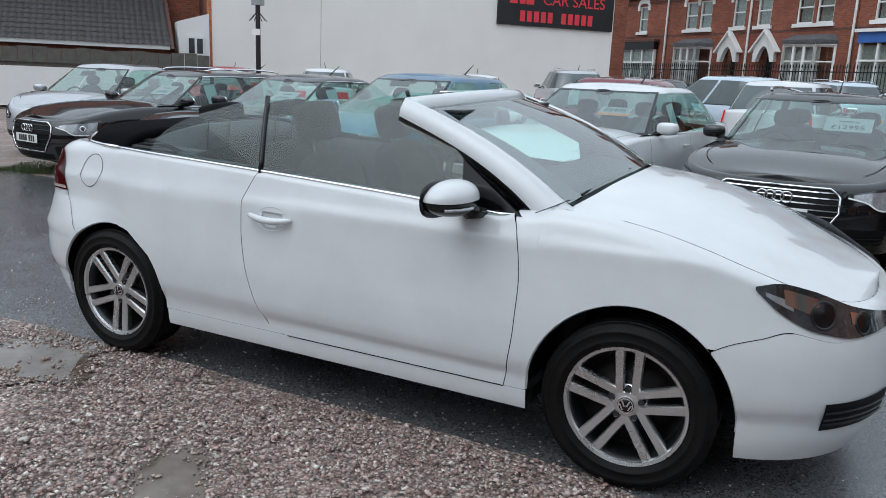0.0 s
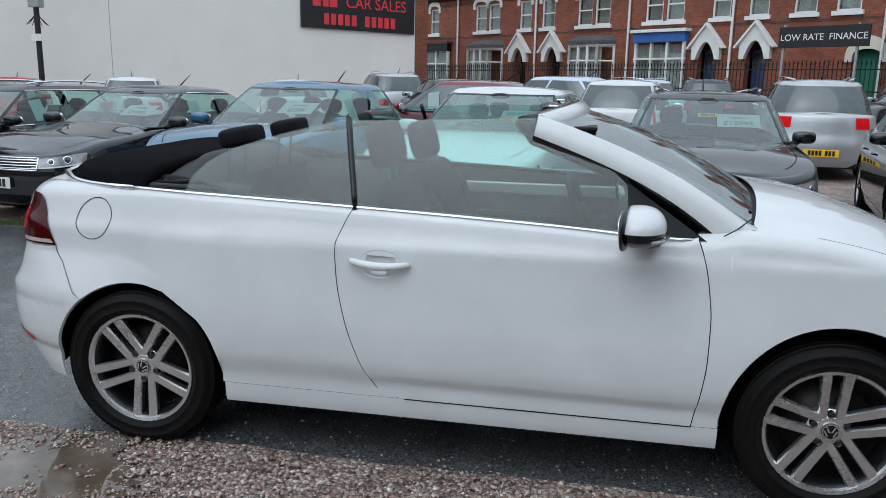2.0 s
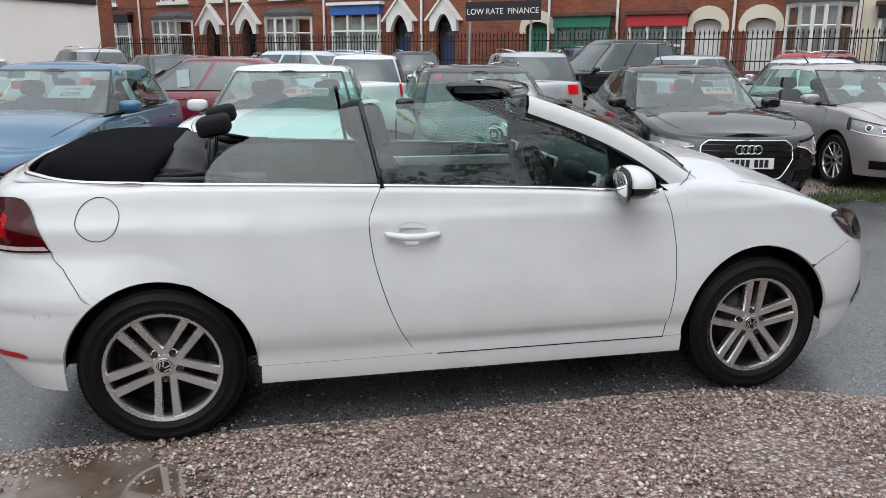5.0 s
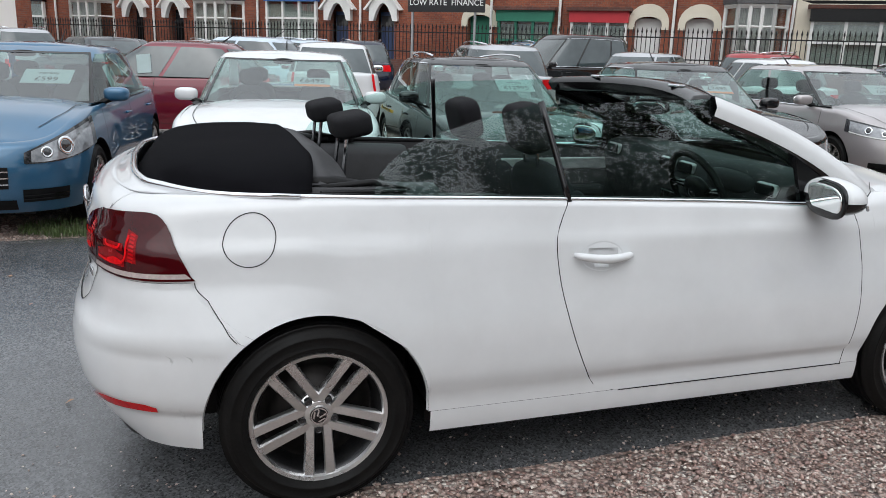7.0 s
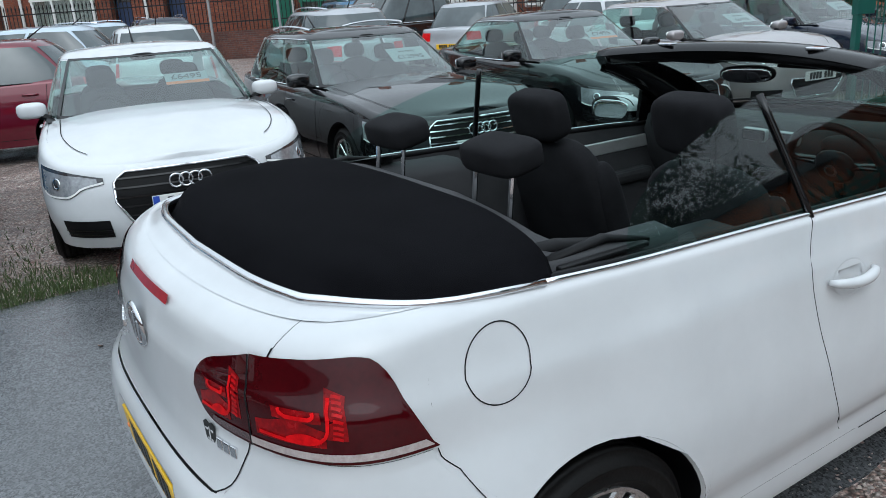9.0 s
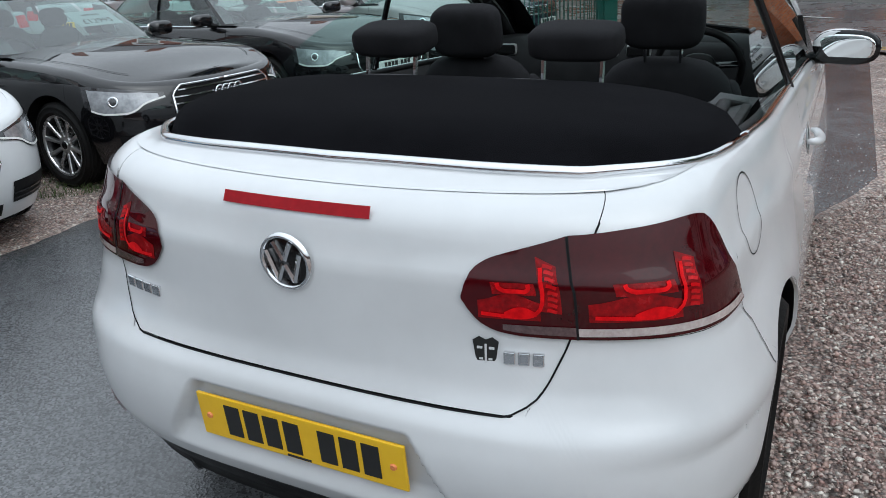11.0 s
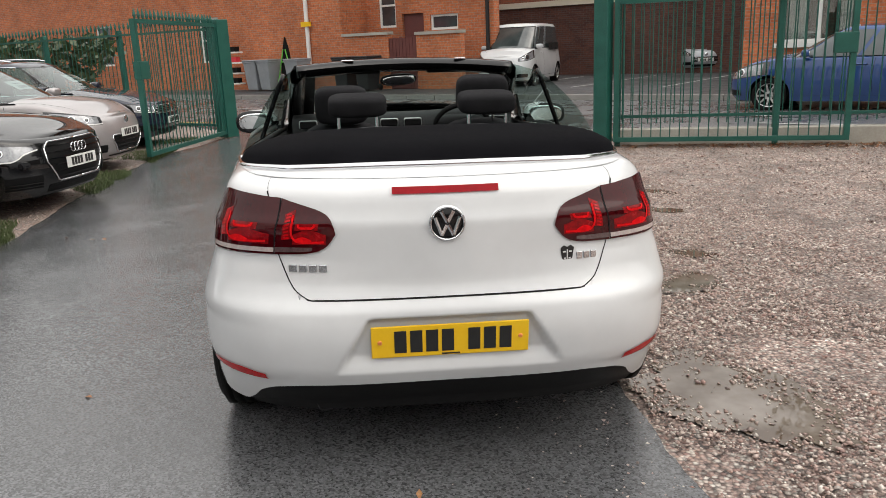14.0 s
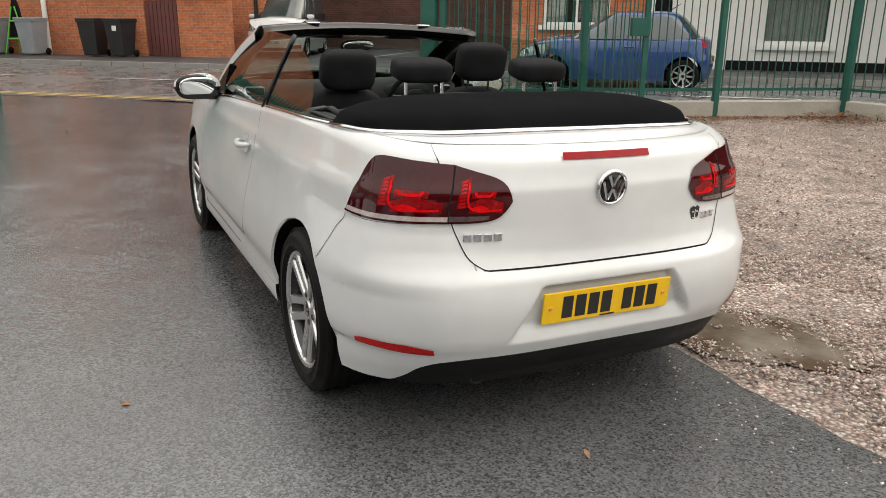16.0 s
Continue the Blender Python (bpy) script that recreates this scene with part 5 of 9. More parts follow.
def add_wheel(car, x, y, R, style, rim, width, cap=False):
    """One wheel as a part of its car with tyre, rim, spokes and brake disc under it."""
    hub_bm = lathe(bmesh.new(), [(0.001, -width / 2 + 0.0275), (0.029, -width / 2 + 0.0275), (0.031, -width / 2 + 0.031)], 20)
    wheel = part("wheel", hub_bm, "gloss_black", car, "", True)
    turn = Matrix.Rotation(math.pi if y > 0 else 0.0, 4, "Z") @ Matrix.Rotation((0.628 if x < 0 else 0.0) if cap else 0.37 * x, 4, "Y")
    wheel.matrix_local = Matrix.Translation((x, y - math.copysign(width / 2, y) * 1.0, R)) @ turn
    for nm, me in wheel_meshes(style, R, rim, width):
        o = new(nm, me)
        o.parent = wheel
    if cap:
        for k in range(5):
            a = 2 * math.pi * k / 5 + math.pi / 2
            bolt = part("wheel_bolt", lathe(bmesh.new(), [(0.001, -width / 2 + 0.036), (0.008, -width / 2 + 0.036), (0.0105, -width / 2 + 0.034), (0.0125, -width / 2 + 0.037), (0.0130, -width / 2 + 0.056)], 12), "alloy_dark", wheel)
            bolt.location = (0.056 * math.cos(a), 0, 0.056 * math.sin(a))
        bm = bmesh.new()
        bmesh.ops.create_circle(bm, radius=0.001, segments=3)
        bm.clear()
        for r0, r1 in ((0.0245, 0.0285),):
            lathe(bm, [(r0, -width / 2 + 0.0262), (r1, -width / 2 + 0.0262)], 24)
        for x0, x1, z0, z1 in ((-0.014, -0.004, 0.018, -0.004), (0.014, 0.004, 0.018, -0.004), (-0.021, -0.010, 0.004, -0.018), (0.021, 0.010, 0.004, -0.018)):
            bm.faces.new([bm.verts.new((xx, -width / 2 + 0.026, zz)) for xx, zz in ((x0 - 0.003, z0), (x0 + 0.003, z0), (x1 + 0.003, z1), (x1 - 0.003, z1))])
        part("badge", bm, "chrome", wheel)
    return wheel


def plate(car, m, colour="plate_white", band=False, text="bars"):
    """A number plate whose characters are plain bars."""
    pl = part("number_plate", boxed(-0.26, 0.26, -0.004, 0.004, -0.0555, 0.0555, bev=0.003), colour, car)
    pl.matrix_local = m
    x, bar = -0.165 if not band else -0.145, None
    for k in range(7):
        if k == 4:
            x += 0.035
        if bar is None:
            bar = part("plain_bar", boxed(-0.020, 0.020, -0.0055, -0.0041, -0.039, 0.039), "ink", pl)
            bar.location = (x, 0, 0)
        else:
            again(bar, pl, Matrix.Translation((x, 0, 0)))
        x += 0.052
    if band:
        part("blue_band", boxed(-0.256, -0.215, -0.0055, -0.0041, -0.052, 0.052), "plate_blue", pl)
    return pl


def rings_badge(car, m, r=0.043):
    """Four linked rings on a hidden backing bar."""
    b = part("badge", boxed(-r * 2.4, r * 2.4, -0.004, 0.0, -0.004, 0.004), "gloss_black", car, "four chrome rings")
    b.matrix_local = m
    bm = bmesh.new()
    circ = [(r * math.cos(2 * math.pi * i / 26), -0.006, r * math.sin(2 * math.pi * i / 26)) for i in range(26)]
    tube(bm, circ + circ[:2], 0.0072, 6, cap=False)
    ring = part("badge_ring", bm, "chrome", b, "", True)
    ring.location = (-r * 2.13, 0, 0)
    for k in (-0.71, 0.71, 2.13):
        again(ring, b, Matrix.Translation((r * k, 0, 0)))
    return b


def price_card(car, m, price, w=0.36, h=0.17, plain=False):
    if plain:
        w, h = 0.42, 0.25
    c = part("price_card", boxed(-w / 2, w / 2, -0.002, 0.002, -h / 2, h / 2), "card", car, "pale price card behind the windscreen")
    c.matrix_local = m
    if not plain:
        part("orange_band", boxed(-w / 2, w / 2, -0.004, -0.0021, -h / 2, -h / 2 + 0.04), "orange", c)
    letters("price", price, 0.105 if not plain else 0.10, "ink", c, pose(0, -0.004, 0.02 if not plain else -0.055, 90), 0.001)
    if plain:
        letters("wording", "warranty", 0.05, "ink", c, pose(0, -0.004, 0.055, 90), 0.001)
    return c

# ---- the white convertible ----
GX, GR, AR = 1.289, 0.316, 0.372
GA = [(-GX, 0.364, -0.010), (GX, 0.375, 0.003)]
golf_shell = Shell(
    b=[(0.19, 0.846), (0.25, 0.860), (0.30, 0.863), (0.358, 0.862), (0.380, 0.876), (0.44, 0.885), (0.55, 0.881), (0.70, 0.857), (0.80, 0.838), (0.872, 0.826), (0.89, 0.816), (1.0, 0.782), (1.06, 0.764)],
    F=[(0.19, 2.08), (0.30, 2.135), (0.45, 2.155), (0.58, 2.145), (0.68, 2.115), (0.75, 2.09), (0.85, 2.06), (1.0, 2.03)],
    R=[(0.24, -1.95), (0.33, -2.012), (0.42, -2.052), (0.52, -2.065), (0.60, -2.056), (0.655, -2.026), (0.70, -2.015), (0.80, -2.013), (0.885, -2.010), (0.905, -2.002), (0.98, -1.980), (1.04, -1.945)],
    cf=1.0, cr=-1.0, front=(4.0, 2.6), tail=((0.56, (4.4, 4.0, 0.0, 0.004)), (0.76, (12.0, 2.05, -0.045, 0.045))))
TOP = [(-2.1, 1.014), (-1.95, 1.018), (-1.74, 1.030), (-1.2, 1.020), (-0.42, 0.995), (0.3, 0.966), (0.78, 0.942), (0.86, 0.965), (0.95, 0.982), (1.1, 0.978), (1.3, 0.953), (1.5, 0.908), (1.7, 0.845), (1.85, 0.788), (2.0, 0.735), (2.15, 0.70)]
golf = thing("convertible_car", Matrix.Translation((0, 0, 0.5)) @ Matrix.Rotation(radians(1.16), 4, "X") @ Matrix.Translation((0, 0, -0.5)), "white two-door convertible car with its roof folded down, on wet tarmac", "car")


def gtop(t):
    return curve_at(TOP, golf_shell.at(t, 0.9 if t < 2 else 0.75)[0])


def top_r(t):
    """How softly the upper edge rounds off: more at the tail."""
    return 0.022 + 0.032 * min(1.0, max(0.0, (-1.25 - golf_shell.at(t, 0.9)[0]) / 0.45))


def gx(x, z=0.45):
    return golf_shell.of_x(x, z)


SEAM_R = [(0.298, -0.20), (0.305, -0.25), (0.322, -0.292), (0.358, -0.322), (0.45, -0.372), (0.6, -0.428), (0.75, -0.464), (0.86, -0.474), (0.93, -0.45), (1.0, -0.415)]
SEAM_F = [(0.298, 0.826), (0.4, 0.842), (0.55, 0.859), (0.68, 0.861), (0.8, 0.848), (0.9, 0.826), (0.95, 0.808)]
T_SPLIT = golf_shell.of_y(0.552, 0.85, False)
X_SPLIT = golf_shell.at(T_SPLIT, 0.9)[0]
TAIL_TOP = [(X_SPLIT - 0.05, 0.962), (X_SPLIT, 0.965), (X_SPLIT + 0.05, 0.974), (-1.80, 0.982), (-1.768, 0.977), (-1.738, 0.952), (-1.70, 0.886), (-1.651, 0.788)]


def lid_edge(z):
    """The boot lid's side edge as t."""
    y = curve_at([(0.643, 0.455), (0.672, 0.497), (0.74, 0.530), (0.80, 0.549), (0.95, 0.566), (1.03, 0.588)], z)
    return golf_shell.of_y(y, z, False)


def seam_t(z):
    """The upright seam between rear bumper and wing as t."""
    return gx(curve_at([(0.601, -1.535), (0.66, -1.58), (0.728, -1.62), (0.781, -1.655)], max(z, 0.601)), max(z, 0.601))


T_LOW, T_HIGH = seam_t(0.601), seam_t(0.781)


def bumper_top(t):
    """The rear bumper's upper edge."""
    x, y = golf_shell.at(t, 0.65)
    if abs(y) < 0.55 and x < -1.9:
        return curve_at([(0.0, 0.640), (0.30, 0.640), (0.44, 0.641), (0.495, 0.670), (0.548, 0.785)], abs(y))
    return curve_at([(-1.96, 0.788), (-1.8, 0.782), (-1.655, 0.781)], golf_shell.at(t, 0.78)[0])


def tail_floor(t):
    x, y = golf_shell.at(t, 0.3)
    return curve_at([(0.0, 0.344), (0.45, 0.342), (0.58, 0.330), (0.635, 0.308), (0.675, 0.262), (0.71, 0.238), (0.9, 0.235)], abs(y)) if x < -1.7 else 0.235


def front_top(t):
    """The front bumper's upper edge."""
    x, y = golf_shell.at(t, 0.6)
    return curve_at([(1.54, 0.575), (1.62, 0.615), (1.72, 0.645), (1.80, 0.668), (1.95, 0.635), (2.05, 0.64), (2.2, 0.655)], x)


def plate_bay(ob):
    """Sinks the shallow bay round the rear number plate into the bumper."""
    for v in ob.data.vertices:
        if v.co.x < -1.9:
            half = 0.275 + max(0.0, 0.575 - v.co.z) * 0.60
            a = min(1.0, max(0.0, (half - abs(v.co.y)) / 0.022))
            b = min(1.0, max(0.0, (0.585 - v.co.z) / 0.016)) * min(1.0, max(0.0, (v.co.z - 0.39) / 0.06))
            v.co.x += 0.034 * a * a * (3 - 2 * a) * b


for side in (1, -1):
    # rear bumper
    ts_bumper = columns(golf_shell, 0.0, T_LOW, 0.011, GA)
    bump_ob = part("rear_bumper", body_patch(golf_shell, ts_bumper, lambda t: arch_at(golf_shell, t, tail_floor(t), GA, GR), lambda t: bumper_top(t) - 0.0006, 44, side, right=lambda z: seam_t(z) - 0.0004, reach=0.10), "white", golf, smooth=True)
    plate_bay(bump_ob)
    # boot lid, rear face
    ts = columns(golf_shell, 0.0, T_SPLIT, 0.03)
    part("boot_lid", body_patch(golf_shell, ts, lambda t: 0.644, gtop, 26, side, right=lambda z: lid_edge(z) - 0.0005, reach=0.10, r=top_r), "white", golf, smooth=True)
    # quarter panel
    ts = columns(golf_shell, T_SPLIT, gx(-0.44), 0.028, GA)
    back = [t for t in ts if t < T_HIGH - 0.004] + [T_HIGH - 0.002, T_HIGH]
    fore = [T_HIGH, T_HIGH + 0.002] + [t for t in ts if t > T_HIGH + 0.004]

    def q_low(t):
        return arch_at(golf_shell, t, 0.301, GA, GR)

    part("rear_wing", joined(
        body_patch(golf_shell, back, lambda t: bumper_top(t) + 0.0006, gtop, 16, side, left=lambda z: lid_edge(z) + 0.0005, reach=min(0.16, T_HIGH - T_SPLIT - 0.004), r=top_r),
        body_patch(golf_shell, spaced(T_LOW, T_HIGH, 10), q_low, lambda t: 0.7816, 30, side, left=lambda z: seam_t(z) + 0.0004, reach=T_HIGH - T_LOW),
        body_patch(golf_shell, fore, q_low, gtop, 26, side, right=lambda z: gx(curve_at(SEAM_R, z)) - 0.0009, reach=0.16, r=top_r)), "white", golf, smooth=True)
    # door
    ts = columns(golf_shell, gx(-0.44), gx(0.85), 0.018)
    door = part("door", body_patch(golf_shell, ts, lambda t: 0.3002, gtop, 46, side, left=lambda z: gx(curve_at(SEAM_R, z)) + 0.0009, right=lambda z: gx(curve_at(SEAM_F, z)) - 0.0009, reach=0.35, r=0.022), "white", golf, smooth=True)
    # sill
    ts = columns(golf_shell, gx(-GX + AR), gx(GX - AR), 0.06)
    part("sill", joined(body_patch(golf_shell, ts, lambda t: 0.222, lambda t: 0.2999, 6, side),), "white", golf, smooth=True)
    part("panel_gap", shell_line(golf_shell, [(gx(x, 0.30), 0.2996) for x in spaced(-0.20, 0.828, 80)], 0.0046, side, 0.0030), "seam", golf)
    # front wing
    ts = columns(golf_shell, gx(0.85), gx(1.80, 0.7), 0.028, GA)

    def w_low(t):
        x = golf_shell.at(t, 0.5)[0]
        return max(front_top(t) + 0.0008 if x > 1.56 else 0.0, arch_at(golf_shell, t, 0.301, GA, GR))

    part("front_wing", body_patch(golf_shell, ts, w_low, gtop, 26, side, left=lambda z: gx(curve_at(SEAM_F, z)) + 0.0009, reach=0.035, r=0.05), "white", golf, smooth=True)
    # front bumper
    ts = columns(golf_shell, gx(1.56, 0.58), 3.0, 0.03, GA)
    part("front_bumper", body_patch(golf_shell, ts, lambda t: arch_at(golf_shell, t, 0.20, GA, GR), front_top, 20, side), "white", golf, smooth=True)
    # nose above the bumper
    ts = columns(golf_shell, gx(1.80, 0.7), 3.0, 0.03)
    part("nose_panel", body_patch(golf_shell, ts, lambda t: front_top(t) + 0.0008, gtop, 8, side, r=0.05), "white", golf, smooth=True)
    # wheel arch edges, liners
    for xc, ar_, up_ in GA:
        vs = []
        for k in range(33):
            a = math.radians(-2 + 184 * k / 32)
            x, z = xc + ar_ * math.cos(a), GR + (ar_ + up_) * math.sin(a)
            t = golf_shell.of_x(x, max(z, 0.3))
            y = golf_shell.at(t, max(z, 0.25))[1]
            vs.append([(x, y * side, z), (xc + (ar_ - 0.005) * math.cos(a), (y + 0.010) * side, GR + (ar_ + up_ - 0.005) * math.sin(a)), (xc + (ar_ + 0.012) * math.cos(a), (y + 0.06) * side, GR + (ar_ + up_ + 0.012) * math.sin(a)), (xc + (ar_ + 0.02) * math.cos(a), -0.48 * side, GR + (ar_ + up_ + 0.02) * math.sin(a))])
        part("arch_lip", grid([r[:2] for r in vs]), "white", golf, smooth=True)
        part("arch_liner", grid([r[1:] for r in vs]), "black_plastic", golf, smooth=True)
        part("arch_back", boxed(xc - 0.4, xc + 0.4, *sorted((-0.50 * side, -0.46 * side)), 0.2, 0.72), "black_plastic", golf)
    # backing behind the panel gaps
    ts = columns(golf_shell, gx(-0.90), gx(0.90), 0.1)
    part("door_frame", body_patch(golf_shell, ts, lambda t: 0.21, lambda t: gtop(t) - 0.02, 8, side, off=-0.014), "seam", golf)
    # belt trim
    pts = [(golf_shell.inner(gx(x, 0.95), curve_at(TOP, x), 0.016, side) + Vector((0, 0, 0.002))) for x in spaced(-1.36, 0.80, 40)]
    bm = tube(bmesh.new(), pts, 0.0085, 6)
    part("belt_trim", bm, "chrome", golf, "bright belt trim", True)
    # inner seal and door card
    pts = [Vector((p.x, p.y * 1.0 + side * 0.022, p.z - 0.004)) for p in pts]
    part("window_seal", tube(bmesh.new(), pts, 0.013, 6), "black_plastic", golf, smooth=True)
    card = [[(x, side * (-0.735 + 0.05 * k), curve_at(TOP, x) - 0.01 - 0.16 * k) for k in range(4)] for x in spaced(-1.20, 0.75, 18)]
    part("door_card", grid([r if side > 0 else r[::-1] for r in card]), "dash", golf, "dark inner trim panel", True)
    # door handle over a shallow pocket let into the door
    hx, hz = -0.300, 0.806
    bm = bmesh.new()
    bm.from_mesh(door.data)
    bmesh.ops.delete(bm, geom=[f for f in bm.faces if ((f.calc_center_median().x - hx) / 0.062) ** 2 + ((f.calc_center_median().z - hz) / 0.034) ** 2 < 1], context="FACES")
    bm.to_mesh(door.data)
    bm.free()
    rows = []
    for k in range(9):
        r = 1.0 - k / 8
        rows.append([])
        for a in spaced(0, 2 * math.pi, 36):
            x, z = hx + 0.084 * r * math.cos(a), hz + 0.052 * r * math.sin(a)
            p = golf_shell.point(gx(x, z), z, 0.0012 - 0.0135 * min(1.0, (1 - r) * 1.9) ** 1.4, side)
            rows[-1].append(p)
    hd = part("door_handle", grid([r[::side] for r in rows]), "white", door, smooth=True)
    y0 = golf_shell.at(gx(-0.30), 0.80)[1]
    bm = bmesh.new()
    n_h = 18
    pts = [(-0.412 + 0.222 * k / n_h, side * (y0 - 0.006 - 0.030 * math.sin(math.pi * k / n_h) ** 0.45), 0.818 - 0.010 * math.sin(math.pi * k / n_h) - 0.006 * k / n_h) for k in range(n_h + 1)]
    rs = [0.008 + 0.0095 * math.sin(math.pi * k / n_h) ** 0.35 for k in range(n_h + 1)]
    tube(bm, pts, rs, 12, flat=0.9)
    part("handle_bar", bm, "white", hd, smooth=True)
    # mirror: white cap over a black lower half, glass to the rear
    mv, mf = [], []
    bm = blob(bmesh.new(), (0.0, 0.0, 0.0), (0.088, 0.130, 0.076), 28, 18, 2.25)
    bm.verts.ensure_lookup_table()
    for v in bm.verts:
        f = (v.co.y * side + 0.130) / 0.260
        v.co.z *= 0.80 + 0.24 * f
        v.co.x = max(v.co.x, -0.042) - 0.022 * (1 - f)
        if v.co.z < 0:
            v.co.z *= 0.92
    caps = {True: [], False: []}
    for fc in bm.faces:
        caps[fc.calc_center_median().z > 0.004].append([tuple(v.co) for v in fc.verts])
    bm.free()
    halves = []
    for up in (True, False):
        hb = bmesh.new()
        for quad in caps[up]:
            hb.faces.new([hb.verts.new(p) for p in quad])
        bmesh.ops.remove_doubles(hb, verts=list(hb.verts), dist=1e-5)
        halves.append(hb)
    mir = part("door_mirror", halves[0], "white", golf, "white mirror cap over a black base", True)
    mir.matrix_local = Matrix.Translation((0.612, -0.915 * side, 1.004))
    part("mirror_base", halves[1], "gloss_black", mir, smooth=True)
    mg = part("mirror_glass", blob(bmesh.new(), (0.0, 0.0, 0.0), (0.006, 0.110, 0.054), 20, 10, 2.8), "mirror", mir, smooth=True)
    rim_ = part("mirror_rim", blob(bmesh.new(), (0.0, 0.0, 0.0), (0.012, 0.128, 0.070), 20, 10, 2.8), "gloss_black", mir, smooth=True)
    rim_.matrix_local = Matrix.Translation((-0.050, 0.0, -0.002)) @ Matrix.Rotation(-0.20 * side, 4, "Z")
    mg.matrix_local = Matrix.Translation((-0.060, 0.0, -0.002)) @ Matrix.Rotation(-0.20 * side, 4, "Z") @ Matrix.Rotation(-0.10, 4, "Y")
    bm = bmesh.new()
    tube(bm, [(0.024, -0.122 * side, -0.022), (0.062, -0.085 * side, -0.022), (0.082, -0.01 * side, -0.022)], 0.006, 6)
    part("indicator", bm, "lamp_clear", mir)
    part("mirror_arm", tube(bmesh.new(), [(0.03, 0.06 * side, -0.050), (0.06, 0.135 * side, -0.062)], [0.030, 0.026], 8), "gloss_black", mir, smooth=True)
    # screen pillar: broad and white outside, a black strip along the door glass
    outer, inner = [], []
    for k in range(21):
        f = -0.10 + 1.10 * k / 20
        bow = math.sin(math.pi * max(f, 0.0))
        e_in = Vector((0.985 - 0.75 * f + 0.03 * bow, -(0.704 - 0.090 * f), 0.996 + 0.350 * f + 0.025 * bow))
        w = 1 - 0.35 * max(f, 0.0)
        e_out = e_in + Vector((-0.01, -0.070 * w, -0.092 * (1 - 0.2 * max(f, 0.0)) - 0.045 * max(0.0, 1 - f) ** 5))
        mid = e_in.lerp(e_out, 0.45) + Vector((0.006, -0.016, 0.020)) * w
        q1, q3 = e_in.lerp(mid, 0.55) + Vector((0.002, -0.004, 0.008)), mid.lerp(e_out, 0.5) + Vector((0.002, -0.009, 0.006))
        strip = e_out + Vector((-0.012, 0.004, -0.046 * w))
        lip = strip + Vector((-0.004, 0.030, -0.004))
        back = e_in + Vector((-0.070, 0.045, -0.055))
        outer.append([Vector((p.x, p.y * side, p.z)) for p in (e_in + Vector((-0.006, 0.012, -0.006)), e_in, q1, mid, q3, e_out)])
        inner.append([Vector((p.x, p.y * side, p.z)) for p in (e_out, strip, lip, back, e_in + Vector((-0.006, 0.012, -0.006)))])
    part("screen_pillar", grid([r[::side] for r in outer]), "white", golf, smooth=True)
    part("pillar_trim", grid([r[::side] for r in inner]), "gloss_black", golf, smooth=True)
    # black triangle before the mirror
    tri_ = [(0.835, -0.790 * side, 0.945), (0.58, -0.778 * side, 0.955), (0.56, -0.735 * side, 1.13)]
    tri_ += [(x, y + 0.02 * side, z) for x, y, z in tri_]
    part("mirror_sail", (tri_, [(0, 1, 2), (3, 5, 4), (0, 3, 4, 1), (1, 4, 5, 2), (2, 5, 3, 0)]), "gloss_black", golf)
    # side glass

    def glass_y(z):
        return -0.778 + 0.135 * ((z - 0.97) / 0.34) + 0.012 * ((z - 0.97) / 0.34) ** 2

    rows = []
    for k in range(13):
        f = k / 12
        col = []
        for j in range(21):
            g = j / 20
            x0 = -0.396 - 0.070 * f
            x1 = 0.80 - f * 0.50 if f < 1 else 0.30
            x = x0 + (x1 - x0) * g
            z = curve_at(TOP, max(x, -0.4)) - 0.03 + f * (1.305 + 0.03 * g - curve_at(TOP, max(x, -0.4)) + 0.03)
            col.append((x, glass_y(z) * side, z))
        rows.append(col)
    win = part("door_window", grid([r[::side] for r in rows]), "glass", golf, "clear tinted door glass, fully up", True)
    win.visible_shadow = False
    rows = []
    for k in range(13):
        f = k / 12
        col = []
        for j in range(15):
            g = j / 14
            x1 = -0.418 - 0.070 * f
            x0 = -1.10 + 0.60 * f ** 2.7
            x0 = min(x0, x1 - 0.02)
            x = x0 + (x1 - x0) * g
            z = curve_at(TOP, x) - 0.03 * (1 - f) + f * (1.305 - curve_at(TOP, x))
            col.append((x, glass_y(z) * side, z))
        rows.append(col)
    win = part("quarter_window", grid([r[::side] for r in rows]), "glass", golf, "tinted rear quarter glass", True)
    win.visible_shadow = False
    part("window_bar", tube(bmesh.new(), [(-0.407 - 0.070 * f, glass_y(0.965 + f * 0.345) * side, 0.965 + f * 0.350) for f in spaced(0.06, 1, 6)], 0.0115, 6), "gloss_black", golf, smooth=True)
    # tail lamps: the outer one on the wing, the inner one on the lid
    ts = columns(golf_shell, T_SPLIT + 0.0008, gx(-1.652, 0.8), 0.016, z=0.85)

    def tl_top(t):
        return curve_at(TAIL_TOP, golf_shell.at(t, 0.9)[0])

    lamp = part("tail_lamp", body_patch(golf_shell, ts, lambda t: 0.787, lambda t: max(tl_top(t), 0.7885), 16, side, off=0.006), "tail_red", golf, "dark red wrap-round tail lamp", True)
    part("lens_strip", body_patch(golf_shell, [t for t in ts if t < ts[-1] - 0.010], lambda t: 0.794, lambda t: min(0.809, max(tl_top(t) - 0.006, 0.795)), 3, side, off=0.0085), "tail_clear", lamp, "pale reversing strip", True)
    t_in = golf_shell.of_y(0.357, 0.86, False)
    ts2 = spaced(t_in, T_SPLIT - 0.0008, 22)

    def in_f(t):
        return (t - ts2[0]) / (ts2[-1] - ts2[0])

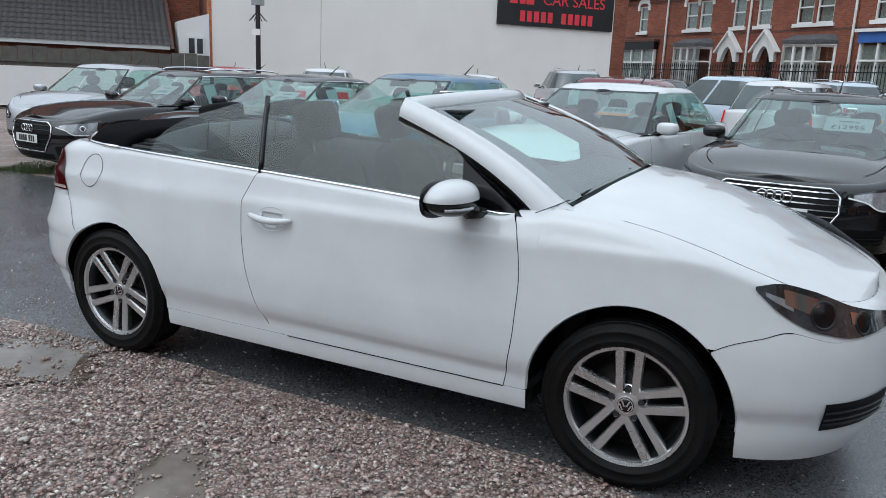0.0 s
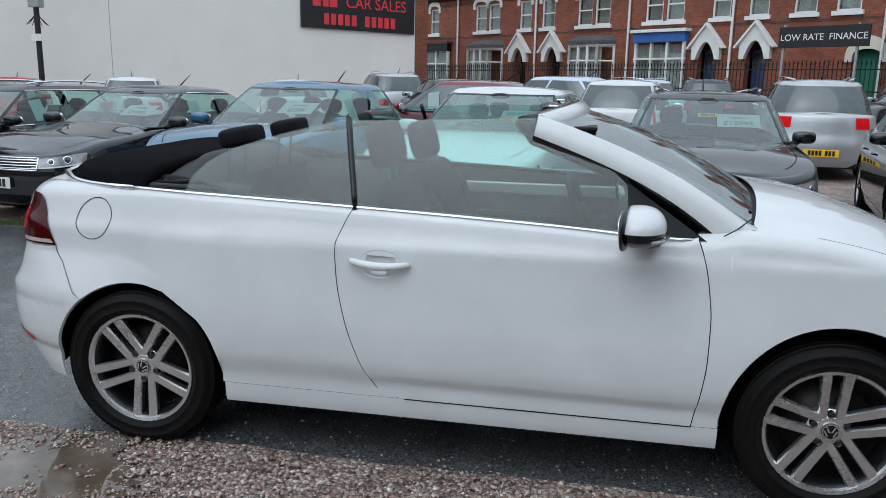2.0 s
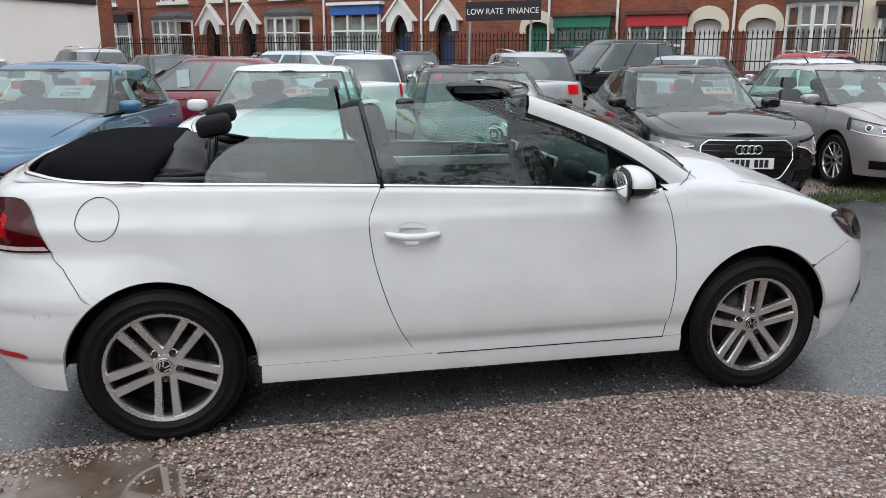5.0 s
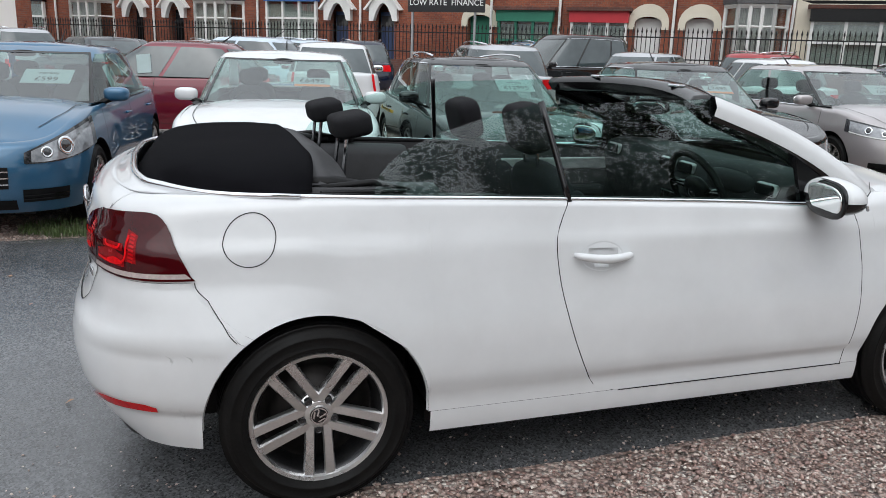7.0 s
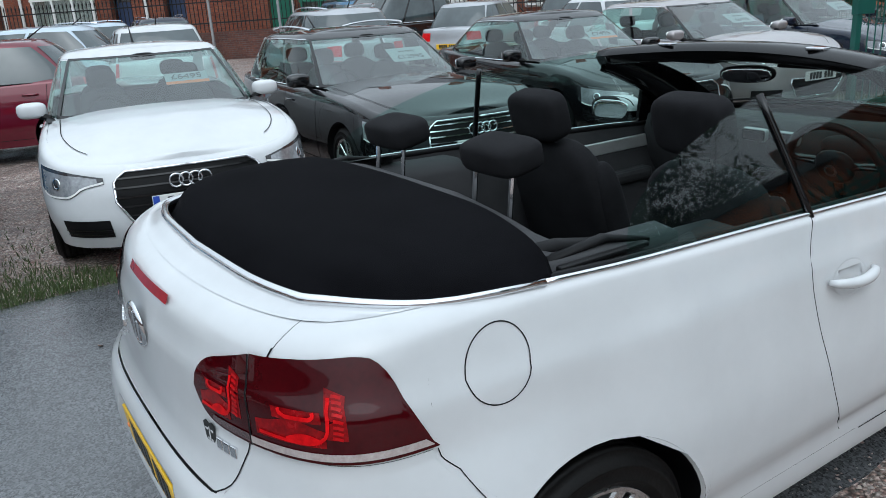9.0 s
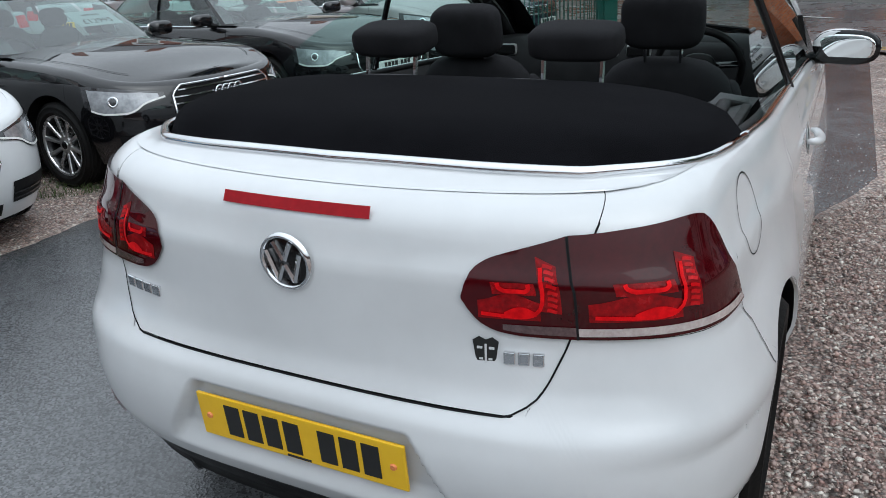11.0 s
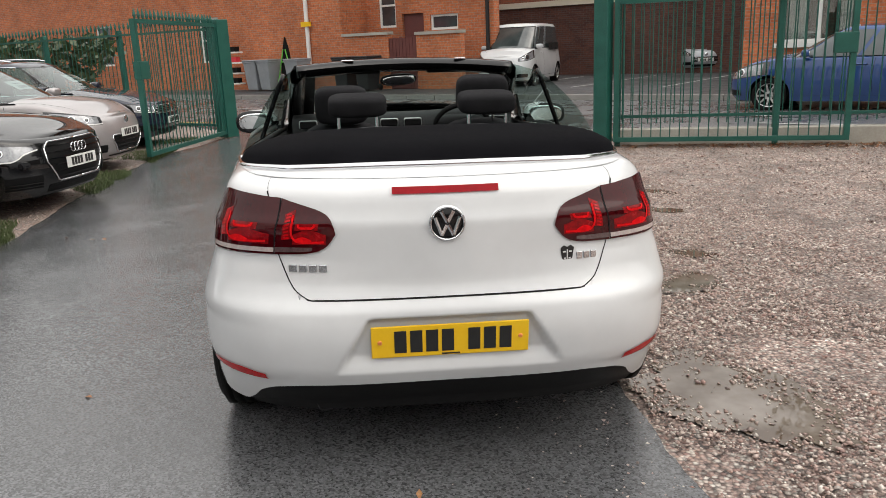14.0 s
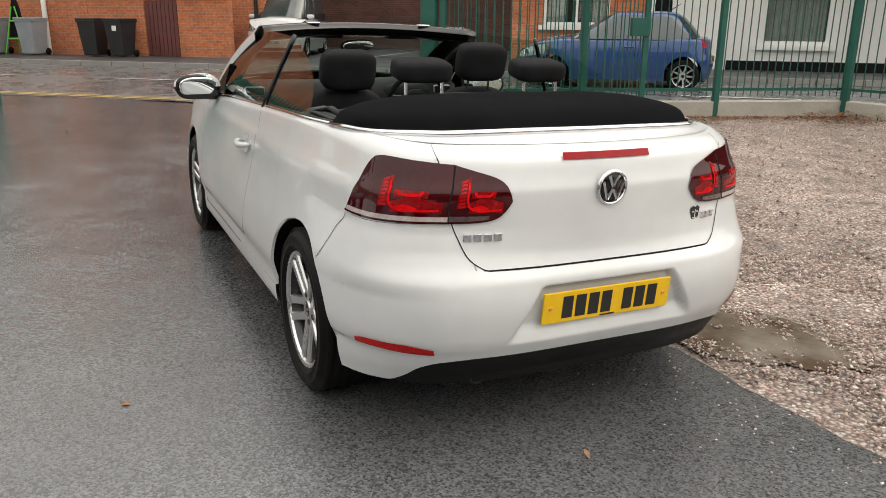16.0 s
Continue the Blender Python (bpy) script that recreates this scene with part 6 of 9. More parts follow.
    def in_lo(t):
        return curve_at([(0.0, 0.852), (0.05, 0.832), (0.14, 0.809), (0.28, 0.795), (0.5, 0.789), (1.0, 0.787)], in_f(t))

    def in_hi(t):
        return curve_at([(0.0, 0.858), (0.05, 0.884), (0.13, 0.908), (0.26, 0.925), (0.5, 0.940), (1.0, 0.964)], in_f(t))

    lamp2 = part("tail_lamp", body_patch(golf_shell, ts2, in_lo, in_hi, 14, side, off=0.006), "tail_red", golf, "dark red tail lamp on the boot lid", True)
    part("lens_strip", body_patch(golf_shell, [t for t in ts2 if in_f(t) > 0.30], lambda t: in_lo(t) + 0.007, lambda t: 0.811, 3, side, off=0.0085), "tail_dim", lamp2, "smoky reversing strip", True)
    for lm, ya, yb in ((lamp, 0.580, 0.725), (lamp2, 0.392, 0.512)):
        ta, tb = golf_shell.of_y(ya, 0.86, False), golf_shell.of_y(yb, 0.86, False)
        d = tb - ta

        def glow(name, f0, f1, lo, hi, mat, off, label=""):
            return part(name, body_patch(golf_shell, spaced(ta + d * f0, ta + d * f1, 10), lo, hi, 4, side, off=off), mat, lm, label, True)

        def ff(t):
            return (t - ta) / d

        # dim reflector bowls behind the lens, lamp glow painted into their red, then the hooked light bar with its
        # teeth and the ring above it
        glow("lamp_reflector", -0.04, 0.82, lambda t: 0.820, lambda t: 0.852 + 0.016 * math.sin(math.pi * min(1.0, max(0.0, ff(t) + 0.1))) ** 2, "tail_glow", 0.0068, "red ribbed reflector with lamp glow painted in")
        glow("lamp_reflector", 0.16, 0.78, lambda t: 0.866, lambda t: 0.886, "tail_glow", 0.0068)
        glow("lamp_reflector", 0.84, 1.16, lambda t: 0.838 - 0.012 * (ff(t) - 0.84), lambda t: 0.930 - 0.05 * (ff(t) - 0.84), "tail_glow", 0.0068)
        hook = [(ta + d * f, curve_at([(0.0, 0.829), (0.50, 0.826), (0.70, 0.830), (0.82, 0.842)], f)) for f in spaced(0.0, 0.82, 14)]
        hook += [(ta + d * (0.85 + 0.05 * math.sin(math.pi * 0.5 * g)), 0.846 + 0.066 * g) for g in spaced(0.1, 1, 8)]
        part("light_bar", shell_line(golf_shell, hook, 0.0070, side, 0.0088), "tail_bright", lm, "bright red hooked light bar")
        glow("light_bar", 0.30, 0.76, lambda t: 0.829, lambda t: 0.832 + 0.013 * math.sin(math.pi * min(1.0, max(0.0, (ff(t) - 0.28) / 0.52))), "tail_bright", 0.0082, "bright red light bar")
        for k in range(8):
            zt = 0.842 + 0.0105 * k
            t0 = ta + d * (0.93 + 0.035 * math.sin(math.pi * k / 8))
            part("lamp_tooth", shell_line(golf_shell, [(t0, zt), (t0 + d * 0.07, zt - 0.001), (t0 + d * 0.15, zt - 0.004)], 0.0062, side, 0.0086), "tail_mid", lm)
        ring = [(ta + d * (0.47 + 0.25 * max(-0.86, min(0.86, math.cos(a)))), 0.889 + 0.020 * max(-0.8, min(0.8, math.sin(a)))) for a in spaced(0, 2 * math.pi, 32)]
        part("light_bar", shell_line(golf_shell, [q for q in ring if q[1] < 0.888], 0.0080, side, 0.0090), "tail_bright", lm, "bright red light arc")
    part("panel_gap", shell_line(golf_shell, [(T_SPLIT, z) for z in spaced(0.787, 0.964, 12)], 0.0048, side, 0.0075), "seam", golf)
    # reflectors, fuel flap, panel lines
    t0, t1 = golf_shell.of_y(0.615, 0.40, False), gx(-1.785, 0.40)
    rf = [t0 + (t1 - t0) * k / 14 for k in range(15)]
    part("reflector", body_patch(golf_shell, rf, lambda t: 0.366 + 0.012 * min(1.0, (t - t0) / (t1 - t0) * 1.6), lambda t: 0.379 + 0.025 * min(1.0, 0.15 + 1.6 * (1 - abs(2 * (t - t0) / (t1 - t0) - 1.1) * 0.8)), 4, side, off=0.004), "tail_mid", golf, "slim red bumper reflector", True)
    part("panel_gap", shell_line(golf_shell, polyline([(gx(-1.655, 0.78), 0.781), (gx(-1.62, 0.73), 0.728), (gx(-1.58, 0.66), 0.66), (gx(-1.537, 0.6), 0.602)], 6), 0.0026, side), "seam", golf)
    part("panel_gap", shell_line(golf_shell, [(t, front_top(t) + 0.0015) for t in spaced(gx(1.545, 0.58), gx(1.80, 0.66), 14)], 0.0025, side), "seam", golf)
    part("panel_gap", shell_line(golf_shell, [(lid_edge(z), z) for z in spaced(0.646, 0.985, 24)], 0.0038, side), "seam", golf)
    part("panel_gap", shell_line(golf_shell, [(golf_shell.of_y(y, 0.646, False), bumper_top(golf_shell.of_y(y, 0.65, False))) for y in spaced(0.0, 0.46, 20)], 0.0038, side), "seam", golf)
    part("panel_gap", ribbon([Vector((x, y * side, z)) for x, y, z in ((0.985, -0.700, 1.012), (0.93, -0.765, 0.985), (0.885, -0.792, 0.965))], [Vector((0.3, -0.5 * side, 0.8)).normalized()] * 3, 0.004), "seam", golf)
    if side > 0:
        ft = gx(-1.489, 0.9)
        line = [(gx(-1.489 + 0.078 * math.cos(a), 0.9), 0.902 + 0.080 * math.sin(a)) for a in spaced(0, 2 * math.pi, 40)]
        part("fuel_flap", shell_line(golf_shell, line, 0.003, side), "seam", golf, "round fuel flap outline")
    # headlamps and lower grilles
    ta, tb = gx(1.665, 0.8), golf_shell.of_y(0.40, 0.66, True)
    hs = [ta + (tb - ta) * k / 22 for k in range(23)]

    def hl_lo(t):
        f = (t - ta) / (tb - ta)
        return curve_at([(0, 0.800), (0.12, 0.725), (0.3, 0.672), (0.6, 0.645), (1.0, 0.655)], f)

    def hl_hi(t):
        f = (t - ta) / (tb - ta)
        return curve_at([(0, 0.812), (0.12, 0.826), (0.3, 0.805), (0.6, 0.745), (1.0, 0.695)], f)

    hl = part("headlamp", body_patch(golf_shell, hs, hl_lo, hl_hi, 12, side, off=0.006), "lamp_dark", golf, "smoked headlamp with clear reflectors", True)
    for f, r in ((0.36, 0.050), (0.66, 0.042)):
        t = ta + (tb - ta) * f
        z = (hl_lo(t) + hl_hi(t)) / 2 - 0.004
        n = golf_shell.normal(t, z)
        q = n.to_track_quat("Z", "Y").to_matrix().to_4x4()
        for nm, prof, mt in (("lamp_ring", [(r * 0.82, 0.0), (r * 0.92, 0.003), (r, 0.0)], "alloy_dark"), ("lamp_bowl", [(0.001, 0.0025), (r * 0.4, 0.002), (r * 0.82, 0.0)], "gloss_black")):
            bm = lathe(bmesh.new(), prof, 24, "z")
            bm.transform(Matrix.Translation(golf_shell.point(t, z, 0.007)) @ q)
            if side < 0:
                bm.transform(Matrix.Diagonal((1, -1, 1, 1)))
            part(nm, bm, mt, hl, smooth=True)
    for f0, f1, za, zb in ((0.14, 0.34, 0.40, 0.84), (0.56, 0.74, 0.42, 0.80)):
        part("lamp_mirror", body_patch(golf_shell, spaced(ta + (tb - ta) * f0, ta + (tb - ta) * f1, 6), lambda t: hl_lo(t) + (hl_hi(t) - hl_lo(t)) * za, lambda t: hl_lo(t) + (hl_hi(t) - hl_lo(t)) * zb, 4, side, off=0.0078), "chrome", hl, "bright lamp reflector", True)
    part("amber_reflector", body_patch(golf_shell, hs[1:5], lambda t: hl_lo(t) * 0.7 + hl_hi(t) * 0.3, lambda t: hl_lo(t) * 0.45 + hl_hi(t) * 0.55, 3, side, off=0.0075), "lamp_clear", hl)
    t0, t1 = gx(1.92, 0.4), golf_shell.of_y(0.42, 0.4, True)
    gs = [t0 + (t1 - t0) * k / 12 for k in range(13)]
    gr = part("lower_grille", body_patch(golf_shell, gs, lambda t: 0.325 + 0.02 * (t - t0), lambda t: 0.43, 6, side, off=0.004), "black_plastic", golf, smooth=True)
    for z in (0.35, 0.375, 0.40):
        part("grille_bar", shell_line(golf_shell, [(t, z) for t in gs], 0.010, side, 0.012), "gloss_black", gr)

# rear diffuser, tailpipe, plate and badges
ts = columns(golf_shell, 0.0, golf_shell.of_y(0.70, 0.3, False), 0.02)
for side in (1, -1):
    part("diffuser", body_patch(golf_shell, ts, lambda t: min(tail_floor(t), curve_at([(0.0, 0.222), (0.5, 0.226), (0.66, 0.232), (0.71, 0.245)], abs(golf_shell.at(t, 0.3)[1]))), lambda t: tail_floor(t) + 0.003, 6, side, off=-0.004), "black_plastic", golf, "black lower bumper diffuser", True)
bm = lathe(bmesh.new(), [(0.019, 0.02), (0.021, -0.030), (0.024, -0.032), (0.025, 0.14)], 18, "x")
tp = part("tailpipe", bm, "alloy_dark", golf, "dark exhaust tailpipe", True)
tp.matrix_local = Matrix.Translation((-1.900, 0.430, 0.236)) @ Matrix.Rotation(0.18, 4, "Y")
rear_turn = Matrix.Rotation(-math.pi / 2, 4, "Z")
pl = plate(golf, Matrix.Translation((-2.047, 0.0, 0.4995)) @ rear_turn @ Matrix.Rotation(0.09, 4, "X"), "plate_yellow")
for x in (-0.232, 0.232):
    part("screw_cap", lathe(bmesh.new(), [(0.001, -0.008), (0.006, -0.008), (0.008, -0.004)], 12), "orange", pl).location = (x, 0, 0)
part("plain_bar", boxed(-0.03, 0.03, -0.0055, -0.0041, -0.051, -0.046), "ink", pl)
bd = part("badge", lathe(bmesh.new(), [(0.001, -0.006), (0.049, -0.006), (0.053, -0.002)], 32), "gloss_black", golf, "round chrome and black badge", True)
bd.matrix_local = Matrix.Translation((-2.013, 0, 0.882)) @ rear_turn @ Matrix.Rotation(0.07, 4, "X")
part("badge_ring", lathe(bmesh.new(), [(0.050, -0.004), (0.052, -0.011), (0.057, -0.011), (0.060, -0.002)], 32), "chrome", bd, smooth=True)
for x0, z0, x1, z1 in ((-0.020, 0.042, -0.002, 0.006), (0.020, 0.042, 0.002, 0.006), (-0.040, 0.022, -0.019, -0.038), (0.040, 0.022, 0.019, -0.038), (-0.019, -0.038, -0.002, -0.004), (0.019, -0.038, 0.002, -0.004)):
    part("badge_bar", tube(bmesh.new(), [(x0, -0.008, z0), (x1, -0.008, z1)], 0.0062, 6), "chrome", bd)
def on_lid(y, z, off):
    """A pose on the boot lid: x along it, -y out of it."""
    t = golf_shell.of_y(y, z, False)
    p, nn = golf_shell.point(t, z, off, -1 if y > 0 else 1), golf_shell.normal(t, z)
    ny = nn.y * (-1 if y > 0 else 1)
    return Matrix.Translation(p) @ Matrix.Rotation(math.atan2(ny, nn.x) + math.pi / 2, 4, "Z")


for y0, y1, n, z in ((0.517, 0.387, 4, 0.742), (-0.432, -0.508, 3, 0.745)):
    w = abs(y1 - y0) / n
    for k in range(n):
        b = part("badge_letter_bar", boxed(-w * 0.42, w * 0.42, -0.004, 0.004, -0.0125, 0.0125, bev=0.002), "chrome", golf)
        b.matrix_local = on_lid(y0 + (y1 - y0) * (k + 0.5) / n, z, 0.002)
# a dark shield-shaped sticker
bm = bmesh.new()
prism(bm, [(-0.024, 0.022), (-0.019, -0.012), (-0.010, -0.030), (0.010, -0.030), (0.019, -0.012), (0.024, 0.022), (0.012, 0.030), (0.0, 0.024), (-0.012, 0.030)], -0.0008, 0.0008)
stk = part("sticker", bm, "ink", golf, "small dark shield-shaped sticker")
stk.matrix_local = on_lid(-0.402, 0.752, 0.0025)
for x0, x1, z0, z1 in ((-0.002, 0.002, -0.026, 0.016), (-0.016, -0.006, 0.006, 0.011), (0.006, 0.016, 0.006, 0.011), (-0.012, -0.005, -0.016, -0.012), (0.005, 0.012, -0.016, -0.012)):
    part("plain_bar", boxed(x0, x1, -0.0016, -0.0009, z0, z1), "white", stk)
brk = [(golf_shell.of_y(y, 0.985, False), 0.985) for y in spaced(0.172, 0.0, 10)]
for side in (1, -1):
    part("high_brake_lamp", shell_line(golf_shell, brk, 0.024, side, 0.004), "brake_red", golf, "slim red high brake lamp")

# boot top, chrome surround and the folded roof
def deck_edge(y):
    """Rear edge of the opening behind the folded roof."""
    return curve_at([(0.0, -1.845), (0.3, -1.830), (0.5, -1.787), (0.560, -1.738), (0.64, -1.655), (0.688, -1.575), (0.718, -1.46), (0.738, -1.33)], abs(y))


ys = spaced(-0.738, 0.738, 76)
T_MID, T_SIDE = golf_shell.of_y(0.565, 1.02, False), gx(-1.345, 1.02)


def lid_t(y):
    """Where on the shell the boot's upper edge lies beside a point of the opening."""
    if abs(y) < 0.55:
        return golf_shell.of_y(abs(y) * 1.02 + 0.004, 1.02, False)
    f = (abs(y) - 0.55) / 0.188
    return T_MID + (T_SIDE - T_MID) * f ** 1.3


def deck_z(y):
    return 1.047 - 0.022 * (abs(y) / 0.738) ** 3


rows = []
for k in range(9):
    f = k / 8
    row = []
    for y in ys:
        t = lid_t(y)
        lid_top = golf_shell.inner(t, gtop(t) - 0.0007, top_r(t) - 0.010)
        ly = math.copysign(abs(lid_top.y), y)
        xr = lid_top.x
        x0 = deck_edge(y)
        row.append((x0 + (xr - x0) * f, y + (ly - y) * f, (deck_z(y) - 0.004) * (0.5 + 0.5 * math.cos(math.pi * f)) + (lid_top.z + 0.0010) * (0.5 - 0.5 * math.cos(math.pi * f))))
    rows.append(row)
part("boot_top", grid(rows), "white", golf, smooth=True)
arc = [(deck_edge(y), y, deck_z(y) + 0.002) for y in spaced(-0.740, 0.740, 76)]
part("roof_surround", tube(bmesh.new(), arc, [0.0088 + 0.0032 * min(1.0, min(k, 76 - k) / 10) for k in range(77)], 8), "chrome", golf, "bright surround of the folded roof", True)

rows = []
for k in range(25):
    f = k / 24
    row = []
    for j in range(41):
        g = -1 + 2 * j / 40
        y = 0.728 * math.copysign(abs(g) ** 0.92, g)
        xf = -1.255 - 0.055 * abs(g) ** 3
        xb = deck_edge(y) + 0.012
        x = xf + (xb - xf) * f
        crown = curve_at([(0.0, 1.120), (0.25, 1.126), (0.55, 1.123), (0.76, 1.111), (0.87, 1.092), (0.935, 1.062), (0.97, 1.030), (1.0, 1.012)], f)
        edge = max(0.0, (abs(g) - 0.44) / 0.56)
        z = crown - (crown - 1.03) * (1 - math.sqrt(max(0.0, 1 - edge ** 2.0)))
        z += 0.004 * noise.noise((x * 5, y * 4, 1.0)) + 0.006 * (1 - f) * noise.noise((x * 2, y * 2, 5.0))
        row.append((x, y, z))
    rows.append(row)
front = [[(x + 0.0, y, z) for x, y, z in rows[0]], [(x + 0.018, y, z - 0.014) for x, y, z in rows[0]], [(x + 0.012, y, z - 0.045) for x, y, z in rows[0]], [(x - 0.10, y * 0.98, max(z - 0.10, 1.0)) for x, y, z in rows[0]], [(x - 0.22, y * 0.95, 0.98) for x, y, z in rows[0]]]
roof_stack = part("folded_roof", grid(front[::-1] + rows[1:]), "fabric", golf, "black fabric roof folded behind the rear seats", True)
shelf = []
for g in spaced(-1, 1, 36):
    yy = 0.66 * g
    top = 1.118 - 0.075 * max(0.0, (abs(g) - 0.35) / 0.65) ** 1.5
    fore = -1.135 + 0.10 * max(0.0, (abs(g) - 0.72) / 0.28) ** 1.5
    shelf.append([(-1.275, yy, top - 0.012), (-1.25, yy, top + 0.004), (-1.21, yy, top - 0.006), (fore, yy, top - 0.052), (fore + 0.012, yy, top - 0.066), (fore + 0.006, yy, 0.95)])
part("shelf_trim", grid(shelf), "shelf_grey", golf, "dark grey moulded trim before the folded roof", True)
for side in (1, -1):
    arm = [[(x, side * -(0.62 + 0.075 * q), 1.040 - 0.010 * q + 0.010 * (1 - f)) for q in (0.0, 0.5, 1.0)] + [(x, side * -0.70, 0.99)] for f, x in [(f, -1.30 + 0.44 * f) for f in spaced(0, 1, 10)]]
    part("side_trim", grid([r[::side] for r in arm]), "shelf_grey", golf, "dark grey trim beside the rear seats", True)
    part("roof_link", boxed(-1.26, -0.98, *sorted((-0.715 * side, -0.690 * side)), 1.022, 1.034, bev=0.004), "black_plastic", golf, "black folding roof link")
    part("roof_link", tube(bmesh.new(), [(-1.28, -0.665 * side, 1.036), (-1.08, -0.660 * side, 1.052), (-0.96, -0.690 * side, 1.030)], [0.016, 0.018, 0.009], 8, flat=0.6), "black_plastic", golf, smooth=True)
part("roof_well", boxed(-1.68, -1.1, -0.60, 0.60, 0.90, 0.985), "dash", golf)

# bonnet and scuttle
rows = []
for k in range(31):
    t = gx(0.985, 0.75) + (3.0 - gx(0.985, 0.75)) * k / 30
    zt = gtop(t)
    edge = golf_shell.inner(t, zt, 0.05, 1)
    x, yo, zt = edge.x, abs(edge.y), edge.z
    f = min(1.0, (x - 0.985) / 1.1)
    row = []
    for j in range(33):
        g = -1 + 2 * j / 32
        crown = (0.040 * (1 - f) + 0.030) * (1 - abs(g) ** 2.2) + 0.006 * (1 / (1 + math.exp(-(0.62 - abs(g)) * 26)) - 0.5)
        xc_ = x + (0.10 * (1 - f)) * (1 - g * g)
        row.append((xc_, yo * g, zt + 0.001 + crown))
    rows.append(row)
part("bonnet", grid([r[::-1] for r in rows]), "white", golf, smooth=True)
for side in (1, -1):
    pts = [Vector(r[0 if side > 0 else -1]) for r in rows]
    part("panel_gap", ribbon([Vector((p.x, p.y, p.z)) for p in pts], [Vector((0, -0.5 * side, 0.86))] * len(pts), 0.006, 0.002), "seam", golf)
scut = [[(0.985 + 0.10 * (1 - g * g) - f * 0.13 + 0.012, 0.735 * g, 0.962 + 0.072 * (1 - abs(g) ** 2.2) - 0.02 * math.sin(math.pi * f) + 0.01 * f) for g in spaced(-1, 1, 24)] for f in spaced(0, 1, 4)]
part("scuttle", grid([r for r in scut]), "black_plastic", golf, "black wiper scuttle", True)
bl = bmesh.new()
tube(bl, [(1.00, -0.60, 1.020), (1.03, -0.25, 1.052), (1.04, 0.05, 1.060)], [0.006, 0.008, 0.005], 6)
tube(bl, [(1.04, -0.05, 1.060), (1.02, 0.35, 1.050), (0.985, 0.60, 1.025)], [0.008, 0.007, 0.005], 6)
part("wiper", bl, "black_plastic", golf, "black windscreen wipers")

# windscreen, header
rows = []
for k in range(15):
    f = k / 14
    row = []
    for j in range(25):
        g = -1 + 2 * j / 24
        x = (0.985 + 0.075 * (1 - g * g)) * (1 - f) + (0.235 + 0.135 * (1 - g * g)) * f + 0.03 * math.sin(math.pi * f)
        z = (1.0 + 0.055 * (1 - abs(g) ** 2.2)) * (1 - f) + (1.316 + 0.030 * (1 - g * g)) * f + 0.025 * math.sin(math.pi * f)
        row.append((x, (0.705 - 0.085 * f) * g, z))
    rows.append(row)
ws = part("windscreen", grid([r[::-1] for r in rows]), "screen_glass", golf, "raked windscreen", True)
ws.visible_shadow = False
for js in ((0, 1, 2), (22, 23, 24)):
    part("screen_border", grid([[(r[j][0] - 0.008, r[j][1], r[j][2] - 0.010) for j in js][::-1] for r in rows]), "gloss_black", ws, "black band down the windscreen's edge", True)
hdr = [Vector(p) for p in rows[-1]]
sect = [(-0.085, -0.004), (-0.07, 0.020), (-0.01, 0.028), (0.030, 0.012), (0.030, -0.030), (0.0, -0.052), (-0.06, -0.040)]
hr = [[(p.x + dx, p.y, p.z + dz) for dx, dz in sect + sect[:1]] for p in hdr]
ends = [[tuple(sum((Vector(p) for p in r[:-1]), Vector()) / len(sect))] * len(r) for r in (hr[0], hr[-1])]
hr = ends[:1] + hr + ends[1:]
part("screen_header", grid(hr), "gloss_black", golf, "black windscreen header rail", True)
cap = [[(p.x + dx, p.y, p.z + dz) for dx, dz in ((-0.002, 0.029), (0.014, 0.027), (0.034, 0.014), (0.046, -0.004), (0.048, -0.016))] for p in hdr]
part("header_cap", grid(cap), "white", golf, "white painted edge above the windscreen", True)
for y in (-0.33, 0.33):
    part("roof_catch", boxed(0.255, 0.295, y - 0.035, y + 0.035, 1.356, 1.369, bev=0.004), "chrome", golf)
for y in (-0.34, 0.34):
    part("sun_visor", boxed(0.33, 0.45, y - 0.2, y + 0.2, 1.284, 1.300, bev=0.008), "black_plastic", golf)
bm = blob(bmesh.new(), (0.0, 0.0, 0.0), (0.018, 0.115, 0.036), 18, 10, 2.6)
rv = part("rear_view_mirror", bm, "black_plastic", golf, smooth=True)
rv.matrix_local = Matrix.Translation((0.40, 0.030, 1.245)) @ Matrix.Rotation(-0.22, 4, "Y") @ Matrix.Rotation(0.2, 4, "Z")
part("mirror_glass", blob(bmesh.new(), (-0.015, 0.0, 0.0), (0.006, 0.105, 0.029), 18, 8, 2.8), "mirror", rv, smooth=True)

# cabin: floor, dashboard, wheel, seats
part("floor_pan", boxed(-0.9, 0.9, -0.74, 0.74, 0.20, 0.26), "black_plastic", golf)
part("subframe", boxed(-1.88, 1.7, -0.52, 0.52, 0.23, 0.30), "black_plastic", golf)
part("front_bulkhead", boxed(1.0, 1.08, -0.70, 0.70, 0.26, 0.97), "black_plastic", golf)
part("rear_bulkhead", boxed(-1.28, -1.20, -0.62, 0.62, 0.30, 0.985), "dash", golf)
part("engine_block", boxed(1.1, 1.95, -0.45, 0.45, 0.22, 0.66), "black_plastic", golf)
part("boot_floor", boxed(-1.93, -1.30, -0.46, 0.46, 0.24, 0.60), "black_plastic", golf)
rows = []
for y in spaced(-0.70, 0.70, 28):
    hump = 0.035 * math.exp(-((y + 0.36) / 0.17) ** 2)
    rows.append([(1.00, y, 0.995), (0.82, y, 1.022 + hump * 0.3), (0.66, y, 1.025 + hump * 0.6), (0.585, y, 1.000 + hump * 0.6), (0.56, y, 0.93), (0.60, y, 0.76), (0.70, y, 0.55)])
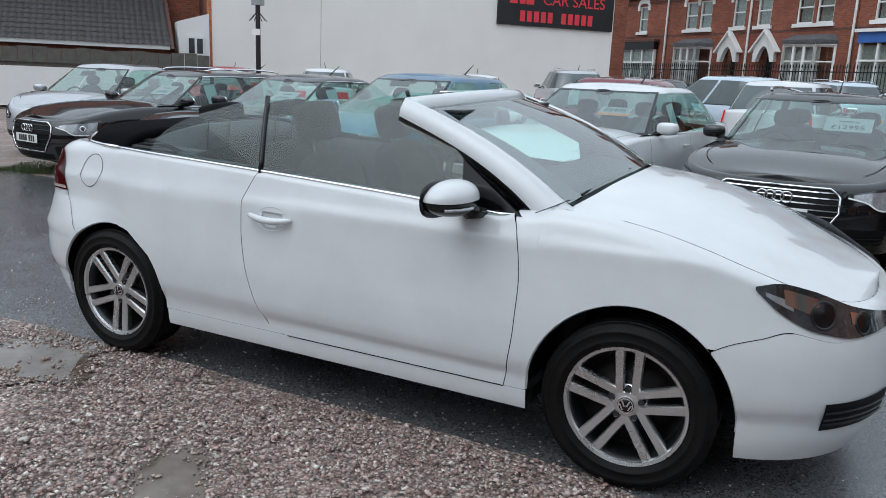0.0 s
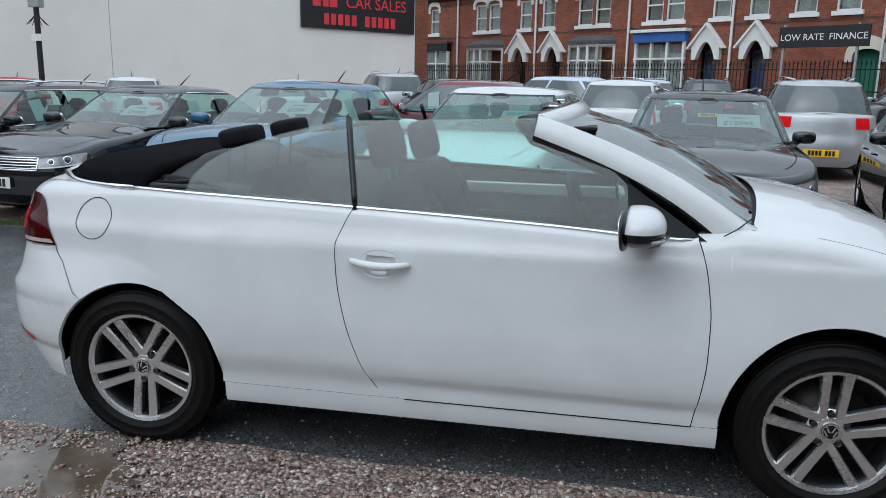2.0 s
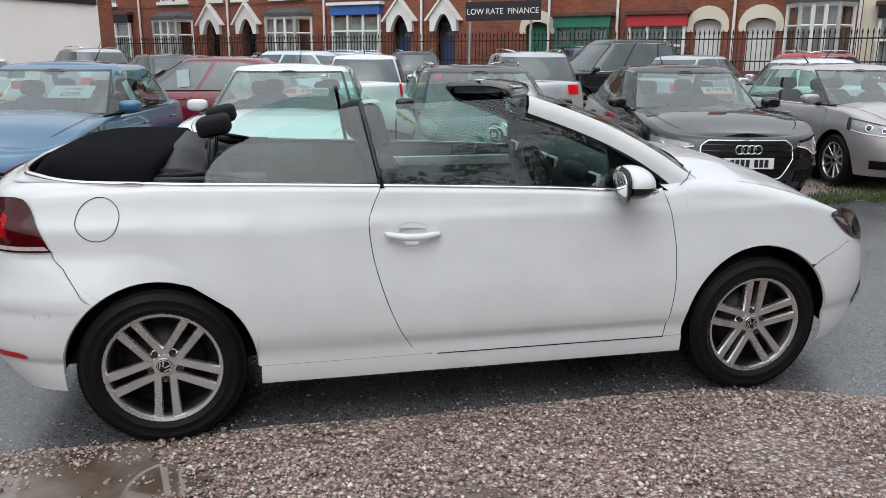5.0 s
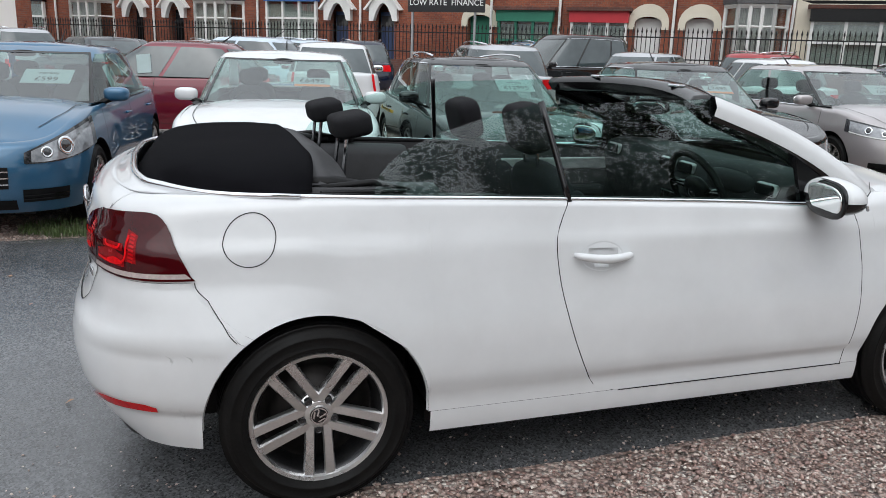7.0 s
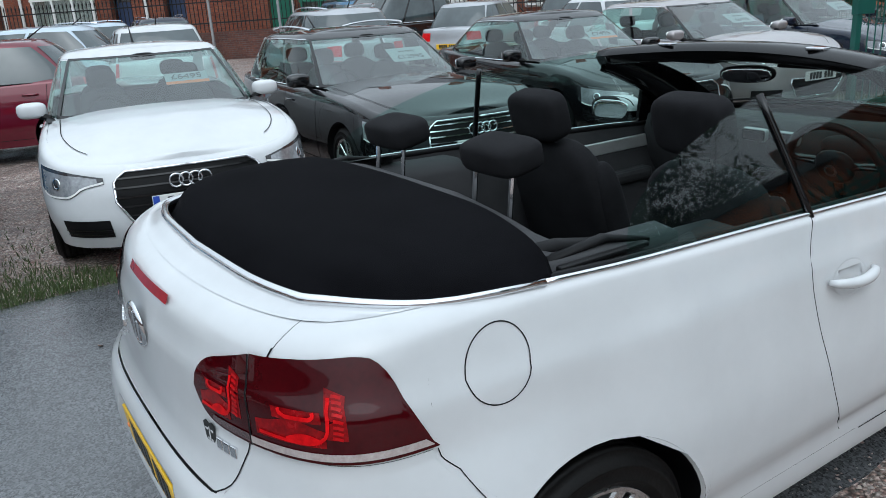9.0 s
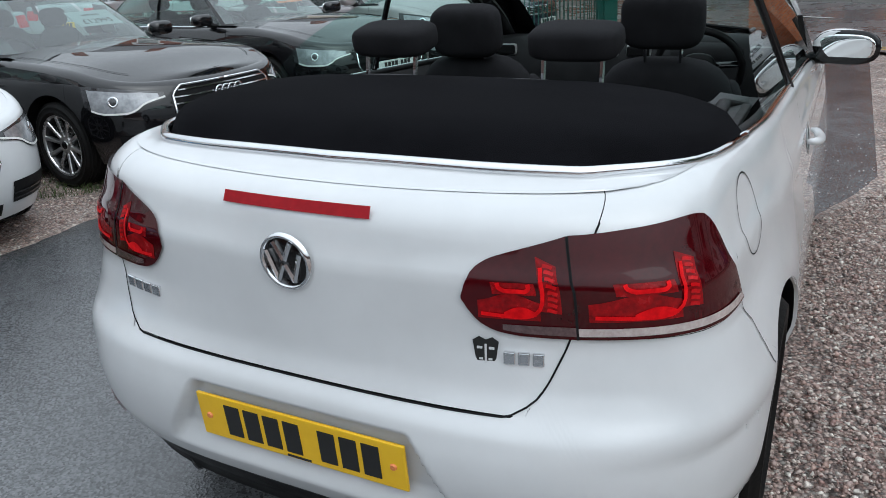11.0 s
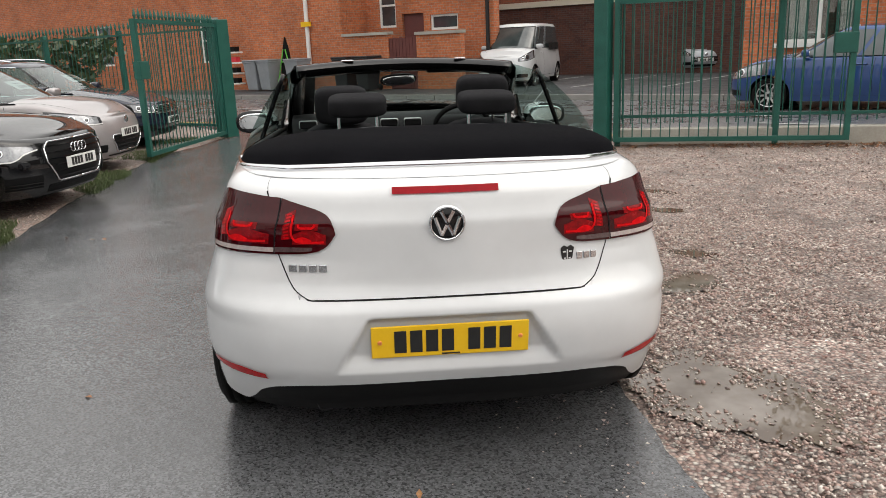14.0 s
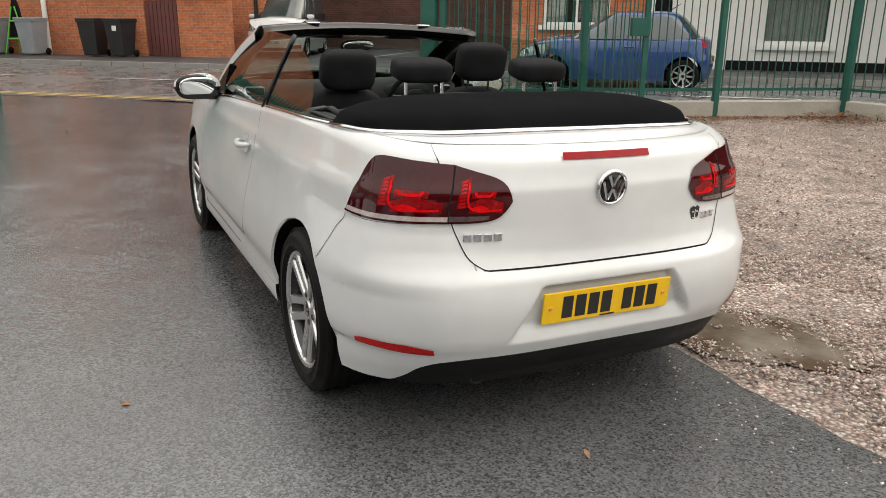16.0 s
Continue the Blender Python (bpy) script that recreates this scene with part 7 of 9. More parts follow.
part("dashboard", grid(rows), "dash", golf, "dark dashboard", True)
for y in (-0.60, -0.06, 0.09, 0.60):
    v = part("air_vent", boxed(0.556, 0.585, y - 0.058, y + 0.058, 0.945, 1.000, bev=0.012), "trim_silver", golf, "silver framed air vent")
    part("vent_core", boxed(0.550, 0.558, y - 0.052, y + 0.052, 0.950, 0.995, bev=0.008), "black_plastic", v)
part("radio", boxed(0.552, 0.58, -0.09, 0.11, 0.74, 0.845, bev=0.006), "gloss_black", golf)
for y in (-0.055, 0.01, 0.075):
    part("heater_knob", lathe(bmesh.new(), [(0.001, 0.545), (0.02, 0.545), (0.024, 0.57)], 14, "x"), "trim_silver", golf).location = (0.0, y, 0.70)
part("centre_console", boxed(-0.25, 0.62, -0.10, 0.12, 0.26, 0.58, bev=0.03), "dash", golf)
part("gear_lever", tube(bmesh.new(), [(0.30, 0.01, 0.57), (0.27, 0.01, 0.66), (0.265, 0.01, 0.70)], [0.012, 0.015, 0.028], 8), "black_plastic", golf, smooth=True)
part("hand_brake", tube(bmesh.new(), [(0.05, 0.0, 0.60), (-0.14, 0.0, 0.66)], 0.016, 8), "trim_silver", golf, smooth=True)
circ = [(0.0, 0.178 * math.cos(a), 0.178 * math.sin(a)) for a in spaced(0, 2 * math.pi, 36)]
sw = part("steering_wheel", tube(bmesh.new(), circ, 0.0165, 8, cap=False), "black_plastic", golf, "black three-spoke steering wheel", True)
sw.matrix_local = Matrix.Translation((0.42, -0.355, 0.925)) @ Matrix.Rotation(-0.42, 4, "Y")
bm = bmesh.new()
for a in (0.12, math.pi - 0.12, -math.pi / 2):
    tube(bm, [(0.012, 0.05 * math.cos(a), 0.05 * math.sin(a)), (0.002, 0.172 * math.cos(a), 0.172 * math.sin(a))], [0.026, 0.018], 8, flat=0.5)
part("spokes", bm, "gloss_black", sw, smooth=True)
part("airbag_cover", blob(bmesh.new(), (0.0, 0, 0), (0.03, 0.075, 0.068), 18, 10, 2.4), "black_plastic", sw, smooth=True)
part("badge", lathe(bmesh.new(), [(0.016, -0.031), (0.022, -0.033), (0.026, -0.030)], 20, "x"), "chrome", sw, smooth=True)
part("instrument_binnacle", blob(bmesh.new(), (0.60, -0.36, 0.965), (0.06, 0.17, 0.05), 18, 10, 2.6), "dash", golf, smooth=True)


def rounded_block(cx, cy, cz, sx, sy, sz, e=4.0):
    return blob(bmesh.new(), (cx, cy, cz), (sx, sy, sz), 24, 14, e)


for y in (-0.36, 0.36):
    seat = part("front_seat", rounded_block(0.10, y, 0.44, 0.27, 0.25, 0.10), "seat", golf, "dark grey cloth front seat", True)
    back = part("backrest", rounded_block(0, 0, 0, 0.075, 0.245, 0.32, 3.4), "seat", seat, smooth=True)
    back.matrix_local = Matrix.Translation((-0.26, y, 0.755)) @ Matrix.Rotation(-0.30, 4, "Y")
    for s in (-1, 1):
        bo = part("bolster", rounded_block(0, 0, 0, 0.065, 0.05, 0.26, 2.6), "seat", seat, smooth=True)
        bo.matrix_local = Matrix.Translation((-0.215, y + s * 0.215, 0.735)) @ Matrix.Rotation(-0.30, 4, "Y")
    hrst = part("headrest", rounded_block(0, 0, 0, 0.058, 0.135, 0.094, 4.2), "seat", seat, smooth=True)
    hrst.matrix_local = Matrix.Translation((-0.402, y, 1.195 if y < 0 else 1.155)) @ Matrix.Rotation(-0.26, 4, "Y")
    for s in (-0.06, 0.06):
        part("headrest_post", tube(bmesh.new(), [(-0.365, y + s, 1.02), (-0.385, y + s, 1.12)], 0.007, 6), "chrome", seat)
part("rear_seat_base", rounded_block(-0.80, 0, 0.46, 0.24, 0.60, 0.10), "seat", golf, "dark cloth rear bench", True)
rb = part("rear_seat_back", rounded_block(0, 0, 0, 0.08, 0.60, 0.27, 4.5), "seat", golf, "dark cloth rear seat back", True)
rb.matrix_local = Matrix.Translation((-1.10, 0, 0.735)) @ Matrix.Rotation(-0.24, 4, "Y")
for y in (-0.275, 0.275):
    h = part("rear_headrest", rounded_block(0, 0, 0, 0.072, 0.124, 0.043, 4.2), "seat", golf, "dark rear headrest on chrome posts", True)
    h.matrix_local = Matrix.Translation((-1.080, y, 1.198)) @ Matrix.Rotation(-0.20, 4, "Y")
    for s in (-0.080, 0.080):
        part("headrest_post", tube(bmesh.new(), [(-1.125, y + s, 0.97), (-1.105, y + s, 1.165)], 0.0075, 6), "chrome", golf)
for side in (1, -1):
    rows = [[(x, side * yy, z) for yy, z in ((-0.70, curve_at(TOP, x) - 0.015), (-0.60, curve_at(TOP, x) - 0.012), (-0.52, curve_at(TOP, x) - 0.05), (-0.50, 0.70))] for x in spaced(-1.42, -0.62, 14)]
    part("rear_side_trim", grid([r[::side] for r in rows]), "dash", golf, smooth=True)
    part("grab_arm", tube(bmesh.new(), [(-1.42, -0.60 * side, 1.045), (-1.2, -0.62 * side, 1.040), (-1.0, -0.64 * side, 1.02)], [0.02, 0.028, 0.012], 8), "black_plastic", golf, smooth=True)
    part("door_armrest", boxed(-0.2, 0.55, *sorted((-0.70 * side, -0.62 * side)), 0.70, 0.76, bev=0.02), "dash", golf)
    part("door_trim_strip", boxed(-0.25, 0.62, *sorted((-0.712 * side, -0.695 * side)), 0.845, 0.905, bev=0.006), "trim_silver", golf, "satin silver door strip")
for x, y in ((-GX, -0.862), (-GX, 0.862), (GX, -0.862), (GX, 0.862)):
    add_wheel(golf, x, y, GR, "twin", 0.221, 0.205, True)

# ---- the parked cars ----
def saloon_tables(s):
    """Fills in what a car's short description leaves open."""
    d = dict(L=4.6, W=1.82, H=1.46, wb=2.7, fo=0.90, belt=0.93, hood=0.90, nose=0.70, cowl=None, roof_f=None, roof_r=None, tail=None, deck=None, rw=0.32, clear=0.2, taper=0.70, round_f=(4.2, 2.6), round_r=(4.5, 2.5), wheel="five", rim=0.22)
    d.update(s)
    return d


CAR_MESHES = {}


def make_car(name, m, label, paint, spec, front=None, rear=None, price=None, plain_price=False, group="parked cars", plate_band=False, detail=2):
    """A parked car: body with arches, cabin, glass, lamps, grille, plates, mirrors and wheels."""
    s = saloon_tables(spec)
    L, W, H, wb, fo = s["L"], s["W"], s["H"], s["wb"], s["fo"]
    xf, xr = wb / 2 + fo, wb / 2 + fo - L
    hw = W / 2
    belt, hood, nose = s["belt"], s["hood"], s["nose"]
    cowl = s["cowl"] if s["cowl"] is not None else wb / 2 - 0.42
    roof_f = s["roof_f"] if s["roof_f"] is not None else cowl - 0.85
    tail = s["tail"] if s["tail"] is not None else xr + 0.12
    roof_r = s["roof_r"] if s["roof_r"] is not None else tail + 0.35
    rear_top = s["deck"] if s["deck"] is not None else belt + 0.03
    rw = s["rw"]
    ar = rw + 0.055
    arches = [(-wb / 2, ar), (wb / 2, ar)]
    shell = Shell(
        b=[(s["clear"], hw * 0.945), (0.30, hw * 0.965), (0.40, hw * 0.99), (0.52, hw), (0.66, hw * 0.992), (0.76, hw * 0.982), (0.80, hw * 0.972), (belt, hw * 0.935), (belt + 0.15, hw * 0.91)],
        F=[(s["clear"], xf - 0.10), (0.30, xf - 0.03), (0.42, xf), (0.55, xf - 0.005), (0.68, xf - 0.04), (0.80, xf - 0.09), (0.95, xf - 0.15)],
        R=[(s["clear"], xr + 0.10), (0.32, xr + 0.02), (0.45, xr), (0.58, xr + 0.005), (0.68, xr + 0.04), (0.90, xr + 0.07), (1.1, xr + 0.12)],
        cf=wb / 2 - 0.25, cr=-wb / 2 + 0.25, front=s["round_f"], rear=s["round_r"])
    top = [(xr - 0.1, rear_top), (min(tail + 0.1, -0.5), rear_top), (0.0, belt + 0.005), (cowl - 0.05, belt), (cowl + 0.15, hood), (cowl + 0.15 + (xf - cowl - 0.15) * 0.5, hood - (hood - nose) * 0.28), (xf - 0.12, nose + 0.02), (xf + 0.1, nose)]
    car = thing(name, m, label, "car", group)

    def ct(t):
        return curve_at(top, shell.at(t, 0.7)[0])

    def cx(x, z=0.5):
        return shell.of_x(x, z)

    pieces = []
    ts = columns(shell, 0.0, 3.0, 0.06 if detail > 1 else 0.10, arches)
    for side in (1, -1):
        pieces.append(body_patch(shell, ts, lambda t: arch_at(shell, t, s["clear"], arches, rw), ct, 16, side, r=0.05))
    # bonnet and, behind the cabin, the rear deck
    hood_rows = []
    for t in [cx(cowl - 0.12, 0.7) + (3.0 - cx(cowl - 0.12, 0.7)) * k / 22 for k in range(23)]:
        e = shell.inner(t, ct(t), 0.05)
        f = min(1.0, max(0.0, (e.x - cowl) / (xf - cowl)))
        hood_rows.append([(e.x, e.y * g, e.z + (0.05 - 0.015 * f) * (1 - abs(g) ** 2.4) + 0.010 * (1 / (1 + math.exp(-(0.70 - abs(g)) * 30)) - 0.5) * (1 - f)) for g in spaced(-1, 1, 18)])
    pieces.append(grid(hood_rows))
    deck_rows = []
    for t in [cx(roof_r if roof_r < tail + 0.9 else tail, 0.8) * k / 16 for k in range(17)]:
        e = shell.inner(t, ct(t), 0.05)
        deck_rows.append([(e.x, e.y * g, e.z + 0.03 * (1 - abs(g) ** 2.4)) for g in spaced(-1, 1, 14)])
    pieces.append(grid([r[::-1] for r in deck_rows]))
    body = part("body", joined(*pieces), paint, car, smooth=True)
    if detail > 1:
        for sd in (1, -1):
            # the shut line between bonnet and wing
            line = []
            for k in range(19):
                t = cx(cowl - 0.05, 0.7) + (cx(xf - 0.30, 0.7) - cx(cowl - 0.05, 0.7)) * k / 18
                e = shell.inner(t, ct(t), 0.05)
                f = min(1.0, max(0.0, (e.x - cowl) / (xf - cowl)))
                g = 0.90 - 0.10 * (k / 18) ** 2
                line.append(Vector((e.x, e.y * g * sd, e.z + (0.05 - 0.015 * f) * (1 - g ** 2.4) + 0.010 * (1 / (1 + math.exp(-(0.70 - g) * 30)) - 0.5) * (1 - f))))
            part("panel_gap", ribbon(line, [Vector((0.15, -0.18 * sd * (1 if line[0].y * sd < 0 else -1), 0.97)).normalized()] * len(line), 0.0065, 0.005), "seam", car)
    # cabin
    z0 = belt - 0.02
    mid = (cowl + tail) / 2 + 0.1

    def cab(h):
        """Front, rear, half width and height of the cabin's outline at a level."""
        xa = cowl + (roof_f - cowl) * h ** 1.12
        xb = tail + (roof_r - tail) * h ** 1.5
        w = hw * (0.925 + (s["taper"] - 0.925) * h ** 1.15)
        inset = rounding(h, 1.0, 0.16) * 0.36
        return xa - inset * 0.5, xb + inset * 0.5, w - inset, z0 + (H - 0.035 - z0) * (h if h < 0.84 else 0.84 + (h - 0.84) * 1.0)

    roof_c, roof_l = roof_f * 0.60 + roof_r * 0.40, (roof_f - roof_r) * 0.5 + 0.45

    def cz(x, h):
        """Height at a level of the cabin: the roof falls off to both ends."""
        k = min(abs(x - roof_c) / roof_l, 1.3)
        return z0 + (H - 0.035 - z0) * h * (1 - s.get("arch", 0.075) * k ** 2.2)

    def cab_y(x, h):
        xa, xb, w, z = cab(h)
        c = min(max(mid, xb + 0.1), xa - 0.1)
        t = (x - c) / (xa - c) if x > c else (c - x) / (c - xb)
        return w * max(0.0, 1 - min(1.0, abs(t)) ** 7) ** (1 / 2.6)

    def cab_x(y, h, front_):
        xa, xb, w, z = cab(h)
        c = min(max(mid, xb + 0.1), xa - 0.1)
        t = max(0.0, 1 - min(1.0, abs(y) / w) ** 2.6) ** (1 / 7)
        return c + ((xa if front_ else xb) - c) * t

    levels = [0, 0.12, 0.25, 0.4, 0.55, 0.7, 0.8, 0.86, 0.90, 0.94, 0.97, 0.99, 1.0]
    rows = []
    see = s.get("see_in", False)
    n = 56 if see else 20
    if see:
        levels = [0, 0.05, 0.12, 0.2, 0.28, 0.36, 0.44, 0.52, 0.6, 0.68, 0.76, 0.82, 0.88, 0.90, 0.94, 0.97, 0.99, 1.0]
    for h in levels:
        xa, xb, w, z = cab(h)
        ring = []
        for k in range(4 * n + 1):
            a = 2 * math.pi * k / (4 * n)
            ca, sa = math.cos(a), math.sin(a)
            c = min(max(mid, xb + 0.1), xa - 0.1)
            px = c + ((xa - c) if ca > 0 else (c - xb)) * math.copysign(abs(ca) ** (2 / 7), ca)
            ring.append((px, w * math.copysign(abs(sa) ** (2 / 2.6), sa), cz(px, h)))
        rows.append(ring)
    roof_rows = []
    xa, xb, w, z = cab(1.0)
    for k in range(17):
        x = xb + (xa - xb) * (0.5 - 0.5 * math.cos(math.pi * k / 16))
        yy = cab_y(x, 1.0)
        roof_rows.append([(x, yy * g, cz(x, 1.0) + 0.035 * (1 - g * g) * (1 - (2 * k / 16 - 1) ** 4)) for g in spaced(-1, 1, 12)])
    shell_v, shell_f = grid([r[::-1] for r in rows])
    if see:
        keep = []
        for q in shell_f:
            px, py, pz = (sum(shell_v[i][k] for i in q) / 4 for k in range(3))
            li = min(q) // (4 * n + 1)
            h = (levels[li] + levels[li + 1]) / 2
            xa, xb, w, z = cab(h)
            x1, x0 = xa - 0.11, xb + s.get("c_pillar", 0.22)
            solid = h < 0.05 or h > 0.88
            if not solid and px > x1:
                solid = abs(py) > w * 0.885
            elif not solid and px < x0:
                solid = abs(py) > w * 0.85 or px > xb + 0.15
            elif not solid:
                solid = any(abs(px - (x1 + (x0 - x1) * a)) < 0.045 for a in s.get("pillars", [0.47]))
            if solid:
                keep.append(q)
        shell_f = keep
    part("cabin", joined((shell_v, shell_f), grid([r[::-1] for r in roof_rows])), paint, car, smooth=True)
    if see:
        fl, bk = cowl - 0.05, tail + 0.35
        tub = [[(x, y, z) for x, z in ((fl + 0.1, belt - 0.03), (fl - 0.35, belt - 0.02), (fl - 0.45, belt - 0.28), (fl - 0.5, 0.36), (bk + 0.3, 0.36), (bk + 0.1, belt - 0.05), (bk - 0.15, belt))] for y in spaced(-hw * 0.80, hw * 0.80, 6)]
        part("cabin_floor", grid(tub), "dash", car, "dark cabin floor and dashboard", True)
        for sd in (-1, 1):
            part("door_card", grid([[(x, sd * hw * k, z) for x in spaced(bk - 0.1, fl + 0.1, 6)] for k, z in ((0.90, belt + 0.015), (0.81, belt - 0.02), (0.79, 0.36))][::sd]), "dash", car)
        for xs_, ys_ in ((fl - 0.98, 0.37), (fl - 0.98, -0.37), (fl - 1.85, 0.36), (fl - 1.85, -0.36)):
            sb = part("seat", blob(bmesh.new(), (0, 0, 0), (0.09, 0.235, 0.34), 14, 10, 3.2), "seat_grey", car, "grey cloth seat", True)
            sb.matrix_local = Matrix.Translation((xs_, ys_, belt - 0.18)) @ Matrix.Rotation(-0.32, 4, "Y")
            hr_ = part("headrest", blob(bmesh.new(), (0, 0, 0), (0.055, 0.13, 0.085), 12, 8, 3.2), "seat_grey", sb, smooth=True)
            hr_.matrix_local = Matrix.Translation((0.0, 0, 0.43))
        ring = [(0.0, 0.18 * math.cos(a), 0.18 * math.sin(a)) for a in spaced(0, 2 * math.pi, 24)]
        wh = part("steering_wheel", tube(bmesh.new(), ring, 0.016, 6, cap=False), "black_plastic", car, "black steering wheel", True)
        wh.matrix_local = Matrix.Translation((fl - 0.52, -0.37, belt - 0.06)) @ Matrix.Rotation(-0.45, 4, "Y")
        part("interior_mirror", blob(bmesh.new(), (roof_f + 0.10, 0, cz(roof_f, 0.86)), (0.02, 0.11, 0.032), 12, 8, 2.6), "black_plastic", car, smooth=True)
    # glass
    lift = 0.007

    def screen(front_, h0, h1, edge, mat, nm):
        g_rows = []
        for k in range(13):
            h = h0 + (h1 - h0) * k / 12
            xa, xb, w, z = cab(h)
            g_rows.append([(cab_x(w * edge * g, h, front_) + (lift if front_ else -lift), w * edge * g, cz(cab_x(w * edge * g, h, front_), h) + lift * 0.6) for g in spaced(-1, 1, 16)])
        if front_:
            g_rows = [r[::-1] for r in g_rows]
        return part(nm, grid(g_rows), mat, car, smooth=True)

    ws_ = screen(True, 0.03, 0.90, 0.90, "car_screen" if see else "screen", "windscreen")
    ws_.visible_shadow = not see

    def on_screen(h, g):
        w = cab(h)[2] * 0.90 * g
        return (cab_x(w, h, True) + 0.0095, w, cz(cab_x(w, h, True), h) + 0.0062)
    band = [grid([[on_screen(h, g) for g in gs] for h in hs_]) for hs_, gs in ((spaced(0.03, 0.90, 12), (1.0, 0.965)), (spaced(0.03, 0.90, 12), (-0.965, -1.0)), ((0.03, 0.075), spaced(0.965, -0.965, 14)), ((0.87, 0.90), spaced(0.965, -0.965, 14)))]
    part("screen_border", joined(*band), "gloss_black", car, "black band round the windscreen", True)
    if s.get("solid_rear"):
        pass
    else:
        screen(False, s.get("rear_glass", 0.10), 0.88, 0.86, "glass" if see else "carglass", "rear_window").visible_shadow = not see
    xa0, xb0 = cab(0.05)[:2]
    pillar = s.get("pillars", [0.47])
    for side in (1, -1):
        edges = [0.0] + pillar + [1.0]
        for a, b in zip(edges, edges[1:]):
            if s.get("panel_van") and a > 0:
                continue
            g_rows = []
            for k in range(11):
                h = 0.05 + 0.83 * k / 10
                fa, fb = cab(h)[:2]
                x1, x0 = fa - 0.10 - 0.02 * h, fb + s.get("c_pillar", 0.22) + 0.0 * h
                xs_a, xs_b = x1 + (x0 - x1) * a - (0.03 if a else 0), x1 + (x0 - x1) * b + (0.03 if b < 1 else 0)
                g_rows.append([(xs_a + (xs_b - xs_a) * g, -side * (cab_y(xs_a + (xs_b - xs_a) * g, h) + lift), cz(xs_a + (xs_b - xs_a) * g, h)) for g in spaced(0, 1, 8)])
            part("side_window", grid([r[::side] for r in g_rows]), "glass" if see else "carglass", car, smooth=True).visible_shadow = not see
        # bright or black line under the windows
        fa, fb = cab(0.04)[:2]
        pts = [(x, -side * (cab_y(x, 0.045) + 0.006), cz(x, 0.045)) for x in spaced(fa - 0.08, fb + 0.18, 14)]
        part("window_trim", tube(bmesh.new(), pts, 0.007, 4), "chrome" if s.get("chrome", True) else "black_plastic", car)
        if s.get("chrome", True):
            pts = [(x, -side * (cab_y(x, 0.90) + 0.004), cz(x, 0.90)) for x in spaced(cab(0.9)[0] - 0.12, cab(0.9)[1] + 0.3, 14)]
            part("roof_trim", tube(bmesh.new(), pts, 0.006, 4), "chrome", car)
        if s.get("rails"):
            pts = [(x, -side * (cab_y(x, 0.99) - 0.05), cz(x, 1.0) + 0.030 + 0.035 * math.sin(math.pi * f) ** 0.4) for f, x in [(f, cab(1)[0] - 0.1 + (cab(1)[1] - cab(1)[0] + 0.2) * f) for f in spaced(0, 1, 14)]]
            part("roof_rail", tube(bmesh.new(), pts, 0.014, 6), "chrome" if s.get("chrome", True) else "black_plastic", car)
        if price and side < 0:
            xn, hn = cab(0.4)[0] - 0.62, 0.36
            nt_ = part("window_notice", boxed(-0.10, 0.10, -0.002, 0.002, -0.14, 0.14), "card", car, "white paper notice inside the side window")
            nt_.matrix_local = Matrix.Translation((xn, -side * (cab_y(xn, hn) + (-0.03 if see else 0.012)), cz(xn, hn) + 0.02)) @ Matrix.Rotation(0.34, 4, "X") @ Matrix.Rotation(0.12, 4, "Y")
        # door lines and handles
        x1, x0 = cab(0.05)[0] - 0.02, cab(0.05)[1] + 0.30
        doors = [x1 - 0.02, x1 + (x0 - x1) * pillar[0], max(x0, -wb / 2 + 0.12)] if len(pillar) >= 1 and not s.get("two_door") else [x1 - 0.02, x1 + (x0 - x1) * 0.62]
        for xd in doors:
            part("panel_gap", shell_line(shell, [(cx(xd + 0.03 * math.sin((z - 0.3) * 5), z), z) for z in spaced(0.30 if abs(xd + wb / 2) > ar else 0.66, belt - 0.02, 10)], 0.006, side), "seam", car)
        part("panel_gap", shell_line(shell, [(cx(x, 0.29), 0.29) for x in spaced(-wb / 2 + ar + 0.02, wb / 2 - ar - 0.02, 8)], 0.006, side), "seam", car)
        for xd in doors[1:] if len(doors) == 3 else doors[1:]:
            xh = xd + 0.20
            pts = [(xh - 0.09 + 0.18 * k / 6, -side * (abs(shell.at(cx(xh, 0.8), belt - 0.13)[1]) + 0.012 + 0.018 * math.sin(math.pi * k / 6)), belt - 0.13) for k in range(7)]
            part("door_handle", tube(bmesh.new(), pts, 0.012, 6), paint, car, smooth=True)
        # mirror
        xm = cowl - 0.36
        ym = cab_y(xm, 0.08)
        mi = part("door_mirror", blob(bmesh.new(), (0, 0, 0), (0.070, 0.112, 0.064), 16, 10, 3.2), s.get("mirror", paint), car, smooth=True)
        mi.matrix_local = Matrix.Translation((xm, -side * (ym + 0.145), belt + 0.075))
        part("mirror_glass", blob(bmesh.new(), (-0.071, 0, 0.0), (0.008, 0.098, 0.052), 14, 8, 2.8), "mirror", mi, smooth=True)
        part("mirror_arm", tube(bmesh.new(), [(0.02, 0.05 * side, -0.04), (0.04, 0.13 * side, -0.075)], 0.030, 6), "black_plastic", mi)
        # lamps
        fr = front or {}
        y_in, z_a, z_b = fr.get("lamp_in", 0.52), fr.get("lamp_lo", 0.60), fr.get("lamp_hi", 0.73)
        ta, tb = cx(xf - fr.get("lamp_back", 0.46), z_b), shell.of_y(hw * y_in, z_b, True)
        hs = spaced(ta, tb, 14)

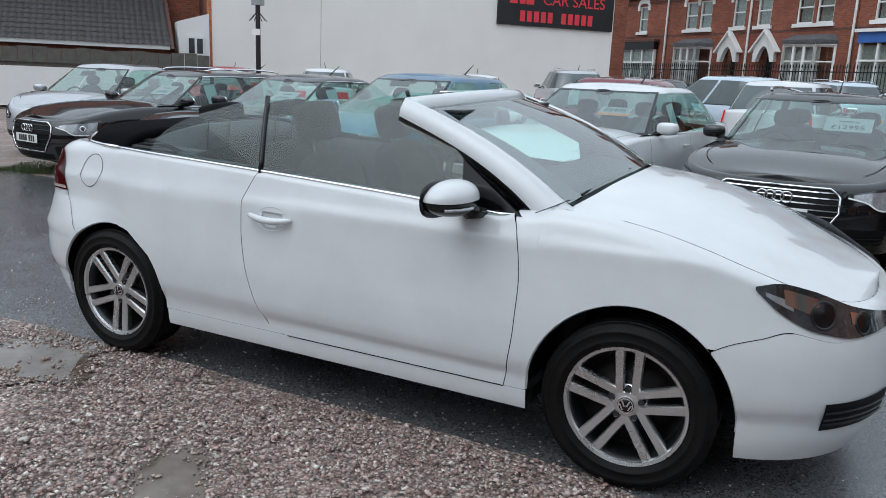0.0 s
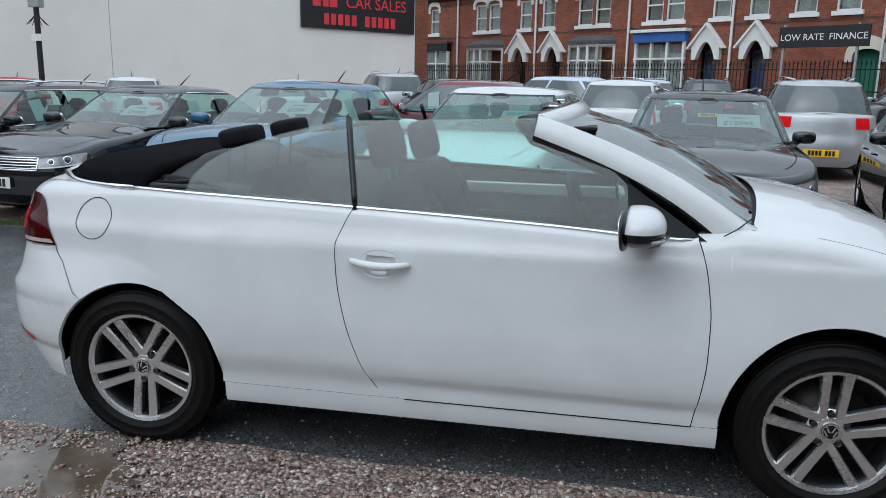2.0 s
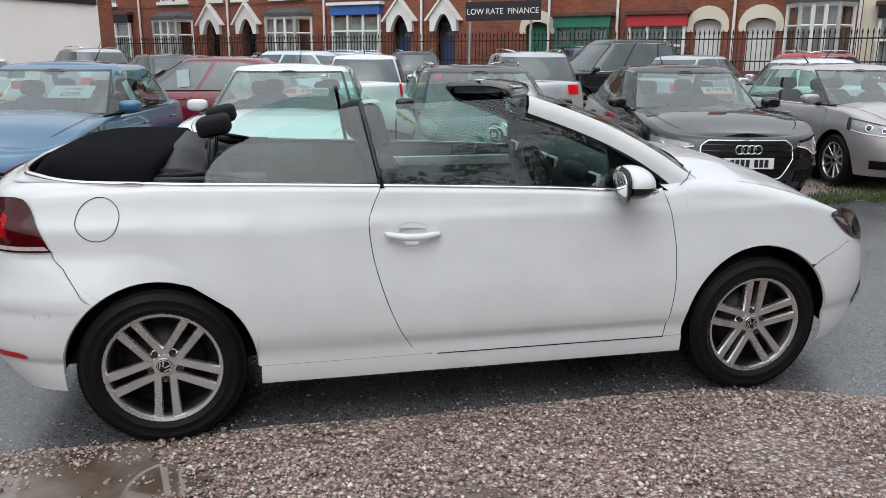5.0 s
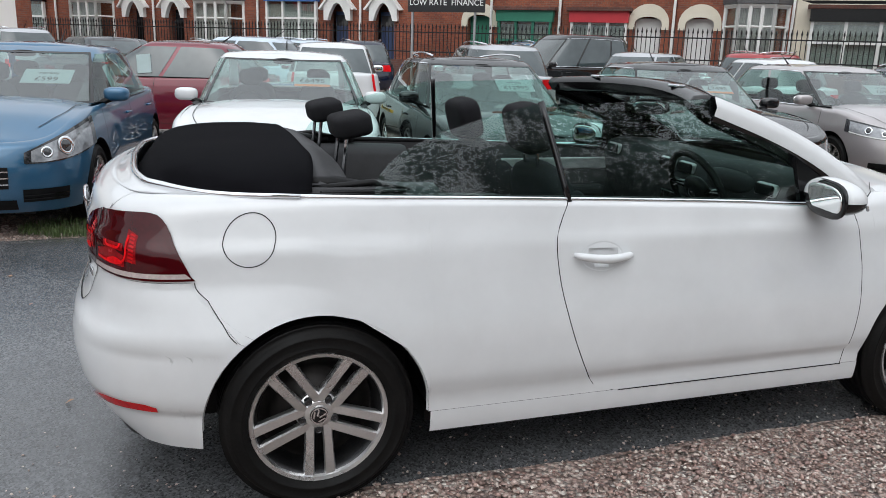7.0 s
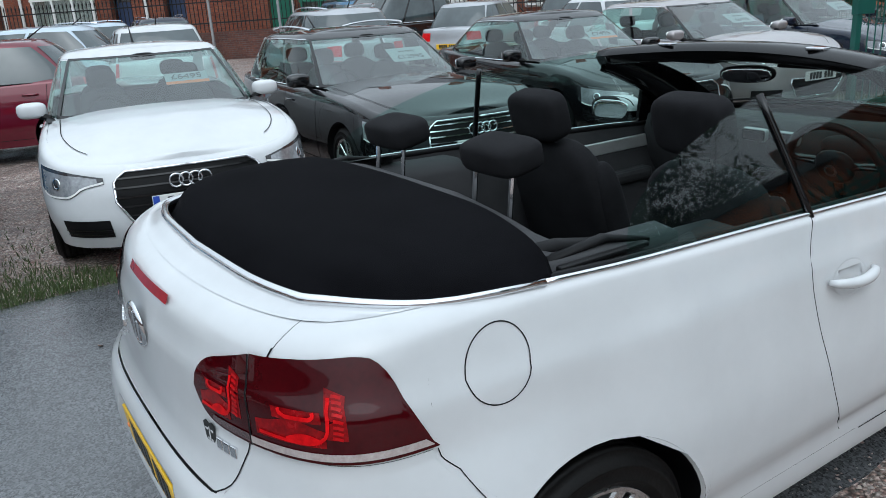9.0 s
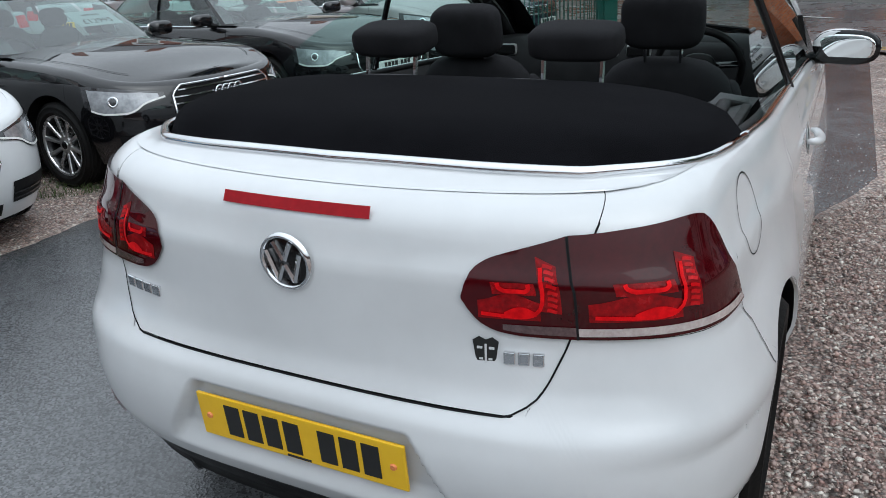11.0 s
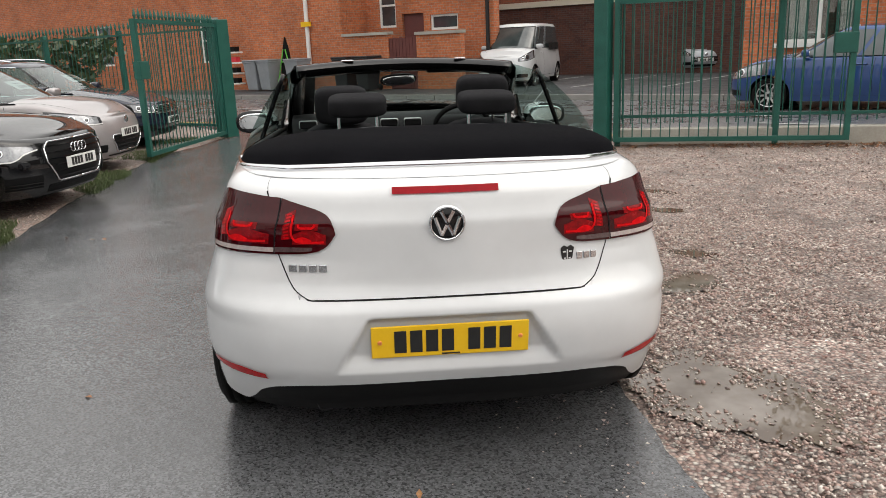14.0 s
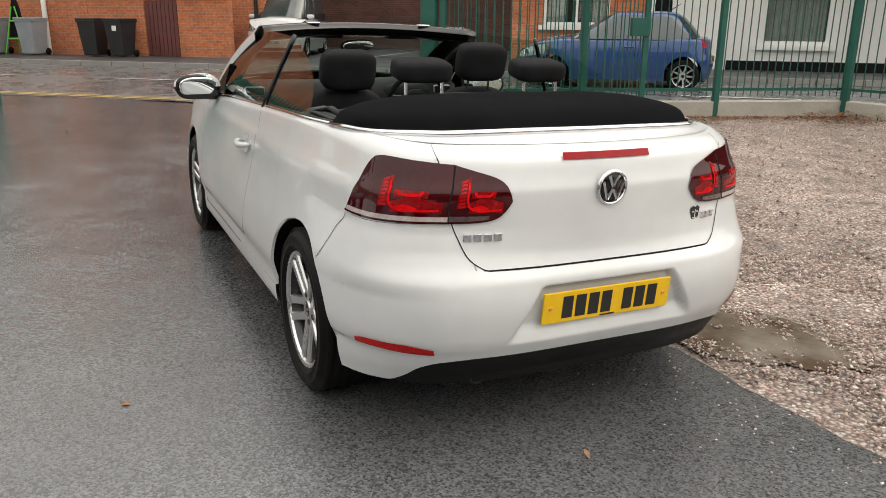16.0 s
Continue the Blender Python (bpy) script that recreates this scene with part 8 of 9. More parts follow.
        def lo(t, ta=ta, tb=tb):
            f = (t - ta) / (tb - ta)
            if fr.get("wedge"):
                return z_a + (z_b - z_a) * curve_at([(0.0, 0.40), (0.10, 0.14), (0.24, 0.02), (0.50, 0.0), (0.62, 0.12), (0.74, 0.36), (1.0, 0.56)], f)
            return z_a + (z_b - z_a) * (0.55 * (1 - f) ** 2 + fr.get("inner_rise", 0.10) * f)

        def hi(t, ta=ta, tb=tb):
            f = (t - ta) / (tb - ta)
            return max(lo(t) + 0.015, z_b + fr.get("swoop", 0.05) * (1 - f) - fr.get("inner_drop", 0.03) * f ** 2)

        hl = part("headlamp", body_patch(shell, hs, lo, hi, 8, side, off=0.005), "lamp_dark", car, "clear headlamp in a dark housing", True)
        part("lens", body_patch(shell, hs[1:-1], lambda t: lo(t) + 0.010, lambda t: max(lo(t) + 0.012, hi(t) - 0.012), 6, side, off=0.0066), "lamp_clear", hl, smooth=True)
        for f, r in fr.get("bowls", ((0.40, 0.046), (0.68, 0.036))):
            t = ta + (tb - ta) * f
            zc_ = (lo(t) + hi(t)) / 2
            r = min(r, (hi(t) - lo(t)) * 0.46)
            c, nn = shell.point(t, zc_, 0.007, side), shell.normal(t, zc_)
            q = Vector((nn.x, nn.y * side, nn.z)).to_track_quat("Z", "Y").to_matrix().to_4x4()
            for nm, prof, mt in (("lamp_ring", [(r * 0.62, 0.0), (r * 0.9, 0.005), (r, 0.0)], "chrome"), ("lamp_bowl", [(0.001, 0.004), (r * 0.35, 0.0035), (r * 0.62, 0.0)], "lamp_dark")):
                bm = lathe(bmesh.new(), prof, 16, "z")
                bm.transform(Matrix.Translation(c) @ q)
                part(nm, bm, mt, hl, smooth=True)
        part("lamp_shade", body_patch(shell, hs[1:-1], lambda t: lo(t) * 0.12 + hi(t) * 0.88, lambda t: hi(t), 2, side, off=0.0072), "lamp_dark", hl)
        if fr.get("light_line", True):
            part("light_line", shell_line(shell, [(t, lo(t) + 0.010) for t in hs[1:]], 0.013, side, 0.009), "plate_white", hl)
        t0, t1 = cx(xf - 0.30, 0.35), shell.of_y(hw * 0.56, 0.35, True)
        fog = part("lower_grille", body_patch(shell, spaced(t0, t1, 8), lambda t: 0.29, lambda t: 0.29 + fr.get("fog_h", 0.10), 4, side, off=0.005), "black_plastic", car, smooth=True)
        for zz in (0.315, 0.345):
            part("grille_bar", shell_line(shell, [(t, zz) for t in spaced(t0, t1, 8)], 0.008, side, 0.012), "gloss_black", fog)
        rr = rear or {}
        t0, t1 = shell.of_y(hw * rr.get("lamp_in", 0.50), 0.80, False), cx(xr + rr.get("lamp_wrap", 0.26), 0.8)
        za, zb = rr.get("lo", 0.72), rr.get("hi", 0.90)
        tl = part("tail_lamp", body_patch(shell, spaced(t0, t1, 10), lambda t: za, lambda t: min(zb, ct(t) - 0.01), 6, side, off=0.007), "tail_red" if rr.get("dark") else "tail_bright", car, "red tail lamp", True)
        for xw in (wb / 2, -wb / 2):
            vs = []
            for k in range(25):
                a = math.radians(-12 + 204 * k / 24)
                px, pz = xw + ar * math.cos(a), rw + (ar + ARCH_UP) * math.sin(a)
                py = abs(shell.at(cx(px, max(pz, 0.3)), max(pz, 0.25))[1]) - 0.003
                vs.append([(px, -side * py, pz), (px, -side * (py - 0.35), pz)])
            part("arch_liner", grid(vs), "black_plastic", car)
            yw = hw * 0.985 - 0.012
            add_wheel(car, xw, -side * yw, rw, s["wheel"], s["rim"], 0.21)
    part("underbody", boxed(xr + 0.15, xf - 0.2, -hw * 0.6, hw * 0.6, s["clear"] - 0.02, 0.40), "black_plastic", car)
    # front: grille, badge, plate
    fr = front or {}
    gw, g0, g1 = fr.get("grille", (0.34, 0.36, 0.70))
    tg0 = shell.of_y(gw, 0.5, True)
    gs = spaced(tg0, 3.0, 14)
    for side in (1, -1):
        def g_hi(t):
            f = (t - tg0) / (3.0 - tg0)
            return g1 - (g1 - g0) * fr.get("hex_top", 0.0) * max(0.0, 1 - f * 5.0)

        def g_lo(t):
            f = (t - tg0) / (3.0 - tg0)
            return g0 + (g1 - g0) * fr.get("hex", 0.0) * max(0.0, 1 - f * 3.2)

        gr = part("grille", body_patch(shell, gs, g_lo, g_hi, 8, side, off=0.006), "black_plastic", car, "black front grille", True)
        nb = fr.get("bars", 6)
        for k in range(nb):
            zz = g0 + (g1 - g0) * (k + 0.7) / (nb + 0.4)
            tb_ = [t for t in gs if g_lo(t) < zz < g_hi(t)]
            if len(tb_) > 1:
                part("grille_bar", shell_line(shell, [(t, zz) for t in tb_], fr.get("bar_w", 0.012), side, 0.016), fr.get("bar_mat", "gloss_black"), gr)
        if fr.get("surround", True):
            pts = [shell.point(3.0, g1, 0.010, side)] + [shell.point(t, g_hi(t), 0.010, side) for t in gs[::-1]] + [shell.point(t, g_lo(t), 0.010, side) for t in gs]
            part("grille_surround", tube(bmesh.new(), pts, 0.010, 6), "chrome", gr, smooth=True)
    zp = fr.get("plate_z", 0.50)
    px = shell.at(3.0, zp)[0] + 0.022
    face = Matrix.Rotation(math.pi / 2, 4, "Z")
    plate(car, Matrix.Translation((px, 0, zp)) @ face, "plate_white", plate_band)
    zb_ = fr.get("badge_z", (g1 + zp) / 2 + 0.02)
    bx = shell.at(3.0, zb_)[0] + 0.020
    if fr.get("badge") == "rings":
        rings_badge(car, Matrix.Translation((bx, 0, zb_)) @ face)
    else:
        part("badge", lathe(bmesh.new(), [(0.001, -0.006), (0.048, -0.006), (0.054, 0.0)], 24), "chrome", car, "round chrome badge", True).matrix_local = Matrix.Translation((bx, 0, zb_)) @ face
    t1 = shell.of_y(0.45, 0.3, True)
    for side in (1, -1):
        part("lower_intake", body_patch(shell, spaced(t1, 3.0, 6), lambda t: s["clear"] + 0.03, lambda t: min(0.31, g0 - 0.03), 3, side, off=0.004), "black_plastic", car)
    zr_ = (rear or {}).get("plate_z", 0.60)
    plate(car, Matrix.Translation((shell.at(0.0, zr_)[0] - 0.016, 0, zr_)) @ Matrix.Rotation(-math.pi / 2, 4, "Z"), "plate_yellow")
    part("wiper", tube(bmesh.new(), [(cab_x(-0.5, 0.035, True) + 0.02, -0.55, cab(0.035)[3] + 0.02), (cab_x(0, 0.05, True) + 0.03, 0.0, cab(0.05)[3] + 0.03), (cab_x(0.5, 0.035, True) + 0.03, 0.55, cab(0.035)[3] + 0.02)], 0.010, 5), "black_plastic", car)
    if s.get("aerial", True):
        part("aerial", tube(bmesh.new(), [(roof_r + 0.25, 0, H - 0.01), (roof_r + 0.02, 0, H + 0.14)], [0.012, 0.004], 5), "black_plastic", car)
    if price:
        h = 0.52
        y = fr.get("card_y", 0.30)
        q = Vector((cab_x(y, h, True), y, cz(cab_x(y, h, True), h)))
        u = Vector((cab_x(y, h + 0.2, True), y, cz(cab_x(y, h + 0.2, True), h + 0.2))) - q
        lean_ = math.atan2(-u.x, u.z)
        price_card(car, Matrix.Translation(q + (Vector((-0.012, 0, -0.012)) if see else Vector((0.016, 0, 0.02)))) @ Matrix.Rotation(-lean_, 4, "Y") @ face, price, plain=plain_price)
    return car


def facing(x, y, heading, back=0.0):
    """The pose of a car whose nose is at (x, y), heading in degrees from +x."""
    a = radians(heading)
    cx_, cy_ = x - math.cos(a) * back, y - math.sin(a) * back
    return Matrix.Translation((cx_, cy_, gz(cx_, cy_) - 0.008)) @ Matrix.Rotation(a, 4, "Z")


AUDI = dict(badge="rings", grille=(0.47, 0.33, 0.71), hex=0.52, hex_top=0.16, bars=6, lamp_in=0.56, lamp_lo=0.555, lamp_hi=0.712, lamp_back=0.52, plate_z=0.49, badge_z=0.625, swoop=0.050, wedge=True, fog_h=0.12, bowls=((0.36, 0.040),))
A6 = dict(L=4.92, W=1.87, H=1.455, wb=2.91, fo=0.92, belt=0.93, hood=0.93, nose=0.735, cowl=0.90, roof_f=0.02, roof_r=-1.20, tail=-2.06, deck=1.0, arch=0.10, wheel="ten", rim=0.225, rw=0.325, c_pillar=0.30)
A4 = dict(L=4.73, W=1.84, H=1.45, wb=2.82, fo=0.88, belt=0.93, hood=0.92, nose=0.735, cowl=0.84, roof_f=-0.04, roof_r=-1.75, tail=-2.10, deck=0.97, wheel="ten", rim=0.222, c_pillar=0.25, pillars=[0.36, 0.72], rails=True)
A6_EST = dict(A6, roof_r=-1.85, tail=-2.25, pillars=[0.36, 0.72], rails=True, c_pillar=0.25)
I30 = dict(L=4.30, W=1.78, H=1.47, wb=2.65, fo=0.88, belt=0.95, hood=0.95, nose=0.72, cowl=1.08, roof_f=0.12, roof_r=-1.25, tail=-1.72, chrome=False, wheel="five")
CC = dict(L=4.80, W=1.85, H=1.42, wb=2.71, fo=0.97, belt=0.93, hood=0.90, nose=0.70, arch=0.13, cowl=0.92, roof_f=-0.02, roof_r=-1.0, tail=-1.98, deck=1.0, wheel="multi")
FOCUS = dict(L=4.36, W=1.82, H=1.48, wb=2.65, fo=0.89, belt=0.96, hood=0.96, nose=0.72, cowl=1.12, roof_f=0.15, roof_r=-1.3, tail=-1.72, wheel="ten")
PASSAT = dict(L=4.77, W=1.82, H=1.50, wb=2.71, fo=0.93, belt=0.95, hood=0.92, nose=0.70, cowl=0.95, roof_f=0.05, roof_r=-1.75, tail=-2.05, pillars=[0.36, 0.72], rails=True, wheel="multi", c_pillar=0.2)
FIESTA = dict(L=3.86, W=1.72, H=1.48, wb=2.49, fo=0.80, belt=0.95, hood=0.94, nose=0.70, cowl=1.02, roof_f=0.12, roof_r=-1.15, tail=-1.56, chrome=False, wheel="multi", rw=0.30, rim=0.205)
SMALL = dict(L=3.72, W=1.65, H=1.52, wb=2.36, fo=0.72, belt=0.98, hood=0.98, nose=0.76, cowl=0.95, roof_f=0.15, roof_r=-1.15, tail=-1.48, chrome=False, rw=0.29, rim=0.2, wheel="five")
JAZZ = dict(L=3.90, W=1.70, H=1.53, wb=2.50, fo=0.78, belt=0.98, hood=0.98, nose=0.76, cowl=1.10, roof_f=0.10, roof_r=-1.2, tail=-1.55, chrome=False, rw=0.30, rim=0.205)
SUV = dict(L=4.45, W=1.85, H=1.68, wb=2.65, fo=0.90, belt=1.08, hood=1.06, nose=0.85, cowl=1.0, roof_f=0.15, roof_r=-1.55, tail=-1.85, clear=0.26, rw=0.35, rim=0.235, rails=True, pillars=[0.36, 0.72], c_pillar=0.2)
MPV = dict(L=4.80, W=1.90, H=1.74, wb=2.80, fo=0.95, belt=1.05, hood=1.05, nose=0.82, cowl=1.35, roof_f=0.35, roof_r=-1.85, tail=-2.05, pillars=[0.34, 0.70], c_pillar=0.2)
VAN = dict(L=4.40, W=1.70, H=1.86, wb=2.725, fo=0.78, belt=1.08, hood=1.08, nose=0.86, cowl=1.30, roof_f=0.62, roof_r=-2.12, tail=-2.20, taper=0.82, pillars=[0.30, 0.34], chrome=False, rw=0.30, rim=0.20, c_pillar=0.15, panel_van=False)
LAMP_TALL = dict(lamp_in=0.58, lamp_lo=0.56, lamp_hi=0.76, lamp_back=0.78, swoop=0.13, bowls=((0.52, 0.075), (0.76, 0.045)), light_line=False, inner_drop=0.10, grille=(0.42, 0.40, 0.56), bars=3, plate_z=0.46, badge_z=0.64, surround=False, bar_mat="chrome", bar_w=0.010)
VWF = dict(lamp_in=0.50, lamp_lo=0.57, lamp_hi=0.71, grille=(0.52, 0.57, 0.69), bars=4, bar_mat="chrome", bar_w=0.010, plate_z=0.44, badge_z=0.63)
FORDF = dict(lamp_in=0.56, lamp_lo=0.64, lamp_hi=0.78, lamp_back=0.66, swoop=0.08, grille=(0.42, 0.28, 0.50), hex=0.7, bars=4, plate_z=0.52, badge_z=0.68, surround=True)

# the row that faces the drive
make_car("parked_car", facing(-0.98, 3.20, 261, 2.375), "white saloon car with a black grille, facing the drive", "white", dict(A6, see_in=True), AUDI, price="£6495", plate_band=True)
make_car("parked_car", facing(1.44, 3.22, 265, 2.29), "black estate car with roof rails, facing the drive", "black", dict(A4, see_in=True), dict(AUDI, bar_mat="chrome", bar_w=0.010, bars=8), price="£12995", plain_price=True)
make_car("parked_car", facing(3.86, 3.17, 258, 2.375), "black saloon car with a chrome edged grille", "black", dict(A6, see_in=True), AUDI, price="£7495")
make_car("parked_car", facing(-3.34, 3.28, 262, 2.205), "metallic blue hatchback on grass and gravel", "blue", dict(I30, see_in=True), LAMP_TALL, price="£599", plain_price=True)
make_car("parked_car", facing(-5.55, 3.36, 262, 2.325), "dark grey coupe-like saloon with a chrome barred grille", "darkgrey", dict(CC, see_in=True), VWF, price="£5995", plain_price=True)
make_car("parked_car", facing(-7.80, 3.32, 262, 2.375), "black estate car with bright roof rails", "black", dict(A6_EST, see_in=True), AUDI, price="£8495", plain_price=True)
make_car("parked_car", facing(6.62, 3.45, 262, 2.215), "silver hatchback beside the open gate", "warm_silver", dict(FOCUS, see_in=True), FORDF, price="£6995", plain_price=True)
make_car("parked_car", facing(9.55, 3.55, 262, 2.285), "navy estate car behind the gate leaf", "navy", dict(PASSAT, see_in=True), VWF, price="£4995", plain_price=True)
make_car("parked_car", facing(-9.95, 4.95, 285, 2.03), "pale silver small hatchback by the wall", "silver", dict(JAZZ, see_in=True), LAMP_TALL)
# the rows behind, mostly seen over the first
TALL_EST = dict(PASSAT, H=1.58, belt=0.99)
make_car("parked_car", facing(-3.88, 10.43, 165, 2.045), "maroon hatchback seen from its side", "maroon", FIESTA, LAMP_TALL, dict(hi=1.02, lo=0.80, lamp_in=0.62), price="£3995", plain_price=True)
make_car("parked_car", facing(1.35, 13.46, 80, 1.9), "small white hatchback seen from behind", "white", SMALL, LAMP_TALL, dict(hi=1.0, lo=0.68, lamp_in=0.80))
make_car("parked_car", facing(4.62, 14.35, 82, 2.285), "silver estate car with roof rails, tail to the drive", "silver", TALL_EST, VWF, dict(lo=0.80, hi=0.97, lamp_in=0.52, plate_z=0.42))
make_car("parked_car", facing(-2.42, 15.75, 150, 2.1), "pale blue hatchback beyond the first rows", "paleblue", dict(I30, H=1.56), LAMP_TALL)
make_car("parked_car", facing(0.2, 23.4, 120, 2.2), "pale estate car beyond the rows", "paleblue", TALL_EST, VWF)
make_car("parked_car", facing(4.0, 24.6, 85, 2.3), "dark estate car with roof rails", "navy", dict(A4, H=1.62), AUDI)
make_car("parked_car", facing(9.4, 23.4, 88, 2.2), "blue off-road car with roof rails", "blue", dict(SUV, H=1.8), VWF)
make_car("parked_car", facing(6.0, 16.2, 190, 2.3), "large black people carrier seen from its side", "black", dict(MPV, H=1.92), VWF)
make_car("parked_car", facing(11.5, 15.2, 30, 2.2), "grey hatchback with a pale roof", "silver", dict(FOCUS, H=1.55), FORDF)
make_car("parked_car", facing(15.5, 15.0, 20, 2.2), "red estate car beside the fence", "red", dict(TALL_EST, H=1.72), VWF, dict(hi=1.2, lo=0.85, lamp_in=0.80))
make_car("parked_car", facing(9.75, 12.0, 80, 2.0), "white small hatchback behind the silver one", "white", SMALL, LAMP_TALL)
make_car("parked_car", facing(-13.2, 12.5, 300, 2.0), "bright red small car by the wall", "red", SMALL, LAMP_TALL)
for (x, y, h, p, sp) in ((-12.4, 17.2, 118, "white", SMALL), (-9.2, 20.2, 118, "white", I30), (-7.0, 22.6, 118, "silver", SUV), (-4.6, 24.0, 118, "darkgrey", FOCUS), (-1.2, 25.6, 100, "white", PASSAT), (-4.6, 19.6, 118, "darkgrey", I30)):
    make_car("parked_car", facing(x, y, h, 2.1), {"white": "white hatchback parked below the cream wall", "silver": "silver off-road car parked below the cream wall", "darkgrey": "dark hatchback parked below the cream wall"}[p], p, sp, LAMP_TALL, detail=1)
# across the side road
make_car("parked_car", facing(*(SN(1.25, 12.35).to_2d()), math.degrees(math.atan2(S2.y, S2.x)), 2.045), "dark blue three-door hatchback parked in the road", "fiesta_blue", dict(FIESTA, two_door=True), LAMP_TALL, dict(hi=1.12, lo=0.82, lamp_in=0.78), group="cars across the road").location.z += 0.06
van = make_car("delivery_van", facing(18.35, -3.75, 152, 2.14), "white small van with dark lettering on its side", "white", VAN, dict(LAMP_TALL, lamp_hi=0.92, lamp_lo=0.72, grille=(0.34, 0.62, 0.74)), group="cars across the road")
van.location.z += 0.2
for y in (-0.862, 0.852):
    for k in range(7):
        part("plain_bar", boxed(-1.30 + k * 0.17, -1.17 + k * 0.17, y, y + 0.010, 1.02, 1.24), "ink", van)
make_car("parked_car", facing(21.6, -11.4, 156, 2.0), "pale silver people carrier in the parking area", "silver", JAZZ, LAMP_TALL, group="cars across the road").location.z += 0.2

# ---- things across the road ----
def wheelie_bin(s, n, turn, mat, label, numbered=False):
    b = thing("wheelie_bin", Matrix.Translation(SN(s, n, 0.2)) @ Matrix.Rotation(math.atan2(-S2.y, -S2.x) + turn, 4, "Z"), label, "bin", "bins by the wall")
    bm = bmesh.new()
    lo = [bm.verts.new(p) for p in ((-0.22, -0.26, 0.04), (0.22, -0.26, 0.04), (0.22, 0.22, 0.04), (-0.22, 0.22, 0.04))]
    hi = [bm.verts.new(p) for p in ((-0.285, -0.35, 0.98), (0.285, -0.35, 0.98), (0.285, 0.33, 0.98), (-0.285, 0.33, 0.98))]
    for k in range(4):
        bm.faces.new((lo[k], lo[(k + 1) % 4], hi[(k + 1) % 4], hi[k]))
    bm.faces.new(lo[::-1])
    bm.faces.new(hi)
    bmesh.ops.bevel(bm, geom=list(bm.edges), offset=0.03, segments=2, profile=0.5, affect="EDGES")
    part("body", bm, mat, b)
    part("rim", boxed(-0.30, 0.30, -0.365, 0.34, 0.95, 1.0, bev=0.012), mat, b)
    part("lid", boxed(-0.305, 0.305, -0.38, 0.34, 1.002, 1.05, bev=0.02), mat, b)
    part("handle", tube(bmesh.new(), [(-0.24, 0.38, 1.0), (0.24, 0.38, 1.0)], 0.016, 8), mat, b)
    for x in (-0.25, 0.25):
        part("wheel", lathe(bmesh.new(), [(0.001, -0.02), (0.095, -0.02), (0.1, 0.0), (0.095, 0.02), (0.001, 0.02)], 16, "x"), "tyre", b, smooth=True).location = (x, 0.26, 0.10)
    if numbered:
        part("plain_bars", boxed(-0.02, 0.12, -0.345, -0.335, 0.72, 0.86), "sign_white", b)
    return b


wheelie_bin(15.98, 15.55, 0.0, "bin_grey", "grey wheelie bin standing against the brick wall")
wheelie_bin(13.95, 15.6, 0.05, "bin_black", "black wheelie bin beside the garden gate")
wheelie_bin(13.02, 15.55, -0.06, "bin_black", "black wheelie bin with a pale painted number", True)
wheelie_bin(17.35, 15.6, 0.0, "bin_grey", "grey wheelie bin with a closed lid by the wall")
wheelie_bin(18.0, 15.6, 0.04, "bin_grey", "grey wheelie bin at the end of the row")
rack = thing("green_frame", Matrix.Translation(SN(16.55, 15.5, 0.2)) @ Matrix.Rotation(math.atan2(-S2.y, -S2.x), 4, "Z"), "lime green folding frame with a dark bag", "frame")
for (a, b) in (((-0.42, 0, 0), (-0.05, 0.05, 1.35)), ((0.42, 0, 0), (0.05, 0.05, 1.35)), ((-0.35, 0.5, 0), (-0.05, 0.12, 1.35)), ((0.35, 0.5, 0), (0.05, 0.12, 1.35)), ((-0.30, 0.02, 0.45), (0.30, 0.02, 0.45)), ((-0.16, 0.04, 0.95), (0.16, 0.04, 0.95))):
    part("leg", tube(bmesh.new(), [a, b], 0.02, 6), "lime", rack)
bm = bmesh.new()
prism(bm, [(-0.26, 0.5), (0.26, 0.5), (0.16, 1.3), (0.02, 1.75), (-0.12, 1.3)], 0.08, 0.14)
part("bag", bm, "black_plastic", rack)
stand = thing("display_stand", Matrix.Translation(SN(18.9, 15.2, 0.2)) @ Matrix.Rotation(math.atan2(-S2.y, -S2.x), 4, "Z"), "white shelving stand with a red post by the wall", "stand")
part("post", boxed(-0.30, -0.22, 0, 0.08, 0, 1.9), "red_cap", stand)
for z in (0.25, 0.6, 0.95, 1.3):
    part("shelf", boxed(-0.2, 0.4, 0, 0.3, z, z + 0.05), "white_wood", stand)
    part("box", boxed(-0.1, 0.3, 0.05, 0.25, z + 0.05, z + 0.22), "red_cap" if z == 0.95 else "black_plastic", stand)


